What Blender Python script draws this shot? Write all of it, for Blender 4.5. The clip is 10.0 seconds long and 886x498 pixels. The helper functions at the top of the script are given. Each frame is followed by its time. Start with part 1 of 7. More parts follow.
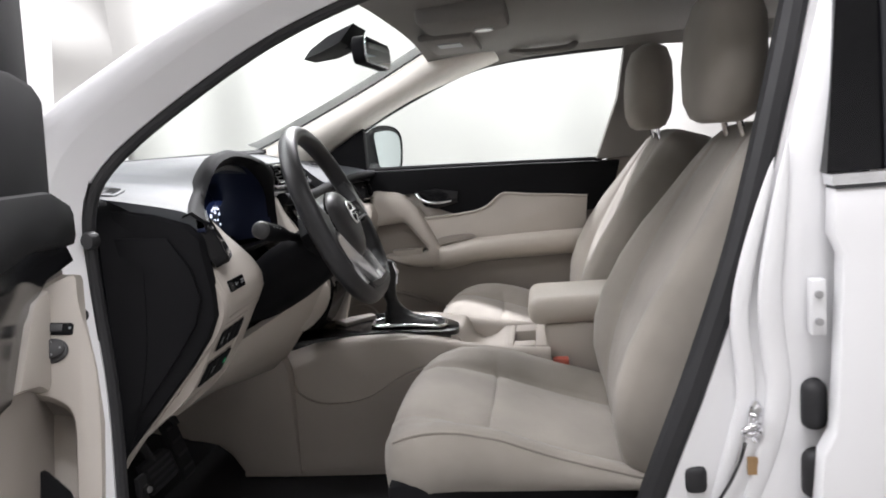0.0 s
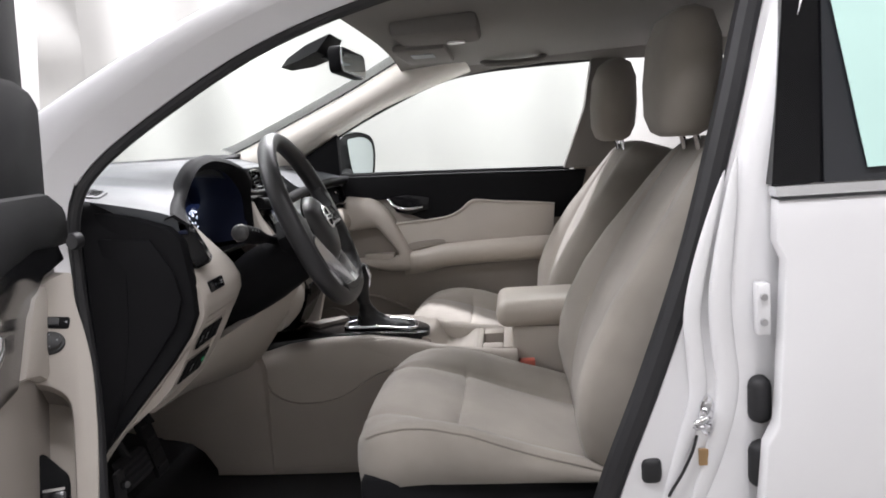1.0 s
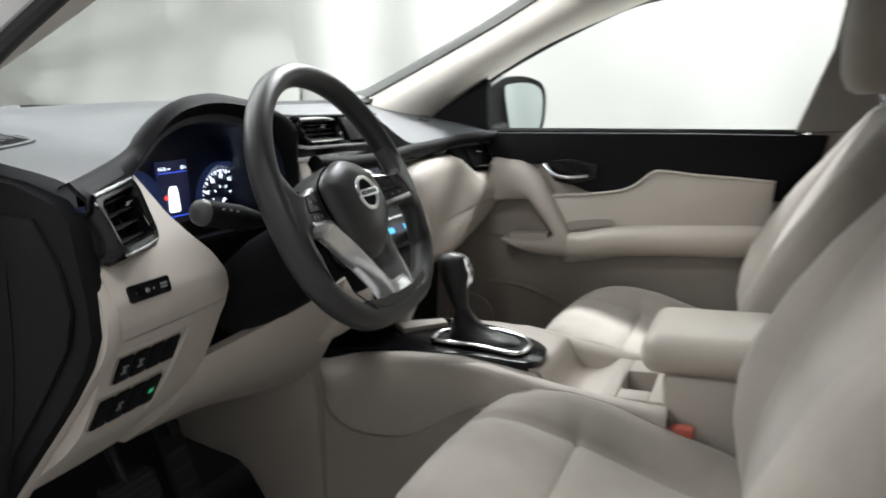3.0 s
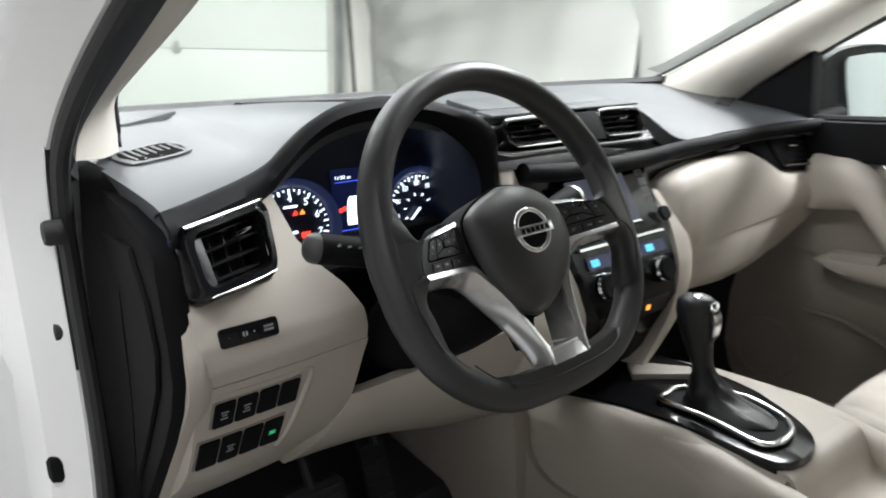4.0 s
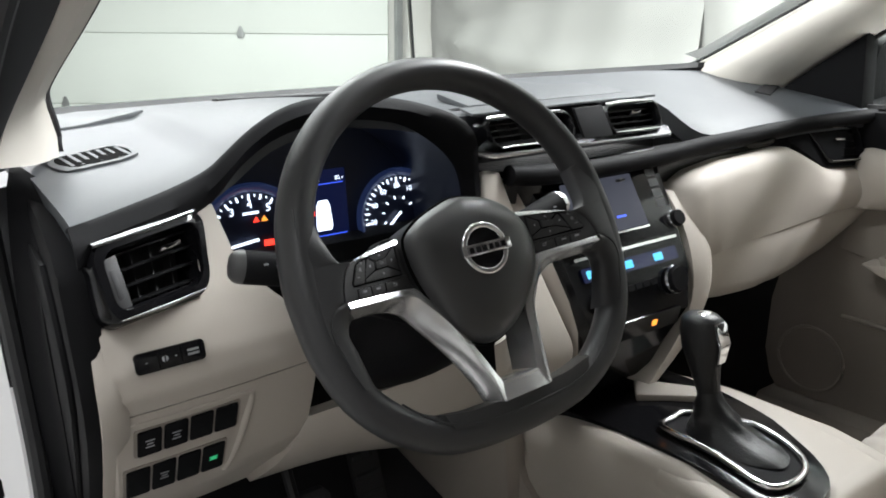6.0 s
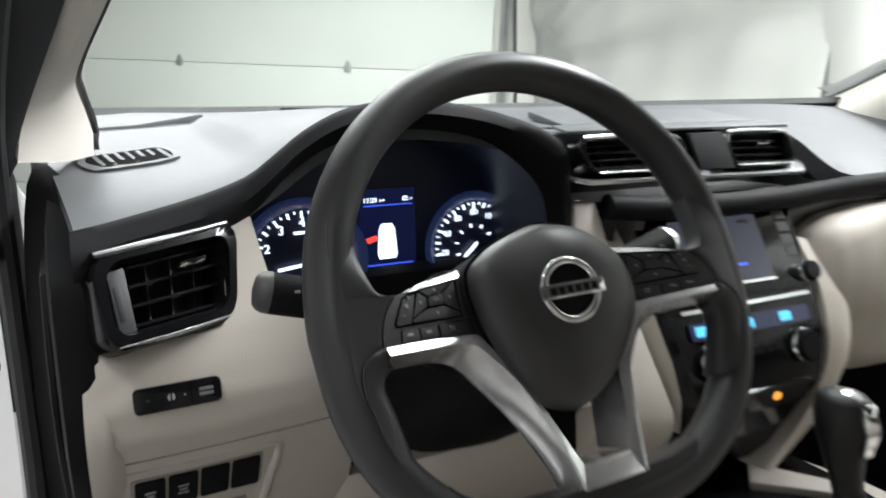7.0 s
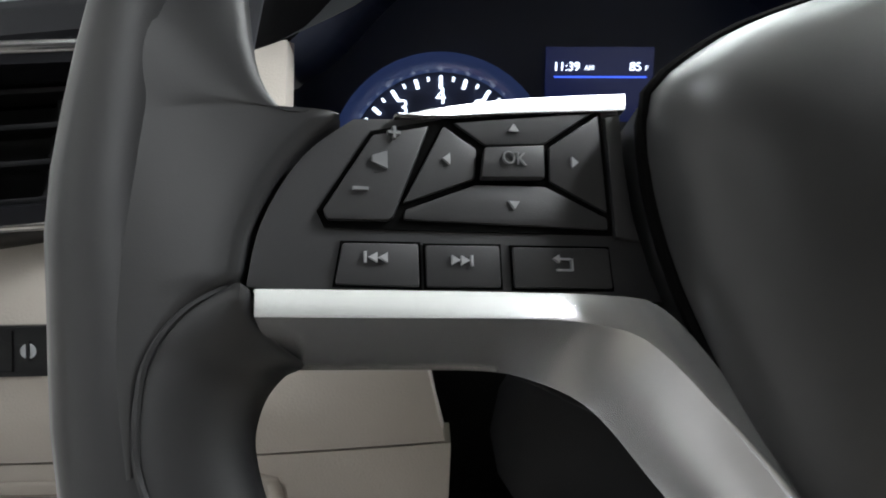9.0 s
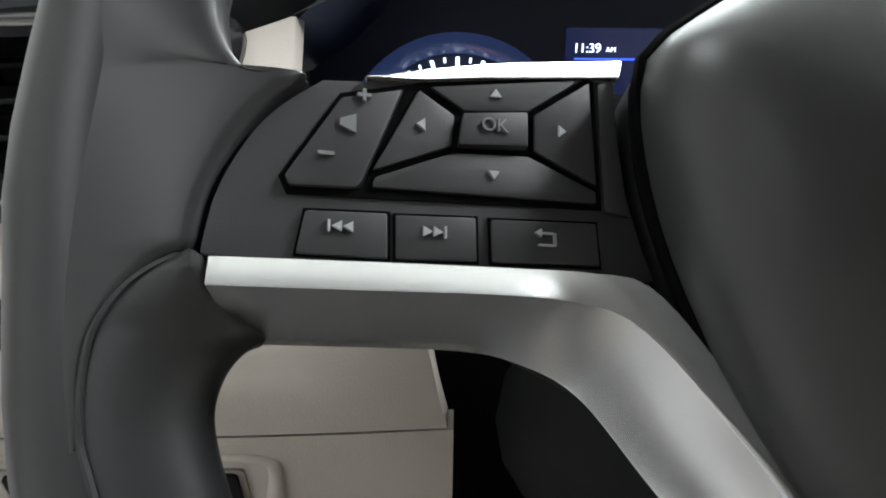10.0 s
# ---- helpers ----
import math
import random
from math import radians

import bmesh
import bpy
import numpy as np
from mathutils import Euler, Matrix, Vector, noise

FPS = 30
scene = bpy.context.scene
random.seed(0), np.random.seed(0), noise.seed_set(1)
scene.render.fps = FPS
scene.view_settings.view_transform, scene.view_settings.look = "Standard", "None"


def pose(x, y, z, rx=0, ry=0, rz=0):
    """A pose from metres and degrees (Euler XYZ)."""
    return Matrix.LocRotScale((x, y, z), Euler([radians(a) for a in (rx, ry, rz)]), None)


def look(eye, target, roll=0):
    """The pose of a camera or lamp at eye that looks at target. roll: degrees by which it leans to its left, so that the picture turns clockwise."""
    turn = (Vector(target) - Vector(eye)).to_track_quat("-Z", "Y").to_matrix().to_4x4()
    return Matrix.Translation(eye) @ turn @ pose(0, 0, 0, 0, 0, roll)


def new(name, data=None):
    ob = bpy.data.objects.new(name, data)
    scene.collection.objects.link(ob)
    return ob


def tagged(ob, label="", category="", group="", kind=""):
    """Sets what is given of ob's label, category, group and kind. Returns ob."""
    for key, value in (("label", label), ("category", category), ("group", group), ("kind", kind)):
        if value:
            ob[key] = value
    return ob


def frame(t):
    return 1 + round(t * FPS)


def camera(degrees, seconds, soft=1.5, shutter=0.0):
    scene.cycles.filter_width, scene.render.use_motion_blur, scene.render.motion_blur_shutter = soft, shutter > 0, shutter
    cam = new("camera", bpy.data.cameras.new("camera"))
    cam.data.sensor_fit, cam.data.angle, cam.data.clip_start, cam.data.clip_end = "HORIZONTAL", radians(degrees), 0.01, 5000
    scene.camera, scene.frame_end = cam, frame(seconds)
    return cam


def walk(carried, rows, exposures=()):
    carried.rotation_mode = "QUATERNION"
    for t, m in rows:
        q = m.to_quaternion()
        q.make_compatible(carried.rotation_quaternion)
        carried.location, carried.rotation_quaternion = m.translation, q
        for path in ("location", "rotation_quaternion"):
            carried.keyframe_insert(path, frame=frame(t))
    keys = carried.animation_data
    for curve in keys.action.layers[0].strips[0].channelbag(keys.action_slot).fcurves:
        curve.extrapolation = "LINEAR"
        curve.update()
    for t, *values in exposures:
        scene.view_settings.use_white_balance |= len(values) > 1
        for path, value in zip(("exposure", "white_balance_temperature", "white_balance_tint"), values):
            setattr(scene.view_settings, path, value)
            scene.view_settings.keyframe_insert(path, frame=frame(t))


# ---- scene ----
cam = camera(61.8, 10.0, 1.8, 0.5)
PATH = [
    (0, (0.357, -1.724, 1.163), (0.074, 0.234, 0.865), -5.1),
    (0.5, (0.349, -1.78, 1.17), (0.138, 0.186, 0.868), -4.1),
    (1, (0.359, -1.782, 1.168), (0.159, 0.187, 0.88), -4.2),
    (1.5, (0.376, -1.746, 1.16), (0.135, 0.217, 0.862), -4.0),
    (2, (0.448, -1.571, 1.138), (0.093, 0.364, 0.778), -4.7),
    (2.2, (0.472, -1.501, 1.137), (0.04, 0.417, 0.773), -3.9),
    (3.3, (0.472, -1.104, 1.152), (-0.524, 0.589, 0.778), -3.8),
    (3.5, (0.475, -1.046, 1.167), (-0.683, 0.542, 0.797), -5.0),
    (4, (0.508, -0.889, 1.188), (-1.014, 0.331, 0.747), -2.8),
    (4.5, (0.525, -0.785, 1.201), (-1.081, 0.303, 0.713), -2.8),
    (5, (0.507, -0.743, 1.201), (-1.095, 0.339, 0.69), -3.2),
    (6.3, (0.513, -0.745, 1.193), (-1.117, 0.313, 0.721), -3.3),
    (6.5, (0.507, -0.731, 1.184), (-1.132, 0.314, 0.713), -3.0),
    (7, (0.409, -0.662, 1.162), (-1.358, 0.202, 0.799), -1.2),
    (7.5, (0.283, -0.579, 1.131), (-1.565, 0.068, 0.722), 0.2),
    (8, (0.186, -0.533, 1.1), (-1.743, -0.151, 0.733), -0.7),
    (8.2, (0.165, -0.518, 1.079), (-1.767, -0.193, 0.674), -0.5),
    (8.5, (0.143, -0.491, 1.059), (-1.802, -0.262, 0.653), 0.1),
    (9, (0.121, -0.474, 1.05), (-1.841, -0.415, 0.665), 0.1),
    (9.5, (0.114, -0.467, 1.046), (-1.845, -0.506, 0.646), -0.0),
    (10, (0.114, -0.463, 1.045), (-1.844, -0.491, 0.636), 0.6),
]
walk(cam, [(t, look(eye, target, roll)) for t, eye, target, roll in PATH], [(0, 0.04, 6500, 16), (0.5, -0.05, 6500, 17), (2.2, -0.12, 6500, 16), (3.3, 0.09, 6500, 10), (4, 0.12, 6500, 10), (6.5, 0.14, 6500, 10), (7.5, 0.12, 6500, 9), (8.0, 0.20, 6430, 9), (8.5, 0.26, 6380, 9), (9, 0.40, 6380, 9), (9.5, 0.58, 6380, 8), (10, 0.62, 6380, 8)])

# ---------- light ----------
world = bpy.data.worlds.new("hall_light")
world.use_nodes = True
scene.world = world
world.node_tree.nodes["Background"].inputs[0].default_value = (0.9, 0.95, 1.0, 1)
world.node_tree.nodes["Background"].inputs[1].default_value = 0.05


def area(name, x, y, z, sx, sy, power, target, color=(0.96, 0.985, 1.0)):
    lamp = bpy.data.lights.new(name, "AREA")
    lamp.shape, lamp.size, lamp.size_y, lamp.energy, lamp.color = "RECTANGLE", sx, sy, power, color
    ob = new(name, lamp)
    ob.matrix_world = look((x, y, z), target)
    return ob


# assumed overhead lamps, all out of view, placed and powered to brighten the car
area("unseen_fill_lamp", -0.6, 2.6, 3.85, 2.4, 0.4, 275, (-0.6, 1.8, 0))
area("unseen_fill_lamp", 1.3, 2.7, 3.85, 3.0, 0.4, 310, (1.3, 2.2, 0))
area("unseen_fill_lamp", 3.6, -2.0, 3.85, 3.0, 0.4, 45, (3.6, -2.0, 0))
area("unseen_fill_lamp", 0.3, -2.0, 3.85, 1.6, 0.4, 75, (0.3, -2.8, 0))
area("unseen_fill_lamp", -2.9, -2.9, 3.85, 1.8, 0.4, 110, (-2.9, -3.2, 0))
area("unseen_fill_lamp", -4.8, 0.0, 3.85, 0.5, 2.6, 205, (-4.8, 0.0, 0))
area("unseen_fill_lamp", -2.2, 0.0, 3.85, 1.2, 3.2, 145, (-2.2, 0.0, 0))


# ---------- materials ----------
def material(name, color, rough=0.5, metal=0.0, vary=0.12, grain=400.0, bump=0.08, blot=6.0, coat=0.0, emit=None, power=0.0, sheen=0.0, spec=0.5):
    m = bpy.data.materials.new(name)
    m.use_nodes = True
    nt = m.node_tree
    b = nt.nodes["Principled BSDF"]
    b.inputs["Roughness"].default_value, b.inputs["Metallic"].default_value = rough, metal
    b.inputs["Coat Weight"].default_value = coat
    b.inputs["Specular IOR Level"].default_value = spec
    b.inputs["Coat Roughness"].default_value = 0.06
    b.inputs["Sheen Weight"].default_value = sheen
    tc = nt.nodes.new("ShaderNodeTexCoord")
    if vary > 0:
        big = nt.nodes.new("ShaderNodeTexNoise")
        big.inputs["Scale"].default_value, big.inputs["Detail"].default_value = blot, 4
        nt.links.new(tc.outputs["Object"], big.inputs["Vector"])
        ramp = nt.nodes.new("ShaderNodeValToRGB")
        ramp.color_ramp.elements[0].position, ramp.color_ramp.elements[1].position = 0.3, 0.7
        ramp.color_ramp.elements[0].color = (*[c * (1 - vary) for c in color], 1)
        ramp.color_ramp.elements[1].color = (*[min(1, c * (1 + vary * 0.6)) for c in color], 1)
        nt.links.new(big.outputs["Fac"], ramp.inputs["Fac"])
        nt.links.new(ramp.outputs["Color"], b.inputs["Base Color"])
        spread = nt.nodes.new("ShaderNodeMapRange")
        spread.inputs["To Min"].default_value, spread.inputs["To Max"].default_value = max(0.02, rough - 0.08), min(1, rough + 0.08)
        nt.links.new(big.outputs["Fac"], spread.inputs["Value"])
        nt.links.new(spread.outputs["Result"], b.inputs["Roughness"])
    else:
        b.inputs["Base Color"].default_value = (*color, 1)
    if bump > 0:
        fine = nt.nodes.new("ShaderNodeTexNoise")
        fine.inputs["Scale"].default_value, fine.inputs["Detail"].default_value = grain, 3
        nt.links.new(tc.outputs["Object"], fine.inputs["Vector"])
        bp = nt.nodes.new("ShaderNodeBump")
        bp.inputs["Strength"].default_value, bp.inputs["Distance"].default_value = bump, 0.002
        nt.links.new(fine.outputs["Fac"], bp.inputs["Height"])
        nt.links.new(bp.outputs["Normal"], b.inputs["Normal"])
    if emit:
        b.inputs["Emission Color"].default_value = (*emit, 1)
        b.inputs["Emission Strength"].default_value = power
    return m


PAINT = material("white_paint", (0.82, 0.82, 0.83), 0.28, vary=0.0, bump=0.0, coat=0.6)
SEAL = material("black_rubber", (0.018, 0.018, 0.02), 0.6, vary=0.2, bump=0.05)
BLACK = material("black_grained_plastic", (0.009, 0.009, 0.010), 0.62, vary=0.12, grain=1800, bump=0.05, spec=0.07)
SOFT = material("charcoal_soft_dashboard", (0.056, 0.061, 0.067), 0.46, vary=0.1, grain=1100, bump=0.10, spec=0.44)
GLOSS = material("piano_black", (0.006, 0.006, 0.007), 0.14, vary=0.0, bump=0.0, coat=0.0, spec=0.28)
BEIGE = material("light_beige_plastic", (0.47, 0.43, 0.385), 0.58, vary=0.05, grain=900, bump=0.15, spec=0.35)
GREIGE = material("grey_beige_plastic", (0.285, 0.254, 0.226), 0.55, vary=0.06, grain=900, bump=0.15)
# the console's beige again, darkened to hold the footwell shade
SHADEDBEIGE = material("shaded_beige_plastic", (0.385, 0.345, 0.306), 0.56, vary=0.06, grain=900, bump=0.15)
CLOTH = material("light_grey_seat_fabric", (0.315, 0.286, 0.250), 0.85, vary=0.20, grain=1500, bump=0.35, blot=6, sheen=0.2)
VINYL = material("beige_armrest_vinyl", (0.50, 0.455, 0.40), 0.4, vary=0.04, grain=700, bump=0.12)
LINING = material("grey_headlining", (0.22, 0.207, 0.195), 0.9, vary=0.05, grain=1300, bump=0.3)
PILLAR = material("ivory_pillar_trim", (0.72, 0.68, 0.62), 0.6, vary=0.05, grain=900, bump=0.15)
CHROME = material("chrome", (0.80, 0.80, 0.82), 0.12, 1.0, vary=0.0, bump=0.0)
SATIN = material("satin_silver", (0.79, 0.795, 0.81), 0.27, 0.80, vary=0.0, bump=0.0)
WHEELSKIN = material("dark_steering_wheel_rubber", (0.026, 0.026, 0.0275), 0.42, vary=0.06, grain=2600, bump=0.03, spec=0.42)
HUBSKIN = material("dark_airbag_cover_skin", (0.040, 0.040, 0.0415), 0.38, vary=0.05, grain=2600, bump=0.04)
CARPET = material("black_carpet", (0.012, 0.012, 0.013), 0.95, vary=0.3, grain=500, bump=0.6)
METAL = material("bare_steel", (0.55, 0.55, 0.56), 0.35, 0.9, vary=0.1, bump=0.05)
RED = material("red_plastic", (0.55, 0.13, 0.09), 0.4, vary=0.05, bump=0.0)
GREENTINT = material("mint_paper", (0.55, 0.80, 0.74), 0.7, vary=0.03, bump=0.0)
INK = material("dark_print", (0.10, 0.14, 0.14), 0.8, vary=0.0, bump=0.0)
GREYMARK = material("grey_button_print", (0.16, 0.165, 0.17), 0.6, vary=0.0, bump=0.0)
CHROMEGREY = material("dark_chrome", (0.42, 0.42, 0.44), 0.22, 1.0, vary=0.0, bump=0.0)
MARK = material("white_button_print", (0.34, 0.35, 0.365), 0.6, vary=0.0, bump=0.0)
WHITEGLOW = material("white_gauge_light", (0.6, 0.65, 0.8), 0.5, vary=0.0, bump=0.0, emit=(0.75, 0.85, 1.0), power=2.2)
BLUEGLOW = material("blue_display_light", (0.02, 0.04, 0.2), 0.5, vary=0.0, bump=0.0, emit=(0.05, 0.12, 1.0), power=1.2)
DIMBLUE = material("dim_blue_screen", (0.01, 0.012, 0.03), 0.2, vary=0.0, bump=0.0, emit=(0.012, 0.02, 0.10), power=0.3)
CYANGLOW = material("cyan_climate_display", (0.02, 0.2, 0.3), 0.4, vary=0.0, bump=0.0, emit=(0.12, 0.6, 1.0), power=1.1)
REDGLOW = material("red_warning_light", (0.4, 0.02, 0.02), 0.5, vary=0.0, bump=0.0, emit=(1.0, 0.05, 0.03), power=2.0)
ORANGEGLOW = material("orange_warning_light", (0.4, 0.1, 0.02), 0.5, vary=0.0, bump=0.0, emit=(1.0, 0.35, 0.05), power=1.6)
GREENGLOW = material("green_button_light", (0.02, 0.2, 0.1), 0.5, vary=0.0, bump=0.0, emit=(0.05, 0.6, 0.25), power=0.5)
CURTAIN = material("white_curtain_fabric", (0.41, 0.405, 0.39), 0.9, vary=0.06, grain=300, bump=0.2, blot=1.5)
CONCRETE = material("grey_concrete", (0.33, 0.32, 0.31), 0.7, vary=0.25, grain=60, bump=0.2, blot=1.2)
GARAGE = material("white_garage_panel", (0.76, 0.79, 0.75), 0.45, vary=0.04, grain=40, bump=0.06, blot=1.0)
STEEL = material("galvanised_track", (0.42, 0.43, 0.43), 0.45, 0.7, vary=0.15, bump=0.05)
PLASTER = material("painted_wall", (0.66, 0.65, 0.62), 0.8, vary=0.06, grain=120, bump=0.1, blot=2)
MIRROR = material("mirror_glass", (0.84, 0.93, 0.95), 0.02, 1.0, vary=0.0, bump=0.0)
STALKGREY = material("stalk_end_grey", (0.055, 0.055, 0.057), 0.4, vary=0.05, bump=0.0)
BUTTON = material("dark_grey_button_plastic", (0.030, 0.030, 0.032), 0.5, vary=0.06, grain=2600, bump=0.04)
GAP = material("black_gap", (0.003, 0.003, 0.003), 0.9, vary=0.0, bump=0.0, spec=0.05)
# black lining tinted blue, which stands for the glow of the lit dials
GLOWTINT = material("blue_glow_tinted_lining", (0.017, 0.023, 0.052), 0.36, vary=0.08, grain=1400, bump=0.04, spec=0.45)
BEZEL = material("smoked_blue_dial_bezel", (0.05, 0.065, 0.12), 0.25, vary=0.0, bump=0.0, emit=(0.05, 0.09, 0.28), power=0.16)
SLAT = material("dark_vent_plastic", (0.008, 0.008, 0.009), 0.52, vary=0.1, bump=0.03, spec=0.16)
LEATHER = material("black_leather", (0.010, 0.010, 0.011), 0.36, vary=0.15, grain=500, bump=0.35, spec=0.4)
DARKGLASS = material("tinted_glass", (0.03, 0.032, 0.036), 0.06, vary=0.0, bump=0.0)


def clear_glass(name, tint, clear):
    m = bpy.data.materials.new(name)
    m.use_nodes = True
    nt = m.node_tree
    nt.nodes.remove(nt.nodes["Principled BSDF"])
    mix, tr, gl = nt.nodes.new("ShaderNodeMixShader"), nt.nodes.new("ShaderNodeBsdfTransparent"), nt.nodes.new("ShaderNodeBsdfGlossy")
    tr.inputs[0].default_value, gl.inputs["Roughness"].default_value = (*tint, 1), 0.02
    mix.inputs[0].default_value = 1 - clear
    nt.links.new(tr.outputs[0], mix.inputs[1])
    nt.links.new(gl.outputs[0], mix.inputs[2])
    nt.links.new(mix.outputs[0], nt.nodes["Material Output"].inputs["Surface"])
    return m


GLASS = clear_glass("clear_glass", (0.95, 0.975, 0.96), 0.988)


# ---------- mesh helpers ----------
def thing(name, label, category, kind="", group="", at=(0, 0, 0)):
    ob = new(name)
    ob.location = at
    ob.empty_display_size = 0.05
    return tagged(ob, label, category, group, kind)


def part(name, bm, mat, parent=None, label="", smooth=35.0, bevel=0.0):
    if bevel:
        sharp = [e for e in bm.edges if len(e.link_faces) == 2 and e.calc_face_angle(0) > 0.6]
        bmesh.ops.bevel(bm, geom=sharp, offset=bevel, segments=2, affect="EDGES", profile=0.6, clamp_overlap=True)
    bmesh.ops.recalc_face_normals(bm, faces=bm.faces)
    me = bpy.data.meshes.new(name)
    bm.to_mesh(me)
    bm.free()
    me.materials.append(mat)
    for p in me.polygons:
        p.use_smooth = True
    me.set_sharp_from_angle(angle=radians(smooth))
    ob = new(name, me)
    if parent:
        ob.parent = parent
        if parent.data is None:
            ob.matrix_parent_inverse = Matrix.Translation(-Vector(parent.location))
    if label:
        ob["label"] = label
    return ob


def spline(pts, n, closed=False):
    """Catmull-Rom through pts, n points evenly by length."""
    P = [Vector(p) for p in pts]
    k = len(P)
    out = []
    spans = k if closed else k - 1
    for i in range(spans):
        if closed:
            a, b, c, d = P[i - 1], P[i], P[(i + 1) % k], P[(i + 2) % k]
        else:
            a, b, c, d = P[max(i - 1, 0)], P[i], P[i + 1], P[min(i + 2, k - 1)]
        for s in range(16):
            t = s / 16
            out.append(0.5 * (2 * b + (c - a) * t + (2 * a - 5 * b + 4 * c - d) * t * t + (3 * b - a - 3 * c + d) * t ** 3))
    out.append(P[0] if closed else P[-1])
    run = [0.0]
    for i in range(1, len(out)):
        run.append(run[-1] + (out[i] - out[i - 1]).length)
    res = []
    m = n if closed else n - 1
    j = 0
    for i in range(n):
        want = run[-1] * i / m
        while j < len(run) - 2 and run[j + 1] < want:
            j += 1
        f = (want - run[j]) / max(run[j + 1] - run[j], 1e-9)
        res.append(out[j].lerp(out[j + 1], f))
    return res


def loft(loops, closed=True, caps=True, wrap=False):
    bm = bmesh.new()
    vs = [[bm.verts.new(p) for p in loop] for loop in loops]
    n = len(vs[0])
    rows = len(vs) if wrap else len(vs) - 1
    for i in range(rows):
        a, b = vs[i], vs[(i + 1) % len(vs)]
        for j in range(n if closed else n - 1):
            k = (j + 1) % n
            try:
                bm.faces.new((a[j], a[k], b[k], b[j]))
            except ValueError:
                pass
    if caps and closed and not wrap:
        bm.faces.new(vs[0])
        bm.faces.new(vs[-1])
    return bm


def thicken(bm, by):
    """Give an open sheet a thickness along the vector by."""
    bmesh.ops.recalc_face_normals(bm, faces=bm.faces)
    geo = bmesh.ops.extrude_face_region(bm, geom=bm.faces[:])
    bmesh.ops.translate(bm, vec=by, verts=[v for v in geo["geom"] if isinstance(v, bmesh.types.BMVert)])
    return bm


def slab(poly, by):
    bm = bmesh.new()
    bm.faces.new([bm.verts.new(p) for p in poly])
    return thicken(bm, by)


def slab_y(xz, y0, y1):
    return slab([(x, y0, z) for x, z in xz], (0, y1 - y0, 0))


def slab_x(yz, x0, x1):
    return slab([(x0, y, z) for y, z in yz], (x1 - x0, 0, 0))


def box(x0, x1, y0, y1, z0, z1, r=0.0, seg=2, m=None):
    bm = bmesh.new()
    bmesh.ops.create_cube(bm, size=1)
    bmesh.ops.scale(bm, vec=(x1 - x0, y1 - y0, z1 - z0), verts=bm.verts)
    if r:
        bmesh.ops.bevel(bm, geom=bm.edges[:], offset=r, segments=seg, affect="EDGES", profile=0.5)
    bmesh.ops.translate(bm, vec=((x0 + x1) / 2, (y0 + y1) / 2, (z0 + z1) / 2), verts=bm.verts)
    if m:
        bmesh.ops.transform(bm, matrix=m, verts=bm.verts)
    return bm


def tube(path, r, seg=10, flat=1.0, up=(0, 0, 1), caps=True, closed=False):
    """A tube round a path; r is a number or a function of 0..1; flat squeezes it along up."""
    P = [Vector(p) for p in path]
    loops = []
    for i, p in enumerate(P):
        if closed:
            d = (P[(i + 1) % len(P)] - P[i - 1]).normalized()
        else:
            d = (P[min(i + 1, len(P) - 1)] - P[max(i - 1, 0)]).normalized()
        side = d.cross(Vector(up))
        side = side.normalized() if side.length > 1e-4 else d.orthogonal().normalized()
        top = side.cross(d).normalized()
        q = r(i / max(1, len(P) - 1)) if callable(r) else r
        loops.append([p + side * (q * math.cos(2 * math.pi * j / seg)) + top * (q * flat * math.sin(2 * math.pi * j / seg)) for j in range(seg)])
    return loft(loops, True, caps, closed)


def disc(c, axis, r0, depth, seg=24, r1=None):
    """A short cylinder or cone from c along axis."""
    axis = Vector(axis).normalized()
    a = axis.orthogonal().normalized()
    b = axis.cross(a)
    r1 = r0 if r1 is None else r1
    loops = [[Vector(c) + axis * h + (a * math.cos(2 * math.pi * j / seg) + b * math.sin(2 * math.pi * j / seg)) * r for j in range(seg)] for h, r in ((0, r0), (depth, r1))]
    return loft(loops)


def join(*bms):
    out = bmesh.new()
    for b in bms:
        me = bpy.data.meshes.new("t")
        b.to_mesh(me)
        b.free()
        out.from_mesh(me)
        bpy.data.meshes.remove(me)
    return out


def rounded(w, h, r, n=5):
    """A rounded rectangle as 2D points about the origin."""
    pts = []
    for cx, cy, a0 in ((w / 2 - r, h / 2 - r, 0), (-w / 2 + r, h / 2 - r, 90), (-w / 2 + r, -h / 2 + r, 180), (w / 2 - r, -h / 2 + r, 270)):
        for i in range(n):
            a = radians(a0 + 90 * i / (n - 1))
            pts.append((cx + r * math.cos(a), cy + r * math.sin(a)))
    return pts


def frame_on(origin, right, up):
    """A matrix whose x runs along right, y along up and z out of the surface."""
    r = Vector(right).normalized()
    n = r.cross(Vector(up)).normalized()
    u = n.cross(r)
    m = Matrix((r, u, n)).transposed().to_4x4()
    m.translation = Vector(origin)
    return m


def plate(m, pts, z0, z1):
    """A flat piece with outline pts in the plane of m, from z0 to z1 out of it."""
    bm = slab([(x, y, z0) for x, y in pts], (0, 0, z1 - z0))
    bmesh.ops.transform(bm, matrix=m, verts=bm.verts)
    return bm


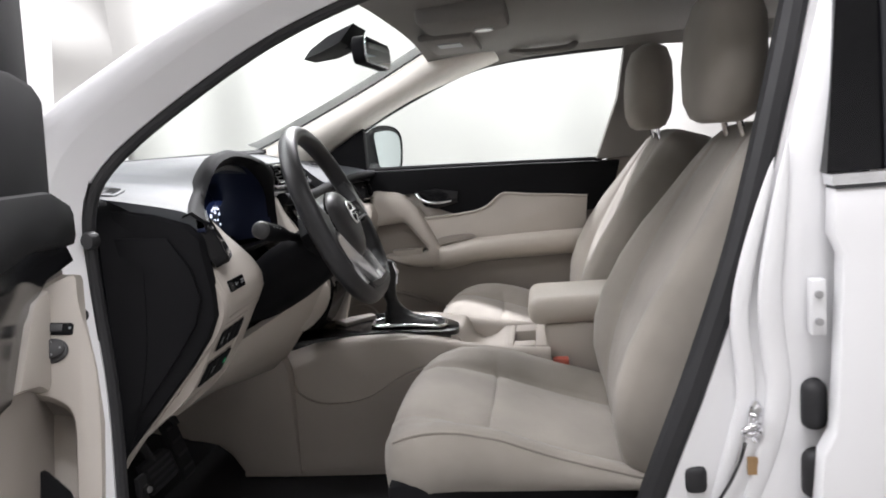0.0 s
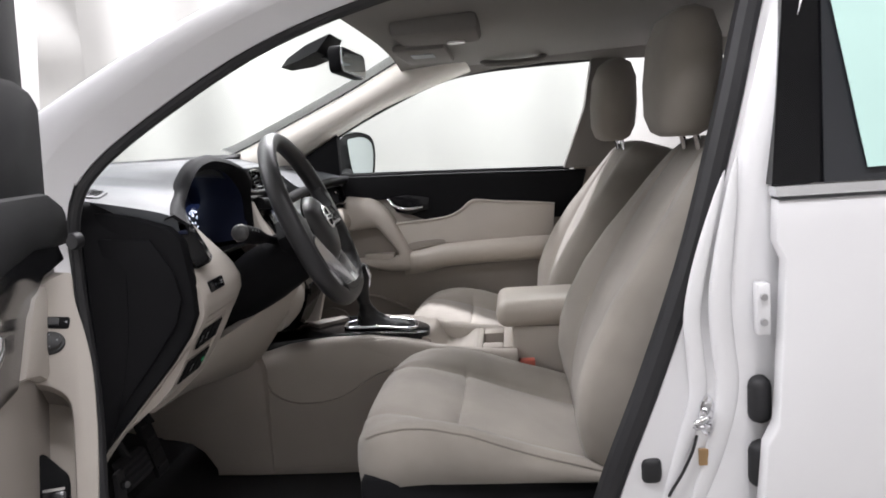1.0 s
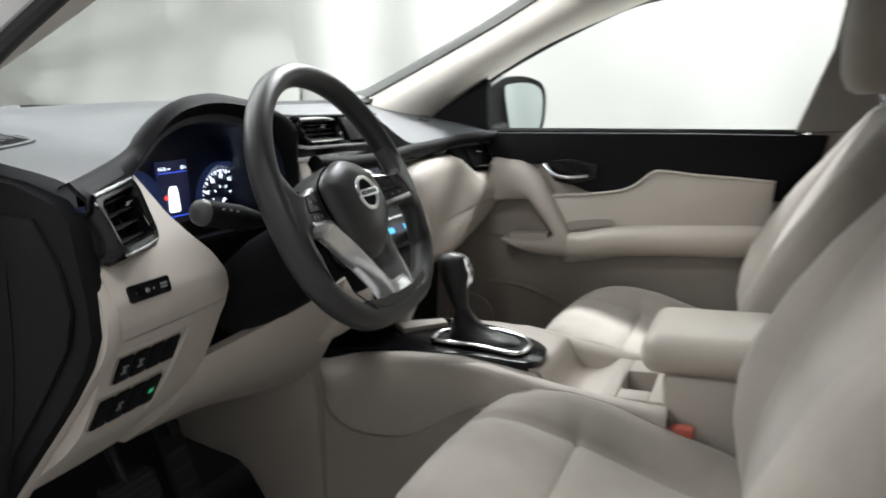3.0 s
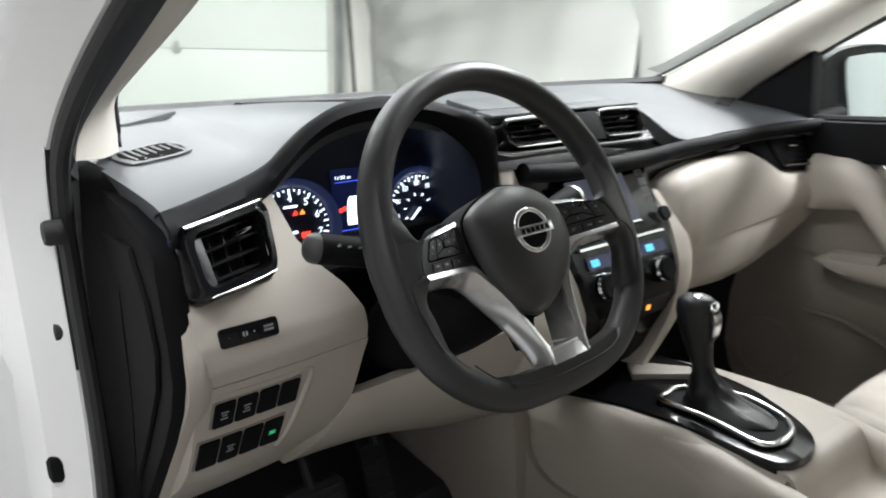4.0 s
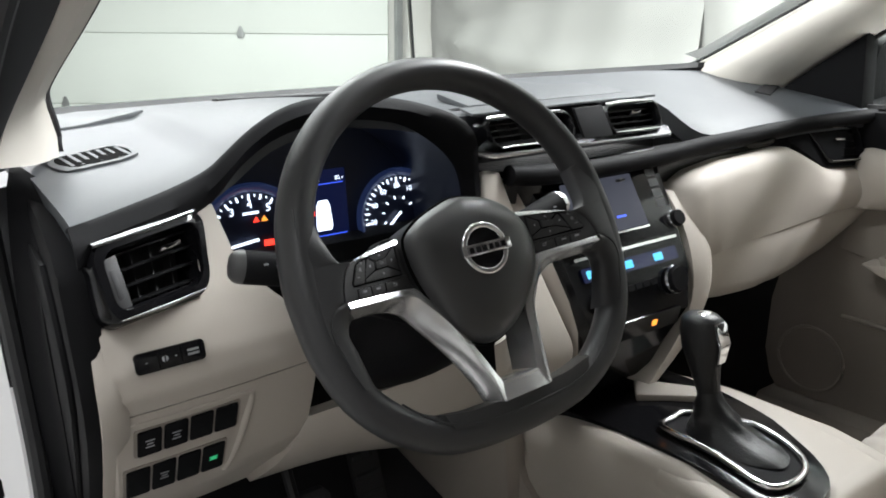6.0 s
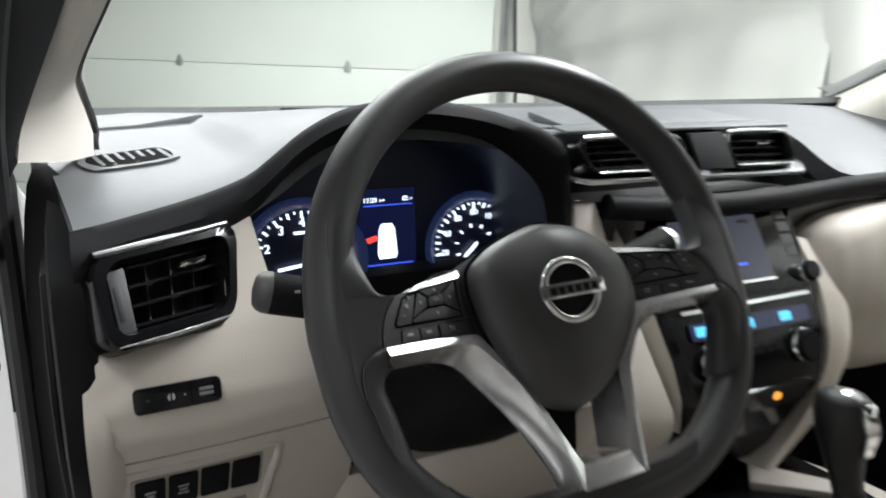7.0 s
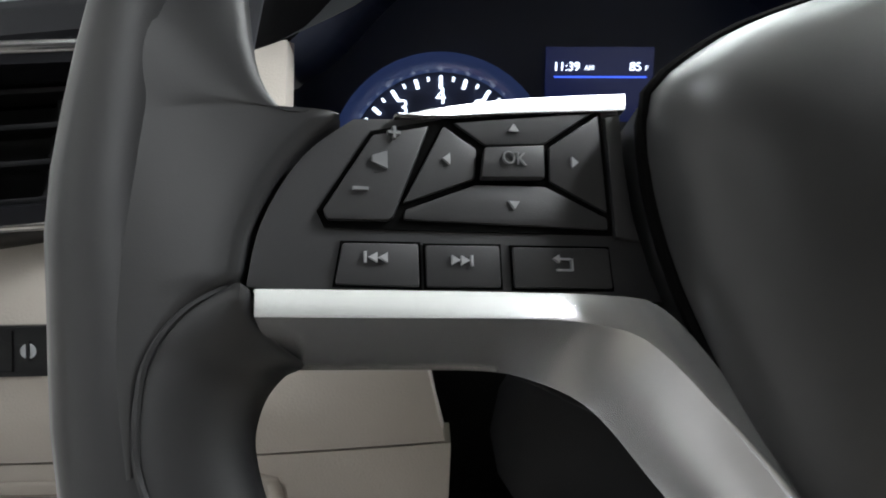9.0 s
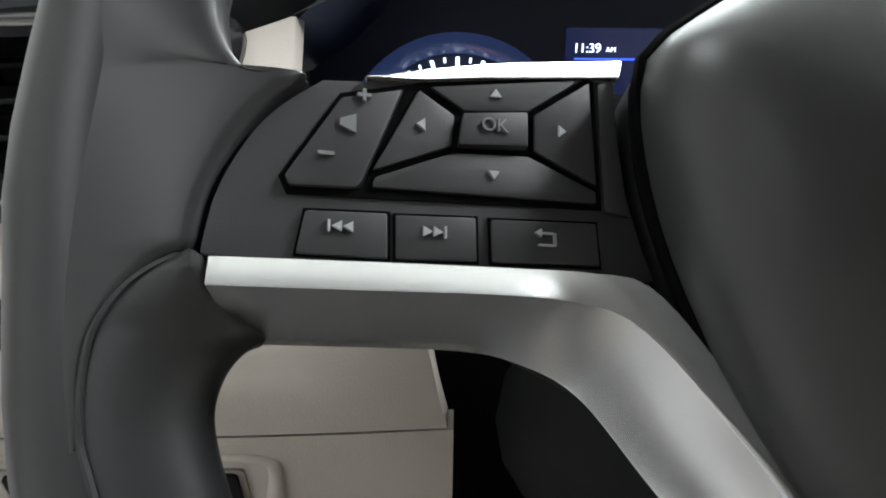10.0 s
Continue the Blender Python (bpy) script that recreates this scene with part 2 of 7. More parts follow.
def letters(name, text, m, size, mat, parent):
    cu = bpy.data.curves.new(name, "FONT")
    cu.body, cu.size, cu.align_x, cu.align_y, cu.extrude = text, size, "CENTER", "CENTER", 0.0002
    tmp = new(name, cu)
    me = bpy.data.meshes.new_from_object(tmp.evaluated_get(bpy.context.evaluated_depsgraph_get()))
    bpy.data.objects.remove(tmp)
    bm = bmesh.new()
    bm.from_mesh(me)
    bpy.data.meshes.remove(me)
    bmesh.ops.transform(bm, matrix=m, verts=bm.verts)
    return part(name, bm, mat, parent)


# ---------- the hall ----------
G0, GD = Vector((-7.1, 3.95, 0)), Vector((-0.60, -0.80, 0))  # the garage wall runs from its corner along GD
GN = Vector((0.80, -0.60, 0))
ground = part("ground", box(-16, 9, -9, 9, -0.1, 0.0), CONCRETE)
tagged(ground, "grey concrete hall floor under the car", "floor", kind="structure")
ceiling = part("ceiling", box(-16, 9, -9, 9, 4.0, 4.1), PLASTER)
tagged(ceiling, "plain painted hall ceiling", "ceiling", kind="structure")


def folds(p0, p1, z0, z1, n, depth, seed, sweep=0.0):
    """A hanging curtain between two plan points with soft irregular folds."""
    a, b = Vector(p0), Vector(p1)
    d = (b - a)
    nrm = Vector((-d.y, d.x)).normalized()
    rnd = random.Random(seed)
    ph = [(rnd.uniform(0.5, 2.4), rnd.uniform(0, 6.28), rnd.uniform(0.3, 1.0)) for _ in range(7)]
    loops = []
    for j in range(49):
        h = j / 48
        z = z0 + (z1 - z0) * h
        row = []
        for i in range(n + 1):
            s = i / n * d.length
            w = sum(k[2] * math.sin(s * k[0] * 4.2 + k[1] + sweep * math.sin(h * 2.6 + k[1]) * 2.0) for k in ph) / 3.5
            w *= depth * (0.5 + 0.5 * math.sin(1.0 + 2.2 * (1 - h)))
            if sweep > 1:
                # gathered by a tie near its left edge: folds fan out from it, slack swags hang above
                du, dz = i / n * d.length + 0.03, z - 1.62
                far, ang = math.hypot(du, dz), math.atan2(dz, du)
                fan = 0.055 * math.sin(9 * ang + 0.8) + 0.035 * math.sin(21 * ang + 2.0) + 0.015 * math.sin(43 * ang)
                swag = 0.07 * math.sin(5.5 * (z - 2.0) + 3.2 * abs(math.sin(0.9 * s + 0.4)) * 2.0) * min(1, max(0, (z - 1.7) / 0.6))
                w = fan * min(1, far / 0.9) + swag + 0.05 * math.sin(2.3 * s + 1.1 * z) + 0.02 * math.sin(7.3 * s - 2 * z)
            q = a + d * (i / n) + nrm * w
            row.append((q.x, q.y, z))
        loops.append(row)
    return loft(loops, False, False)


for nm, p0, p1, dep, sd, sw in (
    ("curtain_right", (-2.6, 3.3), (6.0, 3.3), 0.13, 3, 0.5),
    ("curtain_front", (-6.95, 4.1), (-2.55, 3.3), 0.13, 5, 2.0),
    # the left and back curtains are never in view; added to bounce light
    ("unseen_curtain_left", (-6.0, -4.4), (6.0, -4.4), 0.09, 8, 0.4),
    ("unseen_curtain_back", (6.0, -4.4), (6.0, 3.3), 0.05, 9, 0.2),
):
    c = part(nm, folds(p0, p1, 0.0, 4.0, 160, dep, sd, sw), CURTAIN, smooth=80)
    tagged(c, "white fabric backdrop curtain hanging in soft folds", "curtain", kind="structure")

# garage wall: pier at the corner, sectional door, track
wall = part("wall_garage", slab([G0 - GN * 0.25, G0 + GD * 9 - GN * 0.25, G0 + GD * 9 - GN * 0.05, G0 - GN * 0.05], (0, 0, 4.0)), PLASTER)
tagged(wall, "painted wall behind the sectional garage door", "wall", kind="structure")
pier = part("wall_pier", slab([G0 - GD * 0.05, G0 - GD * 0.75, G0 - GD * 0.75 - GN * 0.25, G0 - GD * 0.05 - GN * 0.25], (0, 0, 4.0)), PLASTER)
tagged(pier, "painted masonry pier beside the garage door", "wall", kind="structure")
SEAM_Z = 1.58
SECTIONS = [(-0.4, SEAM_Z - 1.66), (SEAM_Z - 1.66, SEAM_Z - 0.83), (SEAM_Z - 0.83, SEAM_Z), (SEAM_Z, SEAM_Z + 0.83), (SEAM_Z + 0.83, SEAM_Z + 1.66), (SEAM_Z + 1.66, 3.9)]
gdoor = thing("garage_door", "white sectional garage door with steel hinges", "garage door", at=G0 + GD * 2.4)
for z, z1 in SECTIONS:
    part("door_section", slab([G0 + GD * 0.25 + Vector((0, 0, z + 0.003)), G0 + GD * 8 + Vector((0, 0, z + 0.003)), G0 + GD * 8 + Vector((0, 0, z1 - 0.003)), G0 + GD * 0.25 + Vector((0, 0, z1 - 0.003))], -GN * 0.04), GARAGE, gdoor, bevel=0.005)
for z, z1 in SECTIONS[:-1]:
    for s in (1.98, 4.17, 6.3):
        c = G0 + GD * s + GN * 0.012 + Vector((0, 0, z1))
        w, h = GD * 0.05, 0.085
        part("hinge", join(slab([c - w * 0.9, c - w * 0.25 + Vector((0, 0, h)), c + w * 0.25 + Vector((0, 0, h)), c + w * 0.9], GN * 0.015), slab([c - w, c + w, c + w * 0.6 - Vector((0, 0, h * 0.6)), c - w * 0.6 - Vector((0, 0, h * 0.6))], GN * 0.02)), STEEL, gdoor, bevel=0.002)
SAG = Matrix.Translation(G0 + Vector((0, 0, SEAM_Z))) @ Matrix.Rotation(radians(3.8), 4, -GN) @ Matrix.Translation(-G0 - Vector((0, 0, SEAM_Z)))  # the old door hangs a little askew
for ob in gdoor.children:
    ob.data.transform(SAG)
track = part("door_track", tube([G0 + GD * 0.12 + GN * 0.06 + Vector((0, 0, z)) for z in (-0.2, 2, 4.2)], 0.05, 4), STEEL)
track.data.transform(SAG)
tagged(track, "galvanised steel guide track of the garage door", "track", kind="structure")


# ---------- car body ----------
car = thing("car", "white compact crossover with its front door open", "car", at=(0.4, 0.02, 0.0))
Y0 = 0.02

# A-pillar of the driver's side: painted outside, rubber seal, ivory trim within
OPEN = [(-0.33, -0.755, 0.42), (-0.325, -0.745, 0.62), (-0.315, -0.735, 0.82), (-0.315, -0.735, 1.0), (-0.308, -0.735, 1.10), (-0.27, -0.73, 1.165), (-0.16, -0.71, 1.245), (0.0, -0.675, 1.335), (0.2, -0.645, 1.40), (0.45, -0.63, 1.44), (0.62, -0.635, 1.44)]


out_edge = [(-0.62, -0.83, 0.42), (-0.60, -0.83, 0.62), (-0.58, -0.83, 0.82), (-0.56, -0.82, 0.98), (-0.50, -0.81, 1.09), (-0.41, -0.79, 1.18), (-0.24, -0.755, 1.29), (-0.04, -0.705, 1.395), (0.18, -0.665, 1.468), (0.45, -0.64, 1.51), (0.62, -0.64, 1.52)]
mid_edge = [(a[0] - 0.03, a[1] - 0.035, a[2] + (0.022 if i > 4 else 0)) for i, a in enumerate(OPEN)]
part("pillar_step", thicken(loft([spline(OPEN, 60), spline(mid_edge, 60)], False, False), (0, 0.01, 0)), PAINT, car, "white painted door opening")
part("front_pillar", thicken(loft([spline([(a[0] + (b[0] - a[0]) * f, a[1] + (b[1] - a[1]) * f - 0.048 * f * (1 - f), a[2] + (b[2] - a[2]) * f + 0.024 * f * (1 - f)) for a, b in zip(mid_edge, out_edge)], 60) for f in (0.0, 0.06, 0.14, 0.26, 0.4, 0.55, 0.7, 0.84, 0.94, 1.0)], False, False), (0, 0.012, 0)), PAINT, car, "white painted windscreen pillar")
part("door_seal", tube(spline([(x + 0.004, y + 0.012, z - 0.004) for x, y, z in OPEN], 90), 0.0095, 10, 1.0, (0, 1, 0)), SEAL, car, "black rubber door seal")

# driver's side windscreen pillar trim and the dark seal carrier beside it
trim_hi = [(-0.360, -0.647, 1.128), (-0.358, -0.646, 1.152), (-0.325, -0.654, 1.182), (-0.268, -0.654, 1.202), (-0.150, -0.620, 1.268), (0.0, -0.588, 1.352), (0.18, -0.575, 1.420)]
trim_lo = [(-0.300, -0.706, 1.128), (-0.298, -0.704, 1.142), (-0.285, -0.696, 1.165), (-0.250, -0.676, 1.210), (-0.150, -0.648, 1.268), (0.0, -0.628, 1.345), (0.2, -0.615, 1.400)]
part("pillar_trim", thicken(loft([spline(trim_lo, 30), spline([((a[0] + b[0]) / 2 + 0.006, (a[1] + b[1]) / 2 + 0.003, (a[2] + b[2]) / 2 - 0.002) for a, b in zip(trim_lo, trim_hi)], 30), spline(trim_hi, 30)], False, False), (-0.01, -0.02, 0.01)), PILLAR, car, "ivory windscreen pillar trim")

carrier = [(x + 0.004, y + 0.008, z) for x, y, z in OPEN[4:9]]
part("seal_carrier", thicken(loft([spline(carrier, 40), spline([((a[0] + b[0]) / 2 + 0.004, (a[1] + b[1]) / 2, (a[2] + b[2]) / 2 - 0.004) for a, b in zip(carrier, [trim_lo[0], trim_lo[2], trim_lo[4], trim_lo[5], trim_lo[6]])], 40), spline([trim_lo[0], trim_lo[2], trim_lo[4], trim_lo[5], trim_lo[6]], 40)], False, False), (-0.012, -0.006, 0.006)), SEAL, car, "black seal carrier along the pillar", smooth=60)

part("pillar_inner", slab_y([(-0.50, 0.50), (-0.330, 0.50), (-0.318, 0.80), (-0.312, 1.0), (-0.306, 1.10), (-0.285, 1.155), (-0.33, 1.165), (-0.42, 1.13), (-0.50, 1.10)], -0.734, -0.722), SEAL, car, "black inner face of the pillar")

# passenger side: pillar trim
pt_hi = [(-0.60, 0.665, 1.165), (-0.53, 0.665, 1.185), (-0.19, 0.665, 1.33), (0.05, 0.655, 1.442), (0.16, 0.64, 1.46)]
pt_lo = [(-0.40, 0.735, 1.08), (-0.33, 0.735, 1.15), (-0.08, 0.715, 1.28), (0.14, 0.70, 1.355), (0.24, 0.70, 1.385)]
pt_mid = [((a[0] + b[0]) / 2 + 0.022, (a[1] + b[1]) / 2 - 0.052, (a[2] + b[2]) / 2 - 0.004) for a, b in zip(pt_lo, pt_hi)]
pt_q = [[tuple(0.5 * (1 - f) * (2 - f) * a[k] * 1.0 + f * (2 - f) * m[k] - 0.5 * f * (1 - f) * b[k] for k in range(3)) for a, m, b in zip(pt_lo, pt_mid, pt_hi)] for f in (0.0, 0.3, 0.6, 1.0, 1.4, 1.7, 2.0)]
part("pillar_trim", thicken(loft([spline(c, 36) for c in pt_q], False, False), (-0.01, 0.02, 0.01)), PILLAR, car, "ivory windscreen pillar trim", smooth=70)
part("windscreen_seal", tube(spline([(x - 0.004, y - 0.002, z + 0.006) for x, y, z in pt_hi], 40), 0.0035, 6), SEAL, car)
part("windscreen_seal", tube(spline([(x - 0.004, y + 0.002, z + 0.006) for x, y, z in trim_hi], 40), 0.0035, 6), SEAL, car)

# outer passenger pillar and roof rail (painted, closes the shell)
part("front_pillar", thicken(loft([spline([(x - 0.02, y + 0.05, z + 0.02) for x, y, z in pt_lo], 20), spline([(x - 0.03, y + 0.03, z + 0.03) for x, y, z in pt_hi], 20)], False, False), (0, 0.02, 0.0)), PAINT, car)

# windscreen
def ws(y, t):
    edge = 1 - (abs(y - Y0) / 0.66) ** 2
    x0, z0, x1, z1 = -0.55 - 0.17 * edge, 1.165, 0.045 - 0.03 * edge, 1.445 + 0.02 * edge
    return (x0 + (x1 - x0) * t, y, z0 + (z1 - z0) * t + 0.02 * math.sin(math.pi * t))


ys = [Y0 - 0.665 + 1.33 * i / 24 for i in range(25)]
glass = part("windscreen", thicken(loft([[ws(y, t / 8) for y in ys] for t in range(9)], False, False), (-0.004, 0, 0.004)), GLASS, car, "clear windscreen glass", smooth=80)
glass.visible_shadow = False
part("windscreen_shade_band", tube([ws(y, 0.0) for y in ys], 0.012, 6), SEAL, car)

# roof lining and roof skin
def roof(x, y, lift):
    e = (abs(y - Y0) / 0.66) ** 3
    return (x, y, 1.432 + lift + 0.035 * math.sin(max(0, min(1, (x + 0.05) / 1.6)) * math.pi * 0.75) - 0.045 * e * (1 - lift * 4))


xs = [0.02 + 2.2 * i / 24 for i in range(25)]
part("headlining", thicken(loft([[roof(x, Y0 - 0.655 + 1.31 * i / 24, 0.0) for i in range(25)] for x in xs], False, False), (0, 0, 0.012)), LINING, car, "grey fabric headlining", smooth=80)
part("roof", thicken(loft([[roof(x, Y0 - 0.69 + 1.38 * i / 24, 0.075) for i in range(25)] for x in [0.0 + 2.25 * i / 24 for i in range(25)]], False, False), (0, 0, 0.02)), PAINT, car, "white painted roof", smooth=80)

# passenger roof rail with grab handle, overhead console, sun visor
part("roof_rail_trim", thicken(loft([spline([(0.10, 0.70, 1.35), (0.27, 0.705, 1.382), (0.44, 0.705, 1.395), (0.7, 0.705, 1.39), (1.3, 0.70, 1.36)], 24), spline([(0.08, 0.655, 1.43), (0.3, 0.655, 1.43), (0.5, 0.655, 1.44), (0.8, 0.655, 1.44), (1.3, 0.655, 1.42)], 24)], False, False), (0, 0.02, 0.01)), LINING, car)
hp = spline([(0.28, 0.665, 1.418), (0.30, 0.635, 1.40), (0.38, 0.628, 1.395), (0.46, 0.635, 1.40), (0.48, 0.665, 1.418)], 20)
part("grab_handle", tube(hp, 0.011, 8), LINING, car, "folded grey grab handle")
part("overhead_console", box(0.10, 0.30, Y0 - 0.10, Y0 + 0.10, 1.405, 1.45, 0.015), LINING, car, "grey overhead console with reading lamps")
part("sun_visor", box(0.06, 0.20, 0.20, 0.55, 1.405, 1.425, 0.009), LINING, car, "folded grey sun visor")
part("visor_label", box(0.10, 0.16, 0.28, 0.36, 1.4025, 1.405), MARK, car, "white printed visor label")
part("reading_lamp", disc((0.24, Y0 + 0.05, 1.404), (0, 0, -1), 0.022, 0.004), material("lamp_lens", (0.8, 0.8, 0.78), 0.2, vary=0, bump=0), car)

# interior mirror
mirror = thing("rear_view_mirror", "black interior rear view mirror on the windscreen", "mirror", at=(-0.02, 0.03, 1.40))
mm = frame_on((-0.015, 0.055, 1.372), (0.06, 1, -0.02), (0.0, 0, 1))
part("housing", plate(mm, rounded(0.225, 0.062, 0.02), -0.03, 0.0), BLACK, mirror, bevel=0.006)
part("mirror_rim", plate(mm, rounded(0.216, 0.058, 0.018), 0.0, 0.0015), SATIN, mirror, "silver mirror rim")
part("mirror_glass", plate(mm, rounded(0.209, 0.052, 0.016), 0.001, 0.003), MIRROR, mirror, "silver mirror glass")
part("stem", tube([(-0.04, 0.055, 1.38), (-0.08, 0.05, 1.40), (-0.11, 0.05, 1.405)], 0.012, 8), BLACK, mirror)
part("sensor_cover", loft([[(-0.08, -0.04, 1.395), (-0.08, 0.13, 1.395), (-0.05, 0.11, 1.436), (-0.05, -0.02, 1.436)], [(-0.13, -0.03, 1.378), (-0.13, 0.12, 1.378), (-0.11, 0.11, 1.415), (-0.11, -0.02, 1.415)], [(-0.18, 0.0, 1.370), (-0.18, 0.09, 1.370), (-0.165, 0.08, 1.392), (-0.165, 0.01, 1.392)]]), BLACK, mirror, bevel=0.006)

# B-pillar of the driver's side
def strip(rows, n=24, by=(0, 0.012, 0)):
    return thicken(loft([spline(r, n) for r in rows], False, False), by)


B_SEAL = [(0.748, -0.62, 1.44), (0.708, -0.655, 1.32), (0.663, -0.695, 1.17), (0.608, -0.715, 0.98), (0.543, -0.725, 0.80), (0.473, -0.73, 0.62), (0.428, -0.74, 0.45)]
B_A = [(x + 0.012, y - 0.012, z) for x, y, z in B_SEAL]
B_B = [(0.785, -0.645, 1.44), (0.745, -0.675, 1.32), (0.69, -0.712, 1.17), (0.645, -0.735, 0.98), (0.625, -0.742, 0.80), (0.60, -0.745, 0.62), (0.58, -0.75, 0.45)]
B_C = [(0.80, -0.655, 1.44), (0.765, -0.685, 1.32), (0.715, -0.722, 1.17), (0.675, -0.745, 0.98), (0.66, -0.752, 0.80), (0.645, -0.755, 0.62), (0.63, -0.76, 0.45)]
B_D = [(0.86, -0.64, 1.44), (0.82, -0.66, 1.32), (0.78, -0.70, 1.17), (0.76, -0.715, 0.98), (0.75, -0.72, 0.80), (0.74, -0.72, 0.62), (0.72, -0.72, 0.45)]
B_mid = [((a[0] + b[0]) / 2, (a[1] + b[1]) / 2 + 0.008, a[2]) for a, b in zip(B_A, B_B)]
part("centre_pillar", strip([B_A, B_mid, B_B, B_C, B_D], 40), PAINT, car, "white painted centre pillar with striker", smooth=60)
part("door_seal", tube(spline([(x - 0.004, y + 0.004, z) for x, y, z in B_SEAL], 60), 0.019, 10, 1.0, (0, 1, 0)), SEAL, car, "black rubber door seal")
for pts, r in (([(0.665, -0.728, 1.12), (0.640, -0.742, 0.98), (0.634, -0.745, 0.92), (0.637, -0.746, 0.86), (0.642, -0.748, 0.81), (0.637, -0.748, 0.76), (0.620, -0.746, 0.69), (0.600, -0.744, 0.63), (0.57, -0.744, 0.55)], 0.016), ([(0.650, -0.722, 1.10), (0.612, -0.738, 0.98), (0.597, -0.741, 0.90), (0.600, -0.742, 0.84), (0.602, -0.743, 0.79), (0.590, -0.742, 0.74), (0.562, -0.740, 0.65), (0.54, -0.740, 0.58)], 0.012)):
    part("pillar_ridge", tube(spline(pts, 40), lambda t: 0.0005 + r * math.sin(math.pi * t) ** 0.6, 14, 0.42, (0, 1, 0)), PAINT, car, smooth=70)
part("inner_pillar_trim", strip([[(x - 0.01, y + 0.012, z) for x, y, z in B_SEAL], [(x + 0.10, y + 0.06, z) for x, y, z in B_SEAL]], 20), LINING, car)

# rubber stops and the door check strap on the front pillar
for x, z in ((-0.300, 1.060), (-0.330, 0.952)):
    part("rubber_stop", loft([[(x + 0.011 * k * math.cos(a), -0.728 - h, z + 0.013 * k * math.sin(a)) for a in [2 * math.pi * j / 18 for j in range(18)]] for k, h in ((1.0, 0.0), (1.0, 0.014), (0.85, 0.018), (0.4, 0.019))]), SEAL, car, "black rubber stop", smooth=50)
strap = part("check_strap", tube(spline([(-0.36, -0.762, 0.795), (-0.44, -0.772, 0.755), (-0.58, -0.79, 0.69)], 12), 0.008, 8, 0.6), BLACK, car, "black door check strap", smooth=50)
part("strap_head", box(-0.375, -0.335, -0.772, -0.735, 0.778, 0.812, 0.008, 2), BLACK, strap)
# striker, bump stops, label
striker = part("striker", loft([[(0.613 + rx * math.cos(a), -0.744 - h + 0.35 * rx * math.cos(a), 0.756 + rz * math.sin(a)) for a in [2 * math.pi * j / 24 for j in range(24)]] for rx, rz, h in ((0.012, 0.030, -0.004), (0.012, 0.030, 0.006), (0.010, 0.027, 0.0085))]), CHROME, car, "chromed door striker", smooth=40)
part("striker_loop", tube(spline([(0.615, -0.750, 0.764), (0.607, -0.775, 0.763), (0.592, -0.783, 0.761), (0.588, -0.783, 0.756), (0.592, -0.782, 0.752), (0.609, -0.772, 0.751), (0.617, -0.750, 0.750)], 24), 0.0042, 8), CHROME, striker, smooth=60)
for z in (0.739, 0.773):
    part("screw", disc((0.613, -0.752, z), (0, -1, 0), 0.006, 0.003, 12, 0.004), METAL, striker)
part("drain_strip", tube(spline([(0.597, -0.752, 0.728), (0.590, -0.752, 0.703), (0.576, -0.752, 0.672), (0.562, -0.751, 0.648), (0.556, -0.751, 0.636)], 16), 0.0022, 6), SEAL, car, "dark sealing strip")
part("bump_stop", box(0.519, 0.550, -0.744, -0.715, 0.650, 0.690, 0.010, 3), SEAL, car, "black rubber bump stop")
part("warning_label", box(0.600, 0.613, -0.7505, -0.746, 0.682, 0.706), material("label_brown", (0.4, 0.25, 0.12), 0.6, vary=0.1), car)
part("side_sill", box(-0.4, 0.62, -0.80, -0.70, 0.36, 0.44, 0.02), PAINT, car, "white painted door sill")
hb = part("door_hinge", box(0.676, 0.694, -0.772, -0.752, 0.876, 0.948, 0.003), PAINT, car, "white painted door hinge")
for z in (0.895, 0.930):
    part("bolt", disc((0.684, -0.772, z), (0, -1, 0), 0.005, 0.005, 8, 0.005), METAL, hb)
for z in (0.778, 0.682):
    part("hinge_cap", box(0.668, 0.700, -0.765, -0.72, z - 0.034, z + 0.034, 0.014, 3), SEAL, car, "black rubber hinge cap")

# rear door of the driver's side, closed
rdoor = thing("rear_door", "closed white rear door with tinted window", "car door", at=(1.1, -0.79, 0.4))
def rd(x, z):
    bulge = -0.768 - 0.035 * math.sin(max(0, min(1, (1.05 - z) / 0.6)) * math.pi * 0.8) - 0.01 * math.sin((x - 0.68) * 2)
    lean = 0.0 if z < 1.05 else (z - 1.05) * 0.30
    return bulge + lean
def rd_sheet(x_of, zs, n, dy):
    return thicken(loft([[(x_of(z) + (1.75 - x_of(z)) * i / n, rd(x_of(z) + (1.75 - x_of(z)) * i / n, z) + dy, z) for i in range(n + 1)] for z in zs], False, False), (0, 0.03, 0))
edge_x = lambda z: 0.655 + 0.05 * (z - 0.45) / 0.6 + (0.012 if 0.75 < z < 0.99 else 0.0)
part("door_skin", rd_sheet(edge_x, [0.40 + 0.6595 * i / 24 for i in range(25)], 16, 0.0), PAINT, rdoor, "white painted door skin", smooth=60, bevel=0.003)
part("waist_trim", rd_sheet(lambda z: 0.703, [1.063, 1.066, 1.071, 1.076], 12, -0.004), SATIN, rdoor, "bright waist moulding")
part("waist_gap", rd_sheet(lambda z: 0.706, [1.0585, 1.063], 12, -0.003), SEAL, rdoor)
part("window_frame", rd_sheet(lambda z: 0.70 + (z - 1.07) * 0.16, [1.078 + 0.36 * i / 8 for i in range(9)], 1, 0.004), GLOSS, rdoor, "black pillar cover")
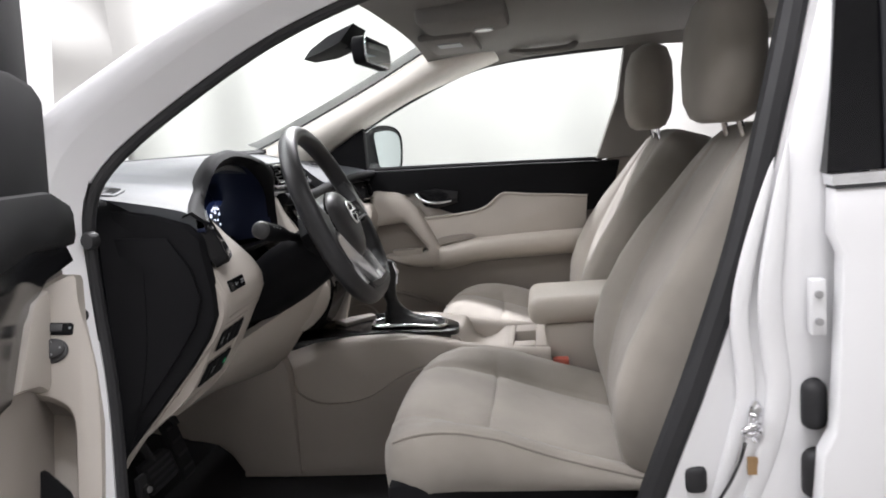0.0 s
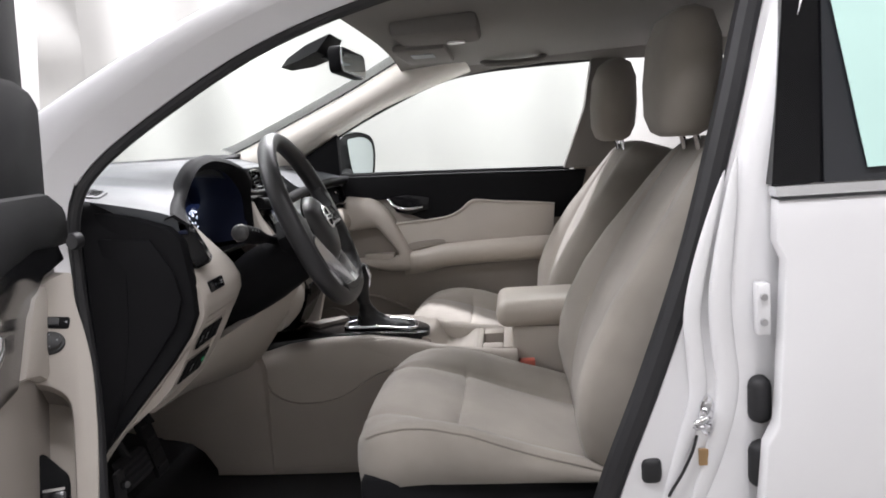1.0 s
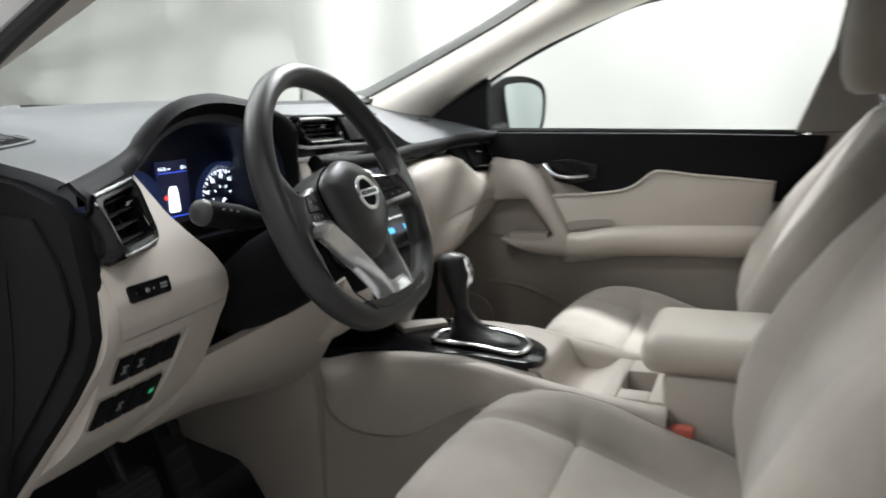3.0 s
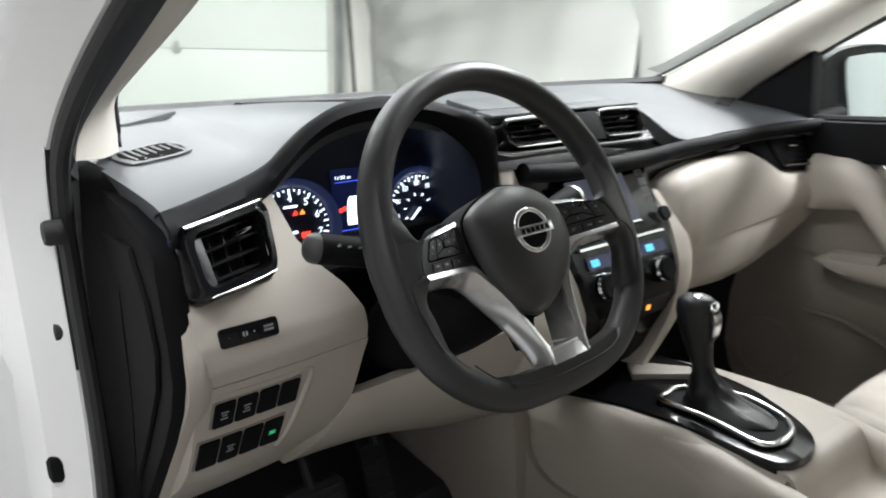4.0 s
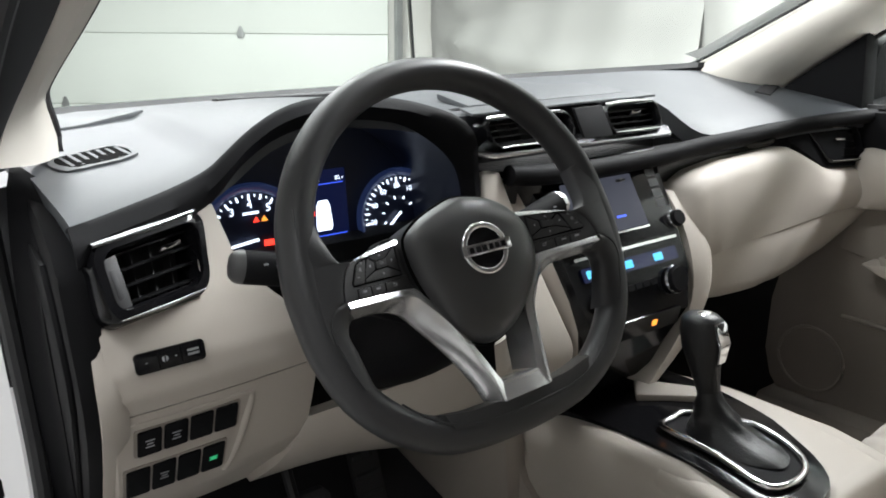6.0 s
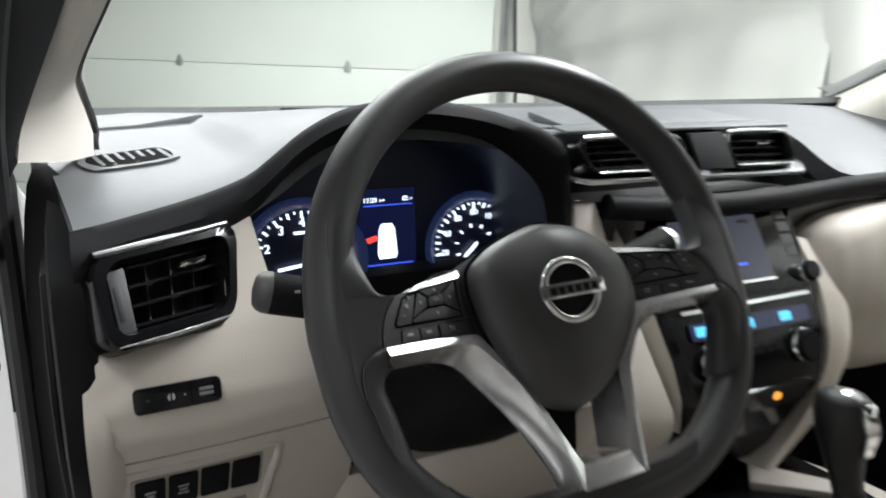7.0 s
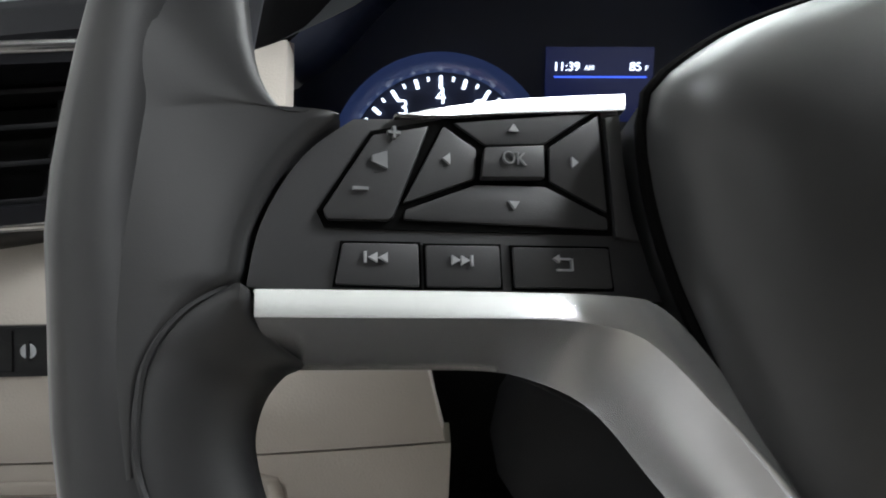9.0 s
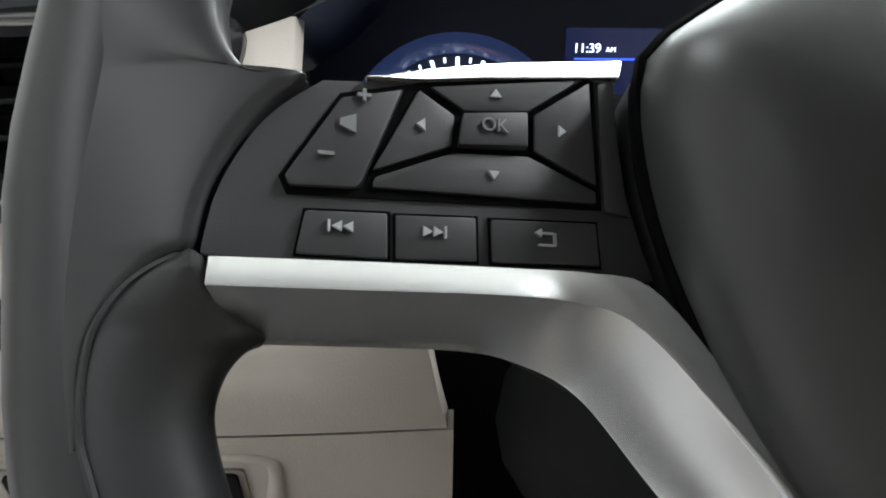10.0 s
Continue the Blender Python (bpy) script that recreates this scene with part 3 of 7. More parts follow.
part("window_pane", thicken(loft([[(0.765 + (z - 1.07) * 0.1 + 0.9 * i / 6, rd(0.8, z) - 0.002, z) for i in range(7)] for z in [1.078 + 0.35 * k / 6 for k in range(7)]], False, False), (0, 0.004, 0)), DARKGLASS, rdoor, "dark tinted window glass")
sm = frame_on((0.925, rd(0.9, 1.2) - 0.008, 1.20), (1, -0.02, 0), (0, 0.29, 1))
sticker = part("window_sticker", plate(sm, [(-0.135, 0.21), (-0.105, -0.11), (0.14, -0.11), (0.14, 0.21)], 0.0, 0.002), GREENTINT, rdoor, "mint green paper sticker on the glass")
for i, (w, x) in enumerate(((0.05, 0.0), (0.09, 0.02), (0.06, 0.0), (0.11, 0.03), (0.05, 0.0), (0.09, 0.02), (0.1, 0.02), (0.07, 0.01), (0.08, 0.01), (0.1, 0.02))):
    y = 0.18 - i * 0.024
    part("print_line", plate(sm, [(x - w / 2, y), (x - w / 2, y - 0.005), (x + w / 2, y - 0.005), (x + w / 2, y)], 0.002, 0.0026), INK, sticker)

part("kick_panel", slab_y([(-0.80, 0.40), (-0.30, 0.40), (-0.30, 0.9), (-0.33, 1.08), (-0.80, 1.12)], 0.738, 0.775), CARPET, car, "dark kick panel")
# floor, firewall, rear bulkhead close the cabin
part("cabin_floor", box(-0.75, 2.2, -0.72, 0.76, 0.36, 0.40), CARPET, car, "black carpeted footwell")
part("side_sill", box(-0.4, 0.62, 0.66, 0.80, 0.36, 0.455, 0.02), GREIGE, car, "grey beige sill trim")
part("firewall", slab_y([(-0.75, 0.38), (-0.55, 0.38), (-0.72, 0.75), (-0.78, 1.15), (-0.84, 1.15)], -0.72, 0.76), CARPET, car, "black carpeted footwell wall")
part("bonnet", thicken(loft([[(-0.72 - 0.9 * i / 8, Y0 - 0.74 + 1.48 * j / 12, 1.13 - 0.16 * (i / 8) ** 1.5 - 0.05 * (abs(j - 6) / 6) ** 3) for j in range(13)] for i in range(9)], False, False), (0, 0, -0.02)), PAINT, car, "white painted bonnet", smooth=70)
part("front_wing", slab_y([(-0.40, 0.42), (-0.60, 0.36), (-1.55, 0.45), (-1.62, 0.92), (-0.72, 1.10), (-0.50, 1.10), (-0.38, 0.9)], -0.84, -0.74), PAINT, car, "white painted front wing", bevel=0.02)
part("front_wing", slab_y([(-0.40, 0.42), (-0.60, 0.36), (-1.55, 0.45), (-1.62, 0.92), (-0.72, 1.10), (-0.45, 1.08), (-0.38, 0.9)], 0.78, 0.88), PAINT, car, "white painted front wing", bevel=0.02)
part("rear_body", slab_y([(1.75, 0.40), (2.6, 0.5), (2.65, 1.0), (2.25, 1.50), (1.75, 1.50)], -0.76, -0.70), PAINT, car)
part("rear_body", slab_y([(0.62, 0.40), (2.6, 0.5), (2.65, 1.0), (0.62, 1.06)], 0.76, 0.82), PAINT, car)
part("tailgate", slab_x([(-0.72, 0.4), (0.76, 0.4), (0.76, 1.05), (-0.72, 1.05)], 2.3, 2.36), GREIGE, car)
part("side_trim", slab_y([(0.58, 0.40), (2.3, 0.40), (2.3, 1.06), (0.56, 1.06)], 0.72, 0.755), GREIGE, car)
part("centre_pillar_trim", slab_y([(0.525, 1.05), (0.60, 1.24), (0.63, 1.40), (0.74, 1.40), (0.70, 1.05)], 0.70, 0.75), LINING, car, "grey pillar trim", bevel=0.01)
part("rear_pillar_trim", slab_y([(1.55, 1.05), (1.75, 1.40), (2.3, 1.42), (2.3, 1.05)], 0.68, 0.73), LINING, car, bevel=0.01)


# ---------- dashboard ----------
dash = thing("dashboard", "charcoal and light beige car dashboard", "dashboard", at=(-0.35, 0.02, 1.0))

# grey top pad: rear edge curve to windscreen base
TOP_R = [(-0.168, -0.668, 1.078), (-0.184, -0.64, 1.082), (-0.212, -0.57, 1.095), (-0.234, -0.51, 1.121), (-0.242, -0.455, 1.153), (-0.245, -0.38, 1.167), (-0.238, -0.30, 1.158), (-0.245, -0.215, 1.137), (-0.30, -0.05, 1.138), (-0.305, 0.10, 1.136), (-0.29, 0.195, 1.126), (-0.246, 0.262, 1.070), (-0.248, 0.40, 1.070), (-0.243, 0.55, 1.073), (-0.225, 0.67, 1.072), (-0.205, 0.735, 1.072)]
TOP_F = [(-0.50, -0.70, 1.160), (-0.52, -0.66, 1.166), (-0.56, -0.57, 1.168), (-0.60, -0.51, 1.168), (-0.62, -0.455, 1.168), (-0.65, -0.38, 1.168), (-0.67, -0.30, 1.168), (-0.69, -0.215, 1.168), (-0.715, -0.05, 1.168), (-0.715, 0.10, 1.168), (-0.70, 0.21, 1.168), (-0.69, 0.27, 1.168), (-0.66, 0.40, 1.168), (-0.60, 0.55, 1.165), (-0.54, 0.68, 1.155), (-0.50, 0.74, 1.14)]
R, F = spline(TOP_R, 90), spline(TOP_F, 90)
rows = []
for k in range(15):
    t = k / 14
    row = []
    for a, b in zip(R, F):
        p = a.lerp(b, t)
        sink = 0.012 * math.sin(math.pi * t) if a.z < 1.12 else -0.004 * math.sin(math.pi * t)
        p.z = a.z + (b.z - a.z) * (t ** 0.75) - sink * 0.5
        row.append(p)
    rows.append(row)
part("top_pad", thicken(loft(rows, False, False), (0, 0, -0.03)), SOFT, dash, "charcoal soft dashboard top", smooth=60)

PAD = [p for r in rows for p in r]


def pad_z(x, y):
    near = sorted(PAD, key=lambda p: (p.x - x) ** 2 + (p.y - y) ** 2)[:4]
    ws_ = [1 / ((p.x - x) ** 2 + (p.y - y) ** 2 + 1e-6) for p in near]
    return sum(w * p.z for w, p in zip(ws_, near)) / sum(ws_)


def on_pad(xy, lift, depth):
    return slab([(x, y, pad_z(x, y) + lift) for x, y in xy], (0, 0, -depth))


# black band under the top's edge, sweeping into the cluster hood
BAND_LO = [(-0.150, -0.672, 1.054), (-0.172, -0.64, 1.060), (-0.205, -0.575, 1.068), (-0.222, -0.545, 1.074), (-0.225, -0.524, 1.090), (-0.225, -0.498, 1.115), (-0.225, -0.462, 1.137), (-0.225, -0.415, 1.149), (-0.225, -0.36, 1.150), (-0.222, -0.30, 1.136), (-0.218, -0.246, 1.092), (-0.222, -0.229, 1.04), (-0.222, -0.226, 0.99)]
BAND_HI = [(-0.164, -0.672, 1.079), (-0.179, -0.64, 1.083), (-0.205, -0.575, 1.095), (-0.219, -0.535, 1.107), (-0.222, -0.512, 1.122), (-0.222, -0.482, 1.144), (-0.224, -0.445, 1.161), (-0.224, -0.405, 1.168), (-0.222, -0.36, 1.168), (-0.212, -0.285, 1.153), (-0.203, -0.226, 1.125), (-0.212, -0.211, 1.075), (-0.214, -0.210, 0.99)]
HOOD_TOP = [(x - 0.022, y, z + 0.001) for x, y, z in BAND_HI[:-2]] + [(-0.25, -0.202, 1.075), (-0.25, -0.200, 0.99)]
hi, lo, tp = spline(BAND_HI, 60), spline(BAND_LO, 60), spline(HOOD_TOP, 60)
mid = [(a + b) / 2 + Vector((0.008, 0, 0.002)) for a, b in zip(hi, lo)]
back = [Vector((-0.36, p.y * 0.92 - 0.03, p.z - 0.01)) for p in lo]
part("cluster_hood", thicken(loft([tp, [(a + b) / 2 + Vector((0.004, 0, 0.005)) for a, b in zip(hi, tp)], hi, mid, lo], False, False), (-0.004, 0, -0.004)), BLACK, dash, "black instrument hood", smooth=60)
part("hood_lining", thicken(loft([lo, [(a + b) / 2 for a, b in zip(lo, back)], back], False, False), (-0.002, 0, 0.004)), GLOWTINT, dash, "black hood lining, blue cluster glow put into its colour", smooth=60)

# driver's fascia: beige, x as a function of height
PROF = [(0.690, -0.355), (0.715, -0.326), (0.745, -0.285), (0.77, -0.248), (0.80, -0.216), (0.83, -0.196), (0.86, -0.179), (0.885, -0.166), (0.905, -0.154), (0.93, -0.141), (0.955, -0.140), (0.98, -0.148), (1.005, -0.160), (1.04, -0.186), (1.085, -0.226)]


def fx(z, y):
    for (z0, x0), (z1, x1) in zip(PROF, PROF[1:]):
        if z <= z1:
            t = max(0, (z - z0) / (z1 - z0))
            x = x0 + (x1 - x0) * t
            break
    else:
        x = PROF[-1][1]
    s = max(0.0, (y + 0.66) / 0.2)
    return x - 0.016 * s * s - (0.02 if y < -0.668 else 0)


def fascia(z0, z1, left, right, ny=22, nz=26):
    g = []
    for k in range(nz + 1):
        z = z0 + (z1 - z0) * k / nz
        row = []
        for j in range(ny + 1):
            y = left(z) + (right(z) - left(z)) * j / ny
            row.append((fx(z, y), y, z))
        g.append(row)
    return thicken(loft(g, False, False), (-0.02, 0, 0))


def ramp(v, *knots):
    """Straight lines through knots (v, value)."""
    for (a, p), (b, q) in zip(knots, knots[1:]):
        if v <= b:
            return p + (q - p) * max(0.0, (v - a) / (b - a))
    return knots[-1][1]


part("fascia", fascia(0.9125, 1.078, lambda z: ramp(z, (0.9955, -0.665), (1.002, -0.570), (1.078, -0.560)), lambda z: ramp(z, (0.91, -0.464), (0.95, -0.472), (0.98, -0.490), (1.005, -0.514), (1.035, -0.530), (1.078, -0.534))), BEIGE, dash, "light beige fascia", smooth=60)
part("lower_fascia", fascia(0.70, 0.9112, lambda z: -0.665, lambda z: -0.462), BEIGE, dash, "light beige lower fascia panel", smooth=60)
# vertical beige edge strip and dark end cover
es = spline([(-0.165, -0.672, 1.0), (-0.146, -0.675, 0.965), (-0.140, -0.676, 0.93), (-0.155, -0.676, 0.895), (-0.19, -0.676, 0.855), (-0.25, -0.676, 0.79), (-0.33, -0.676, 0.700), (-0.375, -0.676, 0.640)], 40)
part("edge_strip", thicken(loft([es, [p + Vector((0.003, 0.012, 0)) for p in es], [p + Vector((-0.004, 0.024, 0)) for p in es]], False, False), (-0.02, 0.0, 0)), BEIGE, dash, "beige edge strip", smooth=60)
part("end_cover", slab_y([(-0.178, 1.066), (-0.158, 1.045), (-0.155, 1.02), (-0.148, 0.965), (-0.148, 0.925), (-0.165, 0.89), (-0.20, 0.845), (-0.26, 0.78), (-0.34, 0.695), (-0.385, 0.645), (-0.42, 0.645), (-0.42, 1.10), (-0.30, 1.10), (-0.23, 1.085)], -0.69, -0.66), BLACK, dash, "dark charcoal dashboard end cover", bevel=0.010)
oc = [spline(c, 20) for c in ([(-0.365, -0.728, 0.62), (-0.330, -0.722, 0.72), (-0.308, -0.717, 0.85), (-0.304, -0.712, 1.02), (-0.310, -0.704, 1.10), (-0.335, -0.696, 1.125)], [(-0.362, -0.708, 0.64), (-0.318, -0.706, 0.735), (-0.290, -0.703, 0.86), (-0.284, -0.698, 1.0), (-0.290, -0.690, 1.085), (-0.30, -0.682, 1.112)], [(-0.360, -0.698, 0.655), (-0.305, -0.698, 0.745), (-0.265, -0.697, 0.87), (-0.25, -0.697, 0.99), (-0.25, -0.690, 1.06), (-0.26, -0.676, 1.09)])]
part("end_trim", thicken(loft(oc, False, False), (0, 0.01, 0)), BLACK, dash, "dark charcoal end trim beside the door seal", smooth=60)
part("end_cover_panel", slab_y([(-0.205, 1.05), (-0.175, 1.0), (-0.165, 0.955), (-0.178, 0.915), (-0.22, 0.86), (-0.33, 0.73), (-0.34, 1.06)], -0.696, -0.688), BLACK, dash, bevel=0.006)


def vent(name, tl, tr, br, bl, parent, slats=4, tab=(0.56, 0.40), label="piano black air vent", wheel_plate=False):
    """An air vent in a leaning four-cornered frame with rounded corners."""
    TL, TR, BR, BL = (Vector(v) for v in (tl, tr, br, bl))
    n = (TR - TL).cross(BL - TL).normalized()
    if n.x < 0:
        n = -n
    at = lambda u, v: (TL.lerp(TR, u)).lerp(BL.lerp(BR, u), v)
    wide, tall = (TR - TL).length, (BL - TL).length

    def outline(inset, r):
        pts = rounded(wide - 2 * inset, tall - 2 * inset, r, 6)
        return [at(0.5 + x / wide, 0.5 - y / tall) for x, y in pts]
    rim_w = 0.0045 if wheel_plate else 0.0
    o, m1, m2, i_ = outline(0.0, 0.018), outline(0.002, 0.017), outline(0.0055 + rim_w, 0.014), outline(0.0085 + rim_w, 0.011)
    bm = loft([[p - n * 0.02 for p in o], o, [p + n * 0.004 for p in m1], [p + n * 0.0045 for p in m2], [p - n * 0.003 for p in i_], [p - n * 0.035 for p in i_]], True, False)
    v = part(name, bm, GLOSS, parent, label, smooth=50)
    part("vent_cavity", slab([p - n * 0.034 for p in outline(0.006, 0.01)], -n * 0.004), SEAL, v)
    u0 = 0.26 if wheel_plate else 0.07
    for k in range(slats):
        h = 0.22 + 0.58 * k / max(1, slats - 1)
        a, b = at(u0, h), at(0.94, h)
        part("slat", slab([a - n * 0.009, b - n * 0.009, b - n * 0.030 + Vector((0, 0, 0.003)), a - n * 0.030 + Vector((0, 0, 0.003))], (0, 0, 0.0022)), SLAT, v, bevel=0.0006)
    for k in range(1, 4):
        u = u0 + (0.94 - u0) * k / 4
        part("vane", slab([at(u, 0.13) - n * 0.022, at(u, 0.87) - n * 0.022, at(u, 0.87) - n * 0.034, at(u, 0.13) - n * 0.034], (TR - TL).normalized() * 0.0015), SEAL, v)
    c = at(*tab)
    d = (TR - TL).normalized()
    part("vent_tab", slab([c - d * 0.0115 - n * 0.006, c + d * 0.0115 - n * 0.006, c + d * 0.0115 + Vector((0, 0, 0.0042)) - n * 0.005, c - d * 0.0115 + Vector((0, 0, 0.0042)) - n * 0.005], n * 0.008), CHROME, v, "silver vent tab", bevel=0.001)
    if wheel_plate:
        us = [0.03 + 0.88 * k / 16 for k in range(17)]
        lo_ = lambda u: 0.040 + 0.045 * math.sin(math.pi * min(1, 0.12 + u * 0.92)) ** 0.5
        part("vent_brow", thicken(loft([[at(u, -0.005) + n * 0.0035 for u in us], [at(u, lo_(u) * 0.35) + n * 0.0062 for u in us], [at(u, lo_(u) * 0.8) + n * 0.0058 for u in us], [at(u, lo_(u)) + n * 0.0035 for u in us]], False, False), -n * 0.002), CHROMEGREY, v, "dark chrome vent brow", smooth=60)
    else:
        part("vent_brow", tube([at(0.05, 0.05) + n * 0.004, at(0.3, 0.035) + n * 0.0052, at(0.6, 0.035) + n * 0.0052, at(0.88, 0.05) + n * 0.004], lambda t: 0.0010 + 0.0022 * math.sin(math.pi * min(1, 0.1 + t)) ** 0.5, 8), CHROME, v, "chrome vent edge", smooth=60)
    part("vent_brow", tube([at(0.08, 0.955) + n * 0.0042, at(0.5, 0.965) + n * 0.0046, at(0.92, 0.94) + n * 0.0042], lambda t: 0.0008 + 0.0010 * math.sin(math.pi * t), 8), CHROME, v, smooth=60)
    if wheel_plate:
        q = [at(u, h) - n * 0.002 for u, h in ((0.105, 0.22), (0.215, 0.20), (0.245, 0.83), (0.125, 0.86))]
        part("wheel_plate", slab(q, -n * 0.01), BUTTON, v, "grey thumbwheel plate", bevel=0.0012)
        q = [at(u, h) - n * 0.0012 for u, h in ((0.125, 0.36), (0.180, 0.35), (0.198, 0.72), (0.142, 0.73))]
        part("thumbwheel", slab(q, -n * 0.008), SEAL, v, bevel=0.002)
    return v


vent("side_vent", (-0.157, -0.664, 1.069), (-0.216, -0.548, 1.079), (-0.170, -0.561, 1.004), (-0.130, -0.657, 1.001), dash, tab=(0.66, 0.35), wheel_plate=True)


def on_fascia(y, z, dz=0.02):
    """A frame on the driver's fascia: x to the right, y up along the face."""
    p = Vector((fx(z, y), y, z))
    u = Vector((fx(z + dz, y) - fx(z - dz, y), 0, 2 * dz))
    r = Vector((fx(z, y + dz) - fx(z, y - dz), 2 * dz, 0))
    return frame_on(p, r, u)


sw = on_fascia(-0.612, 0.961)
swp = part("switch_panel", plate(sw @ pose(0, 0, 0, 0, 0, 0), rounded(0.062, 0.019, 0.004), -0.004, 0.0022), GLOSS, dash, "black three-button dimmer switch", bevel=0.0012)
for x in (-0.0105, 0.0095):
    part("button_joint", plate(sw @ pose(x, 0, 0), rounded(0.0006, 0.015, 0.0002), 0.002, 0.0025), GAP, swp)
part("symbol", plate(sw @ pose(-0.021, 0, 0), rounded(0.0020, 0.0006, 0.0002), 0.0022, 0.0026), GREYMARK, swp)
part("symbol", plate(sw @ pose(-0.0085 + 0.0035, 0, 0), [(0.0028 * math.cos(a), 0.0028 * math.sin(a)) for a in [2 * math.pi * k / 16 for k in range(16)]], 0.0022, 0.0026), MARK, swp)
part("symbol", plate(sw @ pose(-0.0050, 0, 0), rounded(0.0012, 0.0075, 0.0004), 0.0026, 0.0030), GLOSS, swp)
part("symbol", plate(sw @ pose(0.0045, 0.0002, 0), rounded(0.0014, 0.0014, 0.0005), 0.0022, 0.0026), MARK, swp)
for y in (0.0020, -0.0016):
    part("symbol", plate(sw @ pose(0.0200, y, 0), rounded(0.0105, 0.0024, 0.0006), 0.0022, 0.0026), GREYMARK, swp)

# group of eight small switches in two rows inside a slanting beige rim
rim_r = spline([(fx(z, y) + 0.001, y, z) for y, z in ((-0.655, 0.901), (-0.60, 0.900), (-0.545, 0.899), (-0.536, 0.892), (-0.540, 0.865), (-0.547, 0.825), (-0.556, 0.790))], 40)
bgroup = part("button_frame", tube(rim_r, lambda t: 0.0012 + 0.0028 * min(1, max(0, t - 0.35) * 4), 8, 0.6, (1, 0, 0)), BEIGE, dash, "beige rim of the switch recess", smooth=60)
for r, (yc, zc, tall_) in enumerate(((-0.5995, 0.8755, 0.0350), (-0.6110, 0.8245, 0.0440))):
    row_m = on_fascia(yc, zc, 0.018)
    part("switch_bed", plate(row_m, rounded(0.1015, tall_ + 0.004, 0.003), -0.004, 0.0008), GREIGE, bgroup)
    for c in range(4):
        x = -0.0369 + c * 0.0246
        b = part("switch", plate(row_m @ pose(x, 0, 0), rounded(0.0222, tall_, 0.0025), 0.0002, 0.0032), BLACK, bgroup, bevel=0.001)
        if (r, c) in ((0, 0), (0, 1), (1, 1), (1, 3)):
            glow = GREENGLOW if (r, c) == (1, 3) else MARK
            for k, w in ((0.0045, 0.0085), (0.0, 0.006), (-0.0045, 0.0085)):
                part("symbol", plate(row_m @ pose(x, k * (0.5 if (r, c) == (1, 3) else 1), 0), rounded(w, 0.0018, 0.0006), 0.0032, 0.0035), glow, b)

# knee panel under the column, running to the console
K_HI = [(-0.215, -0.462, 0.826), (-0.185, -0.42, 0.842), (-0.145, -0.36, 0.865), (-0.105, -0.295, 0.893), (-0.10, -0.27, 0.90), (-0.13, -0.235, 0.895)]
K_LO = [(-0.34, -0.50, 0.70), (-0.335, -0.43, 0.70), (-0.32, -0.36, 0.70), (-0.30, -0.28, 0.69), (-0.29, -0.20, 0.68), (-0.28, -0.13, 0.67)]
kh, kl = spline(K_HI, 24), spline(K_LO, 24)
part("knee_panel", thicken(loft([[a.lerp(b, t) + Vector((0.02 * math.sin(math.pi * t), 0, 0)) for a, b in zip(kh, kl)] for t in (0, 0.2, 0.4, 0.6, 0.8, 1)], False, False), (-0.02, 0, 0)), BEIGE, dash, "light beige knee panel", smooth=60)
part("lower_kick_panel", thicken(loft([[p + Vector((-0.03, 0, 0.012)) for p in kl], [p + Vector((-0.25, 0, 0.0)) for p in kl]], False, False), (0, 0, -0.006)), BLACK, dash)
part("recess", slab_x([(-0.475, 0.83), (-0.22, 0.83), (-0.22, 0.972), (-0.50, 0.972)], -0.30, -0.27), BLACK, dash, "black recess round the steering column")
edge_r = spline([(-0.222, -0.172, 1.065), (-0.205, -0.166, 1.02), (-0.182, -0.158, 0.97), (-0.160, -0.150, 0.92), (-0.145, -0.138, 0.875), (-0.140, -0.127, 0.84), (-0.150, -0.130, 0.805), (-0.17, -0.145, 0.78)], 24)
edge_l = spline([(-0.218, -0.204, 1.065), (-0.200, -0.212, 1.02), (-0.18, -0.222, 0.97), (-0.16, -0.232, 0.92), (-0.145, -0.240, 0.875), (-0.142, -0.242, 0.84), (-0.15, -0.24, 0.805), (-0.17, -0.24, 0.78)], 24)
part("beige_pillar", thicken(loft([edge_l, [(a + b) / 2 + Vector((0.004, 0, 0)) for a, b in zip(edge_l, edge_r)], edge_r], False, False), (-0.03, 0, 0)), BEIGE, dash, "beige trim beside the centre stack", smooth=60, bevel=0.003)

# demister vent in the top pad
rim_pts = [(-0.308, -0.648), (-0.330, -0.661), (-0.351, -0.658), (-0.362, -0.636), (-0.380, -0.596), (-0.371, -0.579), (-0.339, -0.573), (-0.325, -0.586), (-0.314, -0.620)]
rp = [(p.x, p.y) for p in spline([(x, y, 0) for x, y in rim_pts], 28, True)]
cxy = (sum(p[0] for p in rp) / 28, sum(p[1] for p in rp) / 28)
small = [(cxy[0] + (x - cxy[0]) * 0.80, cxy[1] + (y - cxy[1]) * 0.86) for x, y in rp]
dv = part("demister_vent", loft([[(x, y, pad_z(x, y) + h) for x, y in q] for q, h in ((rp, -0.004), (rp, 0.0024), (small, 0.0030), (small, 0.0015))], True, False), SOFT, dash, "charcoal demister vent frame", smooth=40)
part("vent_cavity", on_pad(small, 0.0024, 0.002), GAP, dv)
for k in range(7):
    t = (k + 0.6) / 7.2
    p = Vector((-0.334, -0.652, 0)).lerp(Vector((-0.353, -0.582, 0)), t)
    q = [(p.x + 0.0175, p.y + 0.004), (p.x - 0.0175, p.y - 0.004), (p.x - 0.0180, p.y - 0.0005), (p.x + 0.0170, p.y + 0.0075)]
    part("slat", on_pad(q, 0.0030, 0.0015), SOFT, dv)
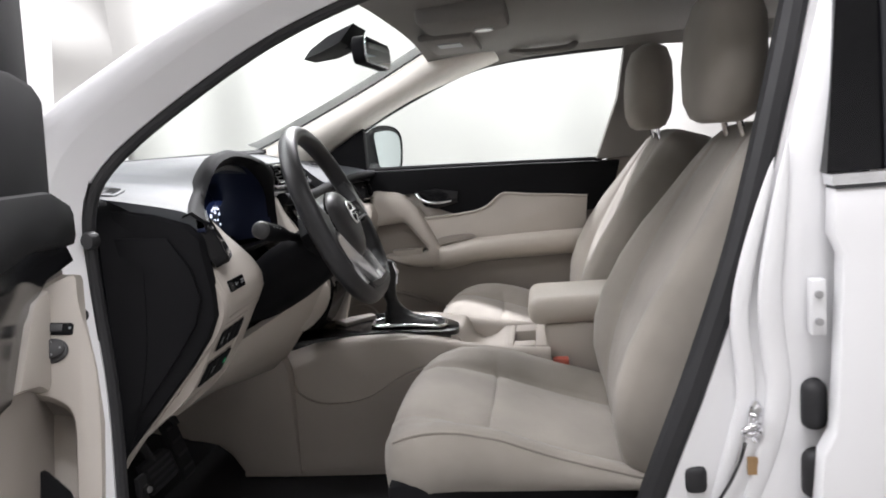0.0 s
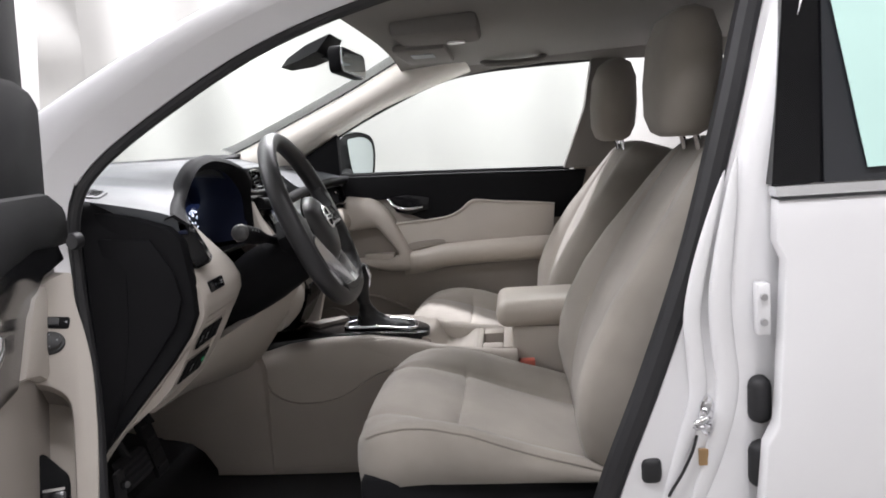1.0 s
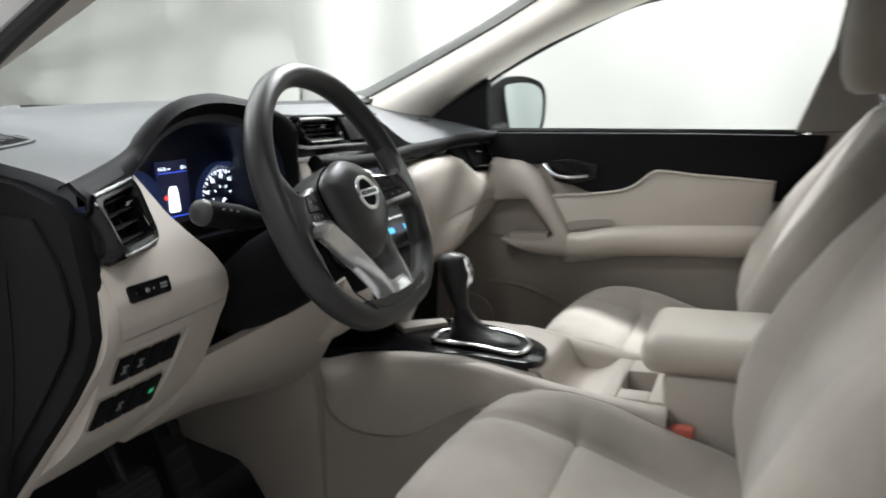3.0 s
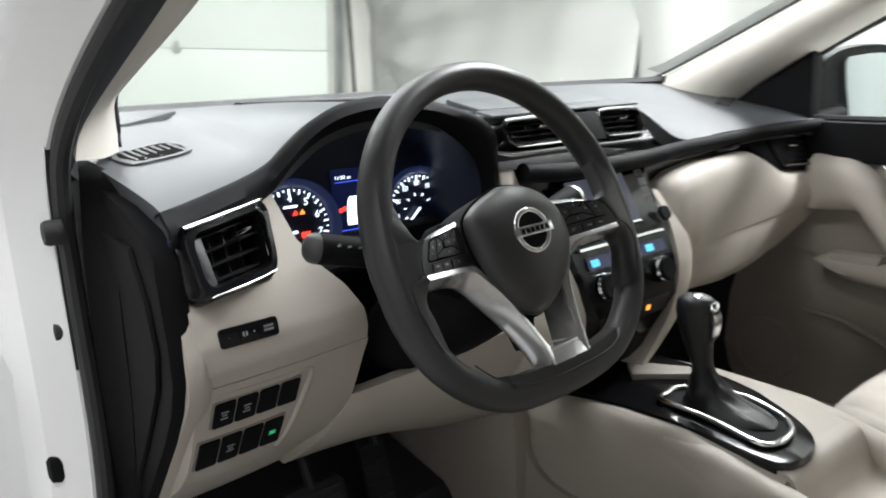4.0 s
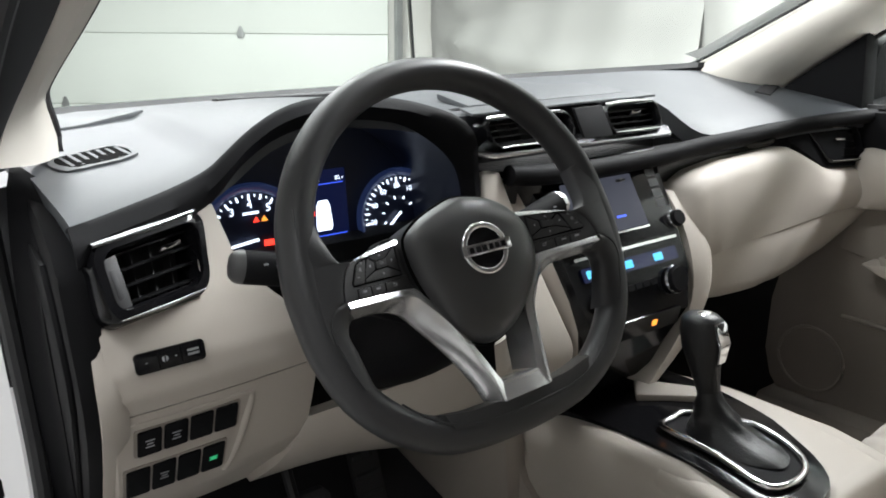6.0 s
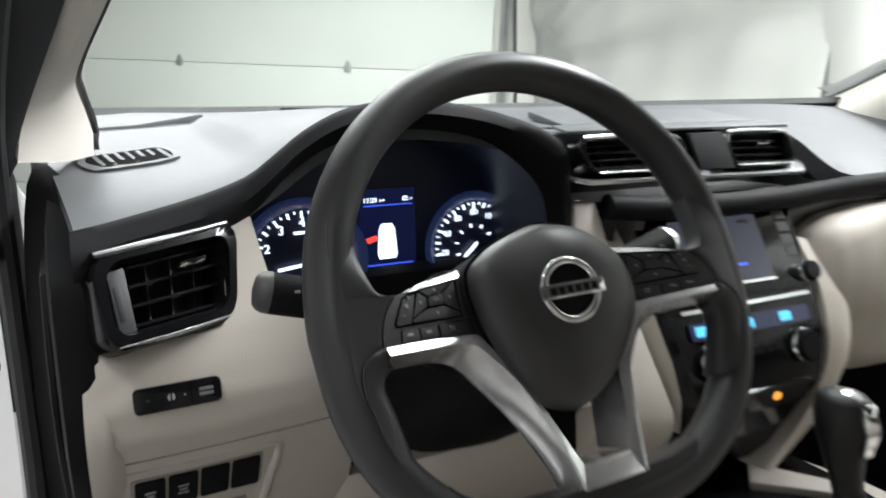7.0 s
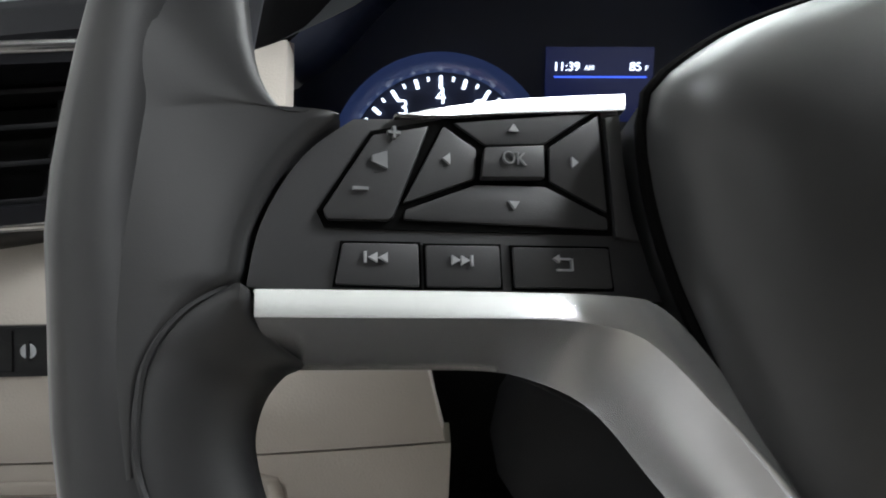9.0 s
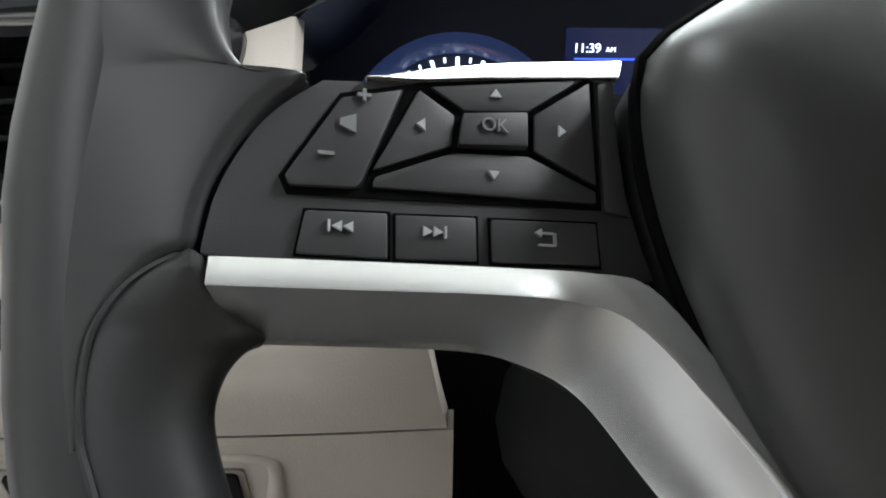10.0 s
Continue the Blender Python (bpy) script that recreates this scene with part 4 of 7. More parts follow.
part("tweeter_cover", on_pad([(-0.45, -0.665), (-0.50, -0.66), (-0.535, -0.60), (-0.543, -0.535), (-0.515, -0.523), (-0.475, -0.60)], 0.004, 0.010), SOFT, dash, "charcoal speaker cover", bevel=0.002)
part("front_vent_slot", on_pad([(-0.53, -0.42), (-0.555, -0.42), (-0.62, -0.18), (-0.58, -0.18)], 0.003, 0.006), SEAL, dash, "black windscreen vent slot")
part("demister_vent", on_pad([(-0.35, 0.60), (-0.38, 0.595), (-0.42, 0.69), (-0.395, 0.70)], 0.003, 0.01), SEAL, dash, "black demister vent grille")

# instrument cluster
cl = part("instrument_panel", slab([(-0.329, -0.548, 0.972), (-0.329, -0.195, 0.972), (-0.329, -0.19, 1.057), (-0.333, -0.255, 1.117), (-0.335, -0.375, 1.142), (-0.333, -0.475, 1.122), (-0.329, -0.548, 1.057)], (-0.03, 0, 0)), GLOWTINT, dash, "black instrument cluster with lit dials")
CX = -0.327
part("binnacle_floor", slab([(-0.215, -0.53, 0.985), (-0.215, -0.21, 0.985), (-0.34, -0.19, 0.965), (-0.34, -0.545, 0.965)], (0, 0, -0.006)), BLACK, dash)


def dial(yc, zc, r, ticks, a0, a1, nums, parent):
    ring = part("dial_ring", loft([[(CX + dx, yc + rr * math.cos(2 * math.pi * j / 48), zc + rr * math.sin(2 * math.pi * j / 48)) for j in range(48)] for dx, rr in ((0.0, r * 1.04), (0.006, r * 1.09), (0.011, r * 1.20), (0.0125, r * 1.245), (0.0, r * 1.265))], True, False), BEZEL, parent, "glossy dial ring")
    for i in range(ticks):
        a = radians(a0 + (a1 - a0) * i / (ticks - 1))
        m = Matrix.Translation((CX, yc + r * math.cos(a), zc + r * math.sin(a))) @ Matrix.Rotation(a, 4, "X")
        big = i % 2 == 0
        part("tick", box(0.0, 0.0015, -(0.0075 if i % 4 == 0 else 0.0058 if big else 0.0028), 0.0, -(0.0010 if big else 0.0006), 0.0010 if big else 0.0006, m=m), WHITEGLOW, parent)
    for a, s in nums:
        a = radians(a)
        letters("numeral", s, frame_on((CX + 0.001, yc + r * 0.77 * math.cos(a), zc + r * 0.77 * math.sin(a)), (0, 1, 0), (0, 0, 1)), 0.0130 if len(s) == 1 else 0.0092, WHITEGLOW, parent)
    return ring


dial(-0.462, 1.0132, 0.053, 33, 222, -42, [(222, "0"), (189, "1"), (156, "2"), (123, "3"), (90, "4"), (57, "5"), (24, "6"), (-9, "7"), (-42, "8")], cl)
dial(-0.2625, 1.0120, 0.0490, 33, 222, -42, [(222, "0"), (189, "20"), (156, "40"), (123, "60"), (90, "80"), (57, "100"), (24, "120"), (-9, "140")], cl)
for a in (205, 170, 135, 100, 65, 30):
    m = Matrix.Translation((CX, -0.2625 + 0.0245 * math.cos(radians(a)), 1.0120 + 0.0245 * math.sin(radians(a)))) @ Matrix.Rotation(radians(a), 4, "X")
    part("tick", box(0.0, 0.0015, -0.004, 0.0, -0.0008, 0.0008, m=m), WHITEGLOW, cl)
part("display", box(CX - 0.002, CX + 0.001, -0.4000, -0.3360, 0.9900, 1.0830), DIMBLUE, cl, "dim blue information display")
letters("clock", "11:39", frame_on((CX + 0.002, -0.3880, 1.0715), (0, 1, 0), (0, 0, 1)), 0.0072, WHITEGLOW, cl)
letters("clock_suffix", "AM", frame_on((CX + 0.002, -0.3745, 1.0708), (0, 1, 0), (0, 0, 1)), 0.004, WHITEGLOW, cl)
letters("temperature_unit", "F", frame_on((CX + 0.002, -0.3402, 1.0708), (0, 1, 0), (0, 0, 1)), 0.004, WHITEGLOW, cl)
letters("temperature", "85", frame_on((CX + 0.002, -0.3470, 1.0715), (0, 1, 0), (0, 0, 1)), 0.0072, WHITEGLOW, cl)
part("display_rule", box(CX, CX + 0.002, -0.3950, -0.3400, 1.0652, 1.0663), BLUEGLOW, cl)
part("display_rule", box(CX, CX + 0.002, -0.3950, -0.3400, 1.0005, 1.0017), BLUEGLOW, cl)
sym = frame_on((CX + 0.001, -0.3695, 1.0265), (0, 1, 0), (0, 0, 1))
part("car_symbol", plate(sym, [(-0.009, 0.012), (-0.006, 0.019), (0.006, 0.019), (0.009, 0.012), (0.011, -0.014), (0.009, -0.019), (-0.009, -0.019), (-0.011, -0.014)], 0, 0.001), WHITEGLOW, cl)
part("door_symbol", plate(sym, [(-0.024, 0.004), (-0.012, 0.007), (-0.012, 0.0015), (-0.022, -0.001)], 0, 0.001), REDGLOW, cl)
part("warning_light", box(CX, CX + 0.002, -0.4490, -0.4370, 1.0020, 1.0090), REDGLOW, cl)
for y in (-0.456, -0.446):
    part("warning_light", slab([(CX + 0.001, y - 0.0040, 1.0325), (CX + 0.001, y + 0.0040, 1.0325), (CX + 0.001, y, 1.0390)], (0.001, 0, 0)), ORANGEGLOW if y > -0.45 else REDGLOW, cl)
for k in range(7):
    part("legend_bar", box(CX, CX + 0.0015, -0.4710 + 0.0028 * k, -0.4689 + 0.0028 * k, 1.0425, 1.0452), WHITEGLOW, cl)
part("needle", box(0.0, 0.002, -0.006, 0.028, -0.0014, 0.0014, m=Matrix.Translation((CX + 0.002, -0.462, 1.0108)) @ Matrix.Rotation(radians(187), 4, "X")), WHITEGLOW, cl)
part("needle", box(0.0, 0.002, -0.004, 0.028, -0.0012, 0.0012, m=Matrix.Translation((CX + 0.002, -0.2625, 1.0120)) @ Matrix.Rotation(radians(222), 4, "X")), WHITEGLOW, cl)

# centre stack
cs_face = [(1.06, -0.262), (1.04, -0.238), (0.955, -0.192), (0.90, -0.166), (0.845, -0.152), (0.80, -0.17), (0.74, -0.20)]


def cx_at(z):
    for (z1, x1), (z0, x0) in zip(cs_face, cs_face[1:]):
        if z >= z0:
            return x0 + (x1 - x0) * (z - z0) / (z1 - z0)
    return cs_face[-1][1]


SY = 0.02
CSY = 0.003
stack = part("centre_fascia", loft([[(x, CSY - w, z), (x + 0.012, CSY - w + 0.012, z), (x + 0.012, CSY + w - 0.012, z), (x, CSY + w, z), (x - 0.08, CSY + w, z), (x - 0.08, CSY - w, z)] for (z, x), w in zip(cs_face, (0.16, 0.135, 0.128, 0.122, 0.105, 0.08, 0.07))]), GLOSS, dash, "piano black centre stack", smooth=30)
for s in (-1,):
    part("stack_trim", thicken(loft([[(cx_at(z) + 0.016, CSY + s * (0.128 + 0.02 * (z - 0.9) / 0.15), z) for z in (1.05, 1.0, 0.95, 0.9, 0.86, 0.82)], [(cx_at(z) - 0.05, CSY + s * (0.155 + 0.03 * (z - 0.9) / 0.15), z) for z in (1.05, 1.0, 0.95, 0.9, 0.86, 0.82)]], False, False), (-0.02, 0, 0)), BEIGE, dash, "beige centre stack surround", smooth=60)
def on_stack(y, z, lift=0.014):
    u = Vector((cx_at(z + 0.015) - cx_at(z - 0.015), 0, 0.03))
    return frame_on((cx_at(z) + lift, y, z), (0, 1, 0), u)
radio = part("radio_face", plate(on_stack(CSY, 0.995), rounded(0.215, 0.105, 0.006), -0.004, 0.003), GLOSS, stack, "black touchscreen radio", bevel=0.0015)
rm = on_stack(CSY - 0.012, 0.999)
part("screen", plate(rm, rounded(0.135, 0.078, 0.003), 0.0025, 0.0036), material("grey_screen", (0.02, 0.02, 0.024), 0.2, vary=0, bump=0, spec=0.2, emit=(0.11, 0.12, 0.16), power=0.45), stack, "grey lit touchscreen")
for x in (-0.038, -0.008, 0.022):
    part("screen_mark", plate(rm @ pose(x, -0.020, 0), rounded(0.019, 0.0032, 0.001), 0.0036, 0.004), BLUEGLOW, stack)
part("screen_mark", plate(rm @ pose(0.045, 0.031, 0), rounded(0.018, 0.004, 0.001), 0.0036, 0.004), GREYMARK, stack)
part("silver_rule", plate(rm @ pose(0.0, -0.0415, 0), rounded(0.135, 0.0026, 0.001), 0.0028, 0.0045), CHROME, stack)
part("silver_rule", plate(on_stack(CSY, 1.051), rounded(0.20, 0.004, 0.001), 0.0, 0.004), CHROME, stack)
part("silver_rule", plate(on_stack(CSY, 0.942), rounded(0.20, 0.004, 0.001), 0.0, 0.004), CHROME, stack)
for y, z, r in ((CSY + 0.109, 0.963, 0.0125), (CSY - 0.109, 0.963, 0.0125), (CSY + 0.070, 0.888, 0.0185), (CSY - 0.068, 0.888, 0.0185)):
    m = on_stack(y, z)
    k = part("knob", disc(m.translation, m.col[2].xyz, r, 0.014, 24, r * 0.9), BLACK, stack, "black knob with chrome ring")
    part("knob_ring", loft([[m @ Vector((rr * math.cos(a), rr * math.sin(a), h)) for a in [2 * math.pi * j / 28 for j in range(28)]] for rr, h in ((r * 1.0, 0.001), (r * 1.12, 0.004), (r * 1.04, 0.008), (r * 0.96, 0.006))], True, False), CHROME, k)
for i in range(4):
    part("radio_key", plate(on_stack(CSY + 0.096, 1.03 - i * 0.014), rounded(0.018, 0.0115, 0.001), 0.002, 0.0034), BUTTON, stack)
hm = on_stack(CSY, 0.922)
part("climate_display", plate(hm, rounded(0.185, 0.019, 0.003), 0.0005, 0.002), DIMBLUE, stack, "blue climate display")
for x, w in ((-0.077, 0.017), (-0.012, 0.026), (0.052, 0.018)):
    part("readout", plate(hm @ pose(x, 0, 0), rounded(w, 0.011, 0.002), 0.002, 0.0026), CYANGLOW, stack)
for i in range(5):
    part("climate_key", plate(on_stack(CSY - 0.030 + i * 0.015, 0.893), rounded(0.012, 0.008, 0.001), 0.0005, 0.0025), BLACK, stack)
part("warning_light", plate(on_stack(CSY + 0.022, 0.838), rounded(0.010, 0.009, 0.002), 0.0005, 0.0015), ORANGEGLOW, stack)
part("key_panel", plate(on_stack(CSY, 0.838), rounded(0.15, 0.028, 0.004), -0.002, 0.0008), GLOSS, stack)

# beige wing that runs from the passenger bolster down the stack to the console
w_l = [(-0.220, 0.140, 1.000), (-0.178, 0.126, 0.960), (-0.158, 0.126, 0.907), (-0.156, 0.128, 0.855), (-0.158, 0.110, 0.806), (-0.160, 0.080, 0.770), (-0.160, 0.038, 0.733)]
w_r = [(-0.225, 0.172, 0.990), (-0.196, 0.188, 0.945), (-0.180, 0.198, 0.905), (-0.172, 0.190, 0.845), (-0.172, 0.157, 0.794), (-0.172, 0.113, 0.758), (-0.172, 0.062, 0.727)]
wl, wr = spline(w_l, 30), spline(w_r, 30)
part("stack_wing", thicken(loft([[p + Vector((-0.030, -0.004, 0)) for p in wl], wl, [a.lerp(b, 0.35) + Vector((0.006, 0, 0)) for a, b in zip(wl, wr)], [a.lerp(b, 0.75) + Vector((0.005, 0, 0)) for a, b in zip(wl, wr)], wr, [p + Vector((-0.040, 0.006, 0)) for p in wr]], False, False), (-0.012, 0, 0)), BEIGE, dash, "light beige wing beside the centre stack", smooth=60)

# centre vents with silver tray
part("vent_tray", slab([(-0.210, -0.215, 1.090), (-0.206, -0.19, 1.084), (-0.235, -0.02, 1.079), (-0.255, 0.195, 1.072), (-0.272, 0.205, 1.085), (-0.310, 0.19, 1.085), (-0.290, -0.15, 1.090)], (0, 0, 0.006)), CHROMEGREY, dash, "dark chrome tray under the vents", bevel=0.002)
part("vent_top_trim", slab([(-0.215, -0.215, 1.137), (-0.260, -0.02, 1.135), (-0.287, 0.195, 1.133), (-0.325, 0.195, 1.139), (-0.270, -0.195, 1.142)], (0, 0, 0.004)), SOFT, dash, "dark vent top trim", bevel=0.002)
part("vent_box", loft([[(-0.272, -0.20, 1.082), (-0.305, 0.19, 1.074), (-0.308, 0.197, 1.110), (-0.320, 0.192, 1.138), (-0.290, -0.19, 1.142), (-0.272, -0.215, 1.136)], [(-0.300, -0.20, 1.088), (-0.340, 0.19, 1.076), (-0.350, 0.205, 1.110), (-0.370, 0.195, 1.140), (-0.340, -0.19, 1.145), (-0.290, -0.222, 1.138)]]), BLACK, dash, bevel=0.004)
vent("centre_vent", (-0.218, -0.205, 1.134), (-0.260, -0.02, 1.132), (-0.238, -0.02, 1.090), (-0.210, -0.19, 1.094), dash, 4)
vent("centre_vent", (-0.262, 0.045, 1.132), (-0.284, 0.19, 1.130), (-0.262, 0.185, 1.084), (-0.240, 0.045, 1.089), dash, 4)
part("hazard_panel", slab([(-0.253, -0.018, 1.132), (-0.260, 0.043, 1.132), (-0.238, 0.043, 1.090), (-0.232, -0.018, 1.091)], (0.006, 0, 0)), BLACK, dash, bevel=0.002)
part("top_lid", slab([(-0.300, -0.16, 1.146), (-0.320, 0.17, 1.144), (-0.410, 0.16, 1.160), (-0.390, -0.15, 1.162)], (0, 0, -0.01)), SOFT, dash, bevel=0.004)

# passenger side: black band, gloss trim, beige bolster with glove box, vent
brow = spline([(-0.214, -0.163, 1.060), (-0.208, -0.10, 1.054), (-0.215, 0.02, 1.050), (-0.226, 0.14, 1.050), (-0.235, 0.25, 1.054), (-0.242, 0.40, 1.056), (-0.238, 0.55, 1.061), (-0.222, 0.67, 1.062), (-0.20, 0.74, 1.062)], 60)
part("dash_brow", tube(brow, 0.016, 12, 0.85), BLACK, dash, "black soft dashboard edge", smooth=60)
g1 = [p + Vector((-0.012, 0, -0.008)) for p in brow]
g2 = [p + Vector((-0.012, 0, -0.045 + 0.02 * abs(p.y - 0.2))) for p in brow]
part("gloss_band", thicken(loft([g1, g2], False, False), (-0.01, 0, 0)), GLOSS, dash, "glossy black trim band", smooth=60)
b_sec = []
for k in range(37):
    y = 0.140 + 0.575 * k / 36
    tall = ramp(y, (0.140, 0.945), (0.148, 0.985), (0.165, 1.006), (0.20, 1.020), (0.28, 1.028), (0.465, 1.030), (0.49, 1.024), (0.575, 0.986), (0.60, 0.978), (0.72, 0.968))
    out_ = ramp(y, (0.140, -0.205), (0.150, -0.186), (0.17, -0.176), (0.22, -0.176), (0.46, -0.208), (0.60, -0.205), (0.72, -0.188))
    zs = ramp(y, (0.14, 0.893), (0.46, 0.886), (0.72, 0.899))
    zb = ramp(y, (0.14, 0.812), (0.25, 0.797), (0.33, 0.782), (0.42, 0.771), (0.49, 0.772), (0.56, 0.784), (0.64, 0.808), (0.70, 0.845), (0.72, 0.862))
    cut = 0.004 * min(1.0, max(0.0, (y - 0.2) / 0.06))
    b_sec.append([(out_ - 0.090, y, tall - 0.004), (out_ - 0.032, y, tall), (out_ - 0.012, y, tall - 0.008), (out_ - 0.002, y, tall - 0.028), (out_ + 0.002, y, (tall - 0.028) * 0.6 + zs * 0.4), (out_ - 0.001, y, (tall - 0.028) * 0.25 + zs * 0.75), (out_ - 0.007, y, zs + 0.0015), (out_ - 0.008 - cut, y, zs + 0.0002), (out_ - 0.009 - cut, y, zs - 0.0010), (out_ - 0.010 - cut * 0.4, y, zs - 0.0030), (out_ - 0.018, y, zs * 0.65 + zb * 0.35), (out_ - 0.030, y, zs * 0.3 + zb * 0.7), (out_ - 0.048, y, zs * 0.07 + zb * 0.93), (out_ - 0.070, y, zb - 0.003), (out_ - 0.16, y, zb - 0.004)])
part("passenger_bolster", thicken(loft(b_sec, False, False), (-0.03, 0, 0)), BEIGE, dash, "light beige passenger bolster and glove box", smooth=50)
vent("side_vent", (-0.256, 0.555, 1.054), (-0.224, 0.690, 1.045), (-0.205, 0.688, 0.982), (-0.222, 0.592, 0.986), dash, 4)
part("vent_surround", slab([(-0.262, 0.475, 1.058), (-0.232, 0.720, 1.052), (-0.212, 0.722, 0.968), (-0.224, 0.585, 0.978)], (-0.04, 0, 0)), BLACK, dash, "black surround of the passenger vent", bevel=0.006)
part("trim_tip", loft([[(-0.236 + 0.012 * math.sqrt(max(0.0, 1 - u * u)) * math.cos(a) - 0.004, 0.405 + 0.045 * u, 1.046 + 0.013 * math.sqrt(max(0.0, 1 - u * u)) * math.sin(a)) for a in [2 * math.pi * q / 16 for q in range(16)]] for u in (-0.995, -0.9, -0.7, -0.3, 0.3, 0.7, 0.9, 0.995)]), GLOSS, dash, "glossy black end of the trim band", smooth=60)
part("under_dash", box(-0.62, -0.30, -0.60, 0.70, 0.78, 1.0, 0.02), CARPET, dash)


# ---------- steering wheel ----------
WM = Matrix.Translation((-0.0095, -0.3538, 1.0203)) @ Matrix(((-0.0712, -0.3807, 0.922, 0), (0.9975, -0.0286, 0.0653, 0), (0.0016, 0.9243, 0.3818, 0), (0, 0, 0, 1))) @ Matrix.Scale(1.02, 4)
wheel = thing("steering_wheel", "dark multifunction steering wheel with satin silver spokes", "steering wheel", at=(-0.03, -0.357, 1.0))


def on_wheel(x, y, z=0.0):
    return WM @ Vector((x, y, z))


rim_path = [p.to_2d() for p in spline([(0.0040 + 0.1725 * math.cos(radians(a)), 0.027 + 0.1640 * math.sin(radians(a)), 0) for a in range(0, 181, 18)] + [(-0.1680, 0.0, 0), (-0.1645, -0.035, 0), (-0.150, -0.073, 0), (-0.121, -0.106, 0), (-0.082, -0.1275, 0), (-0.035, -0.1340, 0), (0.040, -0.1340, 0), (0.086, -0.1275, 0), (0.127, -0.106, 0), (0.157, -0.073, 0), (0.1715, -0.035, 0), (0.1760, 0.0, 0)], 96, True)]


def wheel_tube(path, rx, rz, seg=14, z=0.0):
    loops = []
    n = len(path)
    for i in range(n):
        p, q, o = Vector(path[i]), Vector(path[(i + 1) % n]), Vector(path[i - 1])
        t = (q - o).normalized()
        nr = Vector((t.y, -t.x))
        r1 = rx(p) if callable(rx) else rx
        loops.append([on_wheel(p.x + nr.x * r1 * math.cos(b), p.y + nr.y * r1 * math.cos(b), z + rz * math.sin(b)) for b in [2 * math.pi * j / seg for j in range(seg)]])
    return loft(loops, True, False, True)


rim = part("rim", wheel_tube(rim_path, lambda p: 0.0148 + 0.0022 * math.exp(-((p.y - 0.02) / 0.05) ** 2) + (0.003 * math.exp(-(p.x / 0.09) ** 2) if p.y < -0.05 else 0), 0.0175, 18, -0.021), WHEELSKIN, wheel, "dark grey grained rim", smooth=60)


def wplate(pts, z0, z1, dome=None):
    bm = slab([(x, y, z0) for x, y in pts], (0, 0, z1 - z0))
    if dome:
        for v in bm.verts:
            v.co.z += dome(v.co.x, v.co.y)
    bmesh.ops.transform(bm, matrix=WM, verts=bm.verts)
    return bm


# airbag cover: domed rounded shield
hub_out = [Vector((x, y, 0)) for x, y in [(-0.0682, 0.0415), (-0.0615, 0.0478), (-0.0480, 0.0560), (-0.0260, 0.0640), (-0.002, 0.0690), (0.033, 0.0620), (0.058, 0.0450), (0.0700, 0.0220), (0.0680, -0.006), (0.050, -0.033), (0.023, -0.0560), (-0.006, -0.0670), (-0.029, -0.0610), (-0.048, -0.0430), (-0.0600, -0.0150), (-0.0672, 0.0064), (-0.0702, 0.0270)]]
ho = spline(hub_out, 64, True)
loops = []
for s, h in ((0.95, -0.07), (0.985, -0.04), (1.0, -0.022), (0.993, -0.0165), (0.97, -0.0115), (0.925, -0.007), (0.85, -0.0025), (0.74, 0.0012), (0.6, 0.004), (0.42, 0.0058), (0.22, 0.0066), (0.02, 0.0068)):
    loops.append([on_wheel(p.x * s, p.y * s, h) for p in ho])
hub = part("airbag_cover", loft(loops), HUBSKIN, wheel, "dark grey airbag cover", smooth=50)

part("cover_gap", tube([on_wheel(p.x, p.y, -0.0195) for p in ho], 0.0017, 8, closed=True), GAP, hub)
# plain ring-and-bar badge
bc = (-0.0048, 0.0150)
ring = [(bc[0] + 0.0228 * math.cos(2 * math.pi * i / 48), bc[1] + 0.0208 * math.sin(2 * math.pi * i / 48)) for i in range(48)]
part("badge_ring", wheel_tube(ring, 0.0031, 0.0026, 10, 0.0080), CHROME, hub, "chrome badge ring", smooth=60)
part("badge_bar", wplate([(bc[0] - 0.0277, bc[1] + 0.0053), (bc[0] + 0.0277, bc[1] + 0.0053), (bc[0] + 0.0277, bc[1] - 0.0053), (bc[0] - 0.0277, bc[1] - 0.0053)], 0.0055, 0.0116), CHROME, hub, "plain chrome badge bar", bevel=0.0012)
part("badge_plaque", wplate([(bc[0] - 0.0225, bc[1] + 0.0036), (bc[0] + 0.0225, bc[1] + 0.0036), (bc[0] + 0.0225, bc[1] - 0.0036), (bc[0] - 0.0225, bc[1] - 0.0036)], 0.0112, 0.0119), CHROMEGREY, hub)
for k in range(6):
    x = bc[0] - 0.018 + 0.0072 * k
    part("badge_bar_mark", wplate([(x - 0.0022, bc[1] + 0.0024), (x + 0.0022, bc[1] + 0.0024), (x + 0.0022, bc[1] - 0.0024), (x - 0.0022, bc[1] - 0.0024)], 0.0117, 0.0122), BLACK, hub)
part("badge_field", wplate([(bc[0] + 0.021 * math.cos(2 * math.pi * i / 32), bc[1] + 0.019 * math.sin(2 * math.pi * i / 32)) for i in range(32)], 0.002, 0.0074), BLACK, hub)

part("carrier", wplate([(-0.11, 0.02), (-0.07, 0.05), (0.07, 0.05), (0.11, 0.02), (0.11, -0.004), (0.06, -0.03), (0.03, -0.06), (-0.03, -0.06), (-0.06, -0.03), (-0.11, -0.004)], -0.075, -0.050), BLACK, wheel, bevel=0.008)
lean = lambda x, y: -0.045 * (1 - min(1, abs(x) / 0.147))


def mirrored(pts, s):
    return [(x * s, y) for x, y in pts]


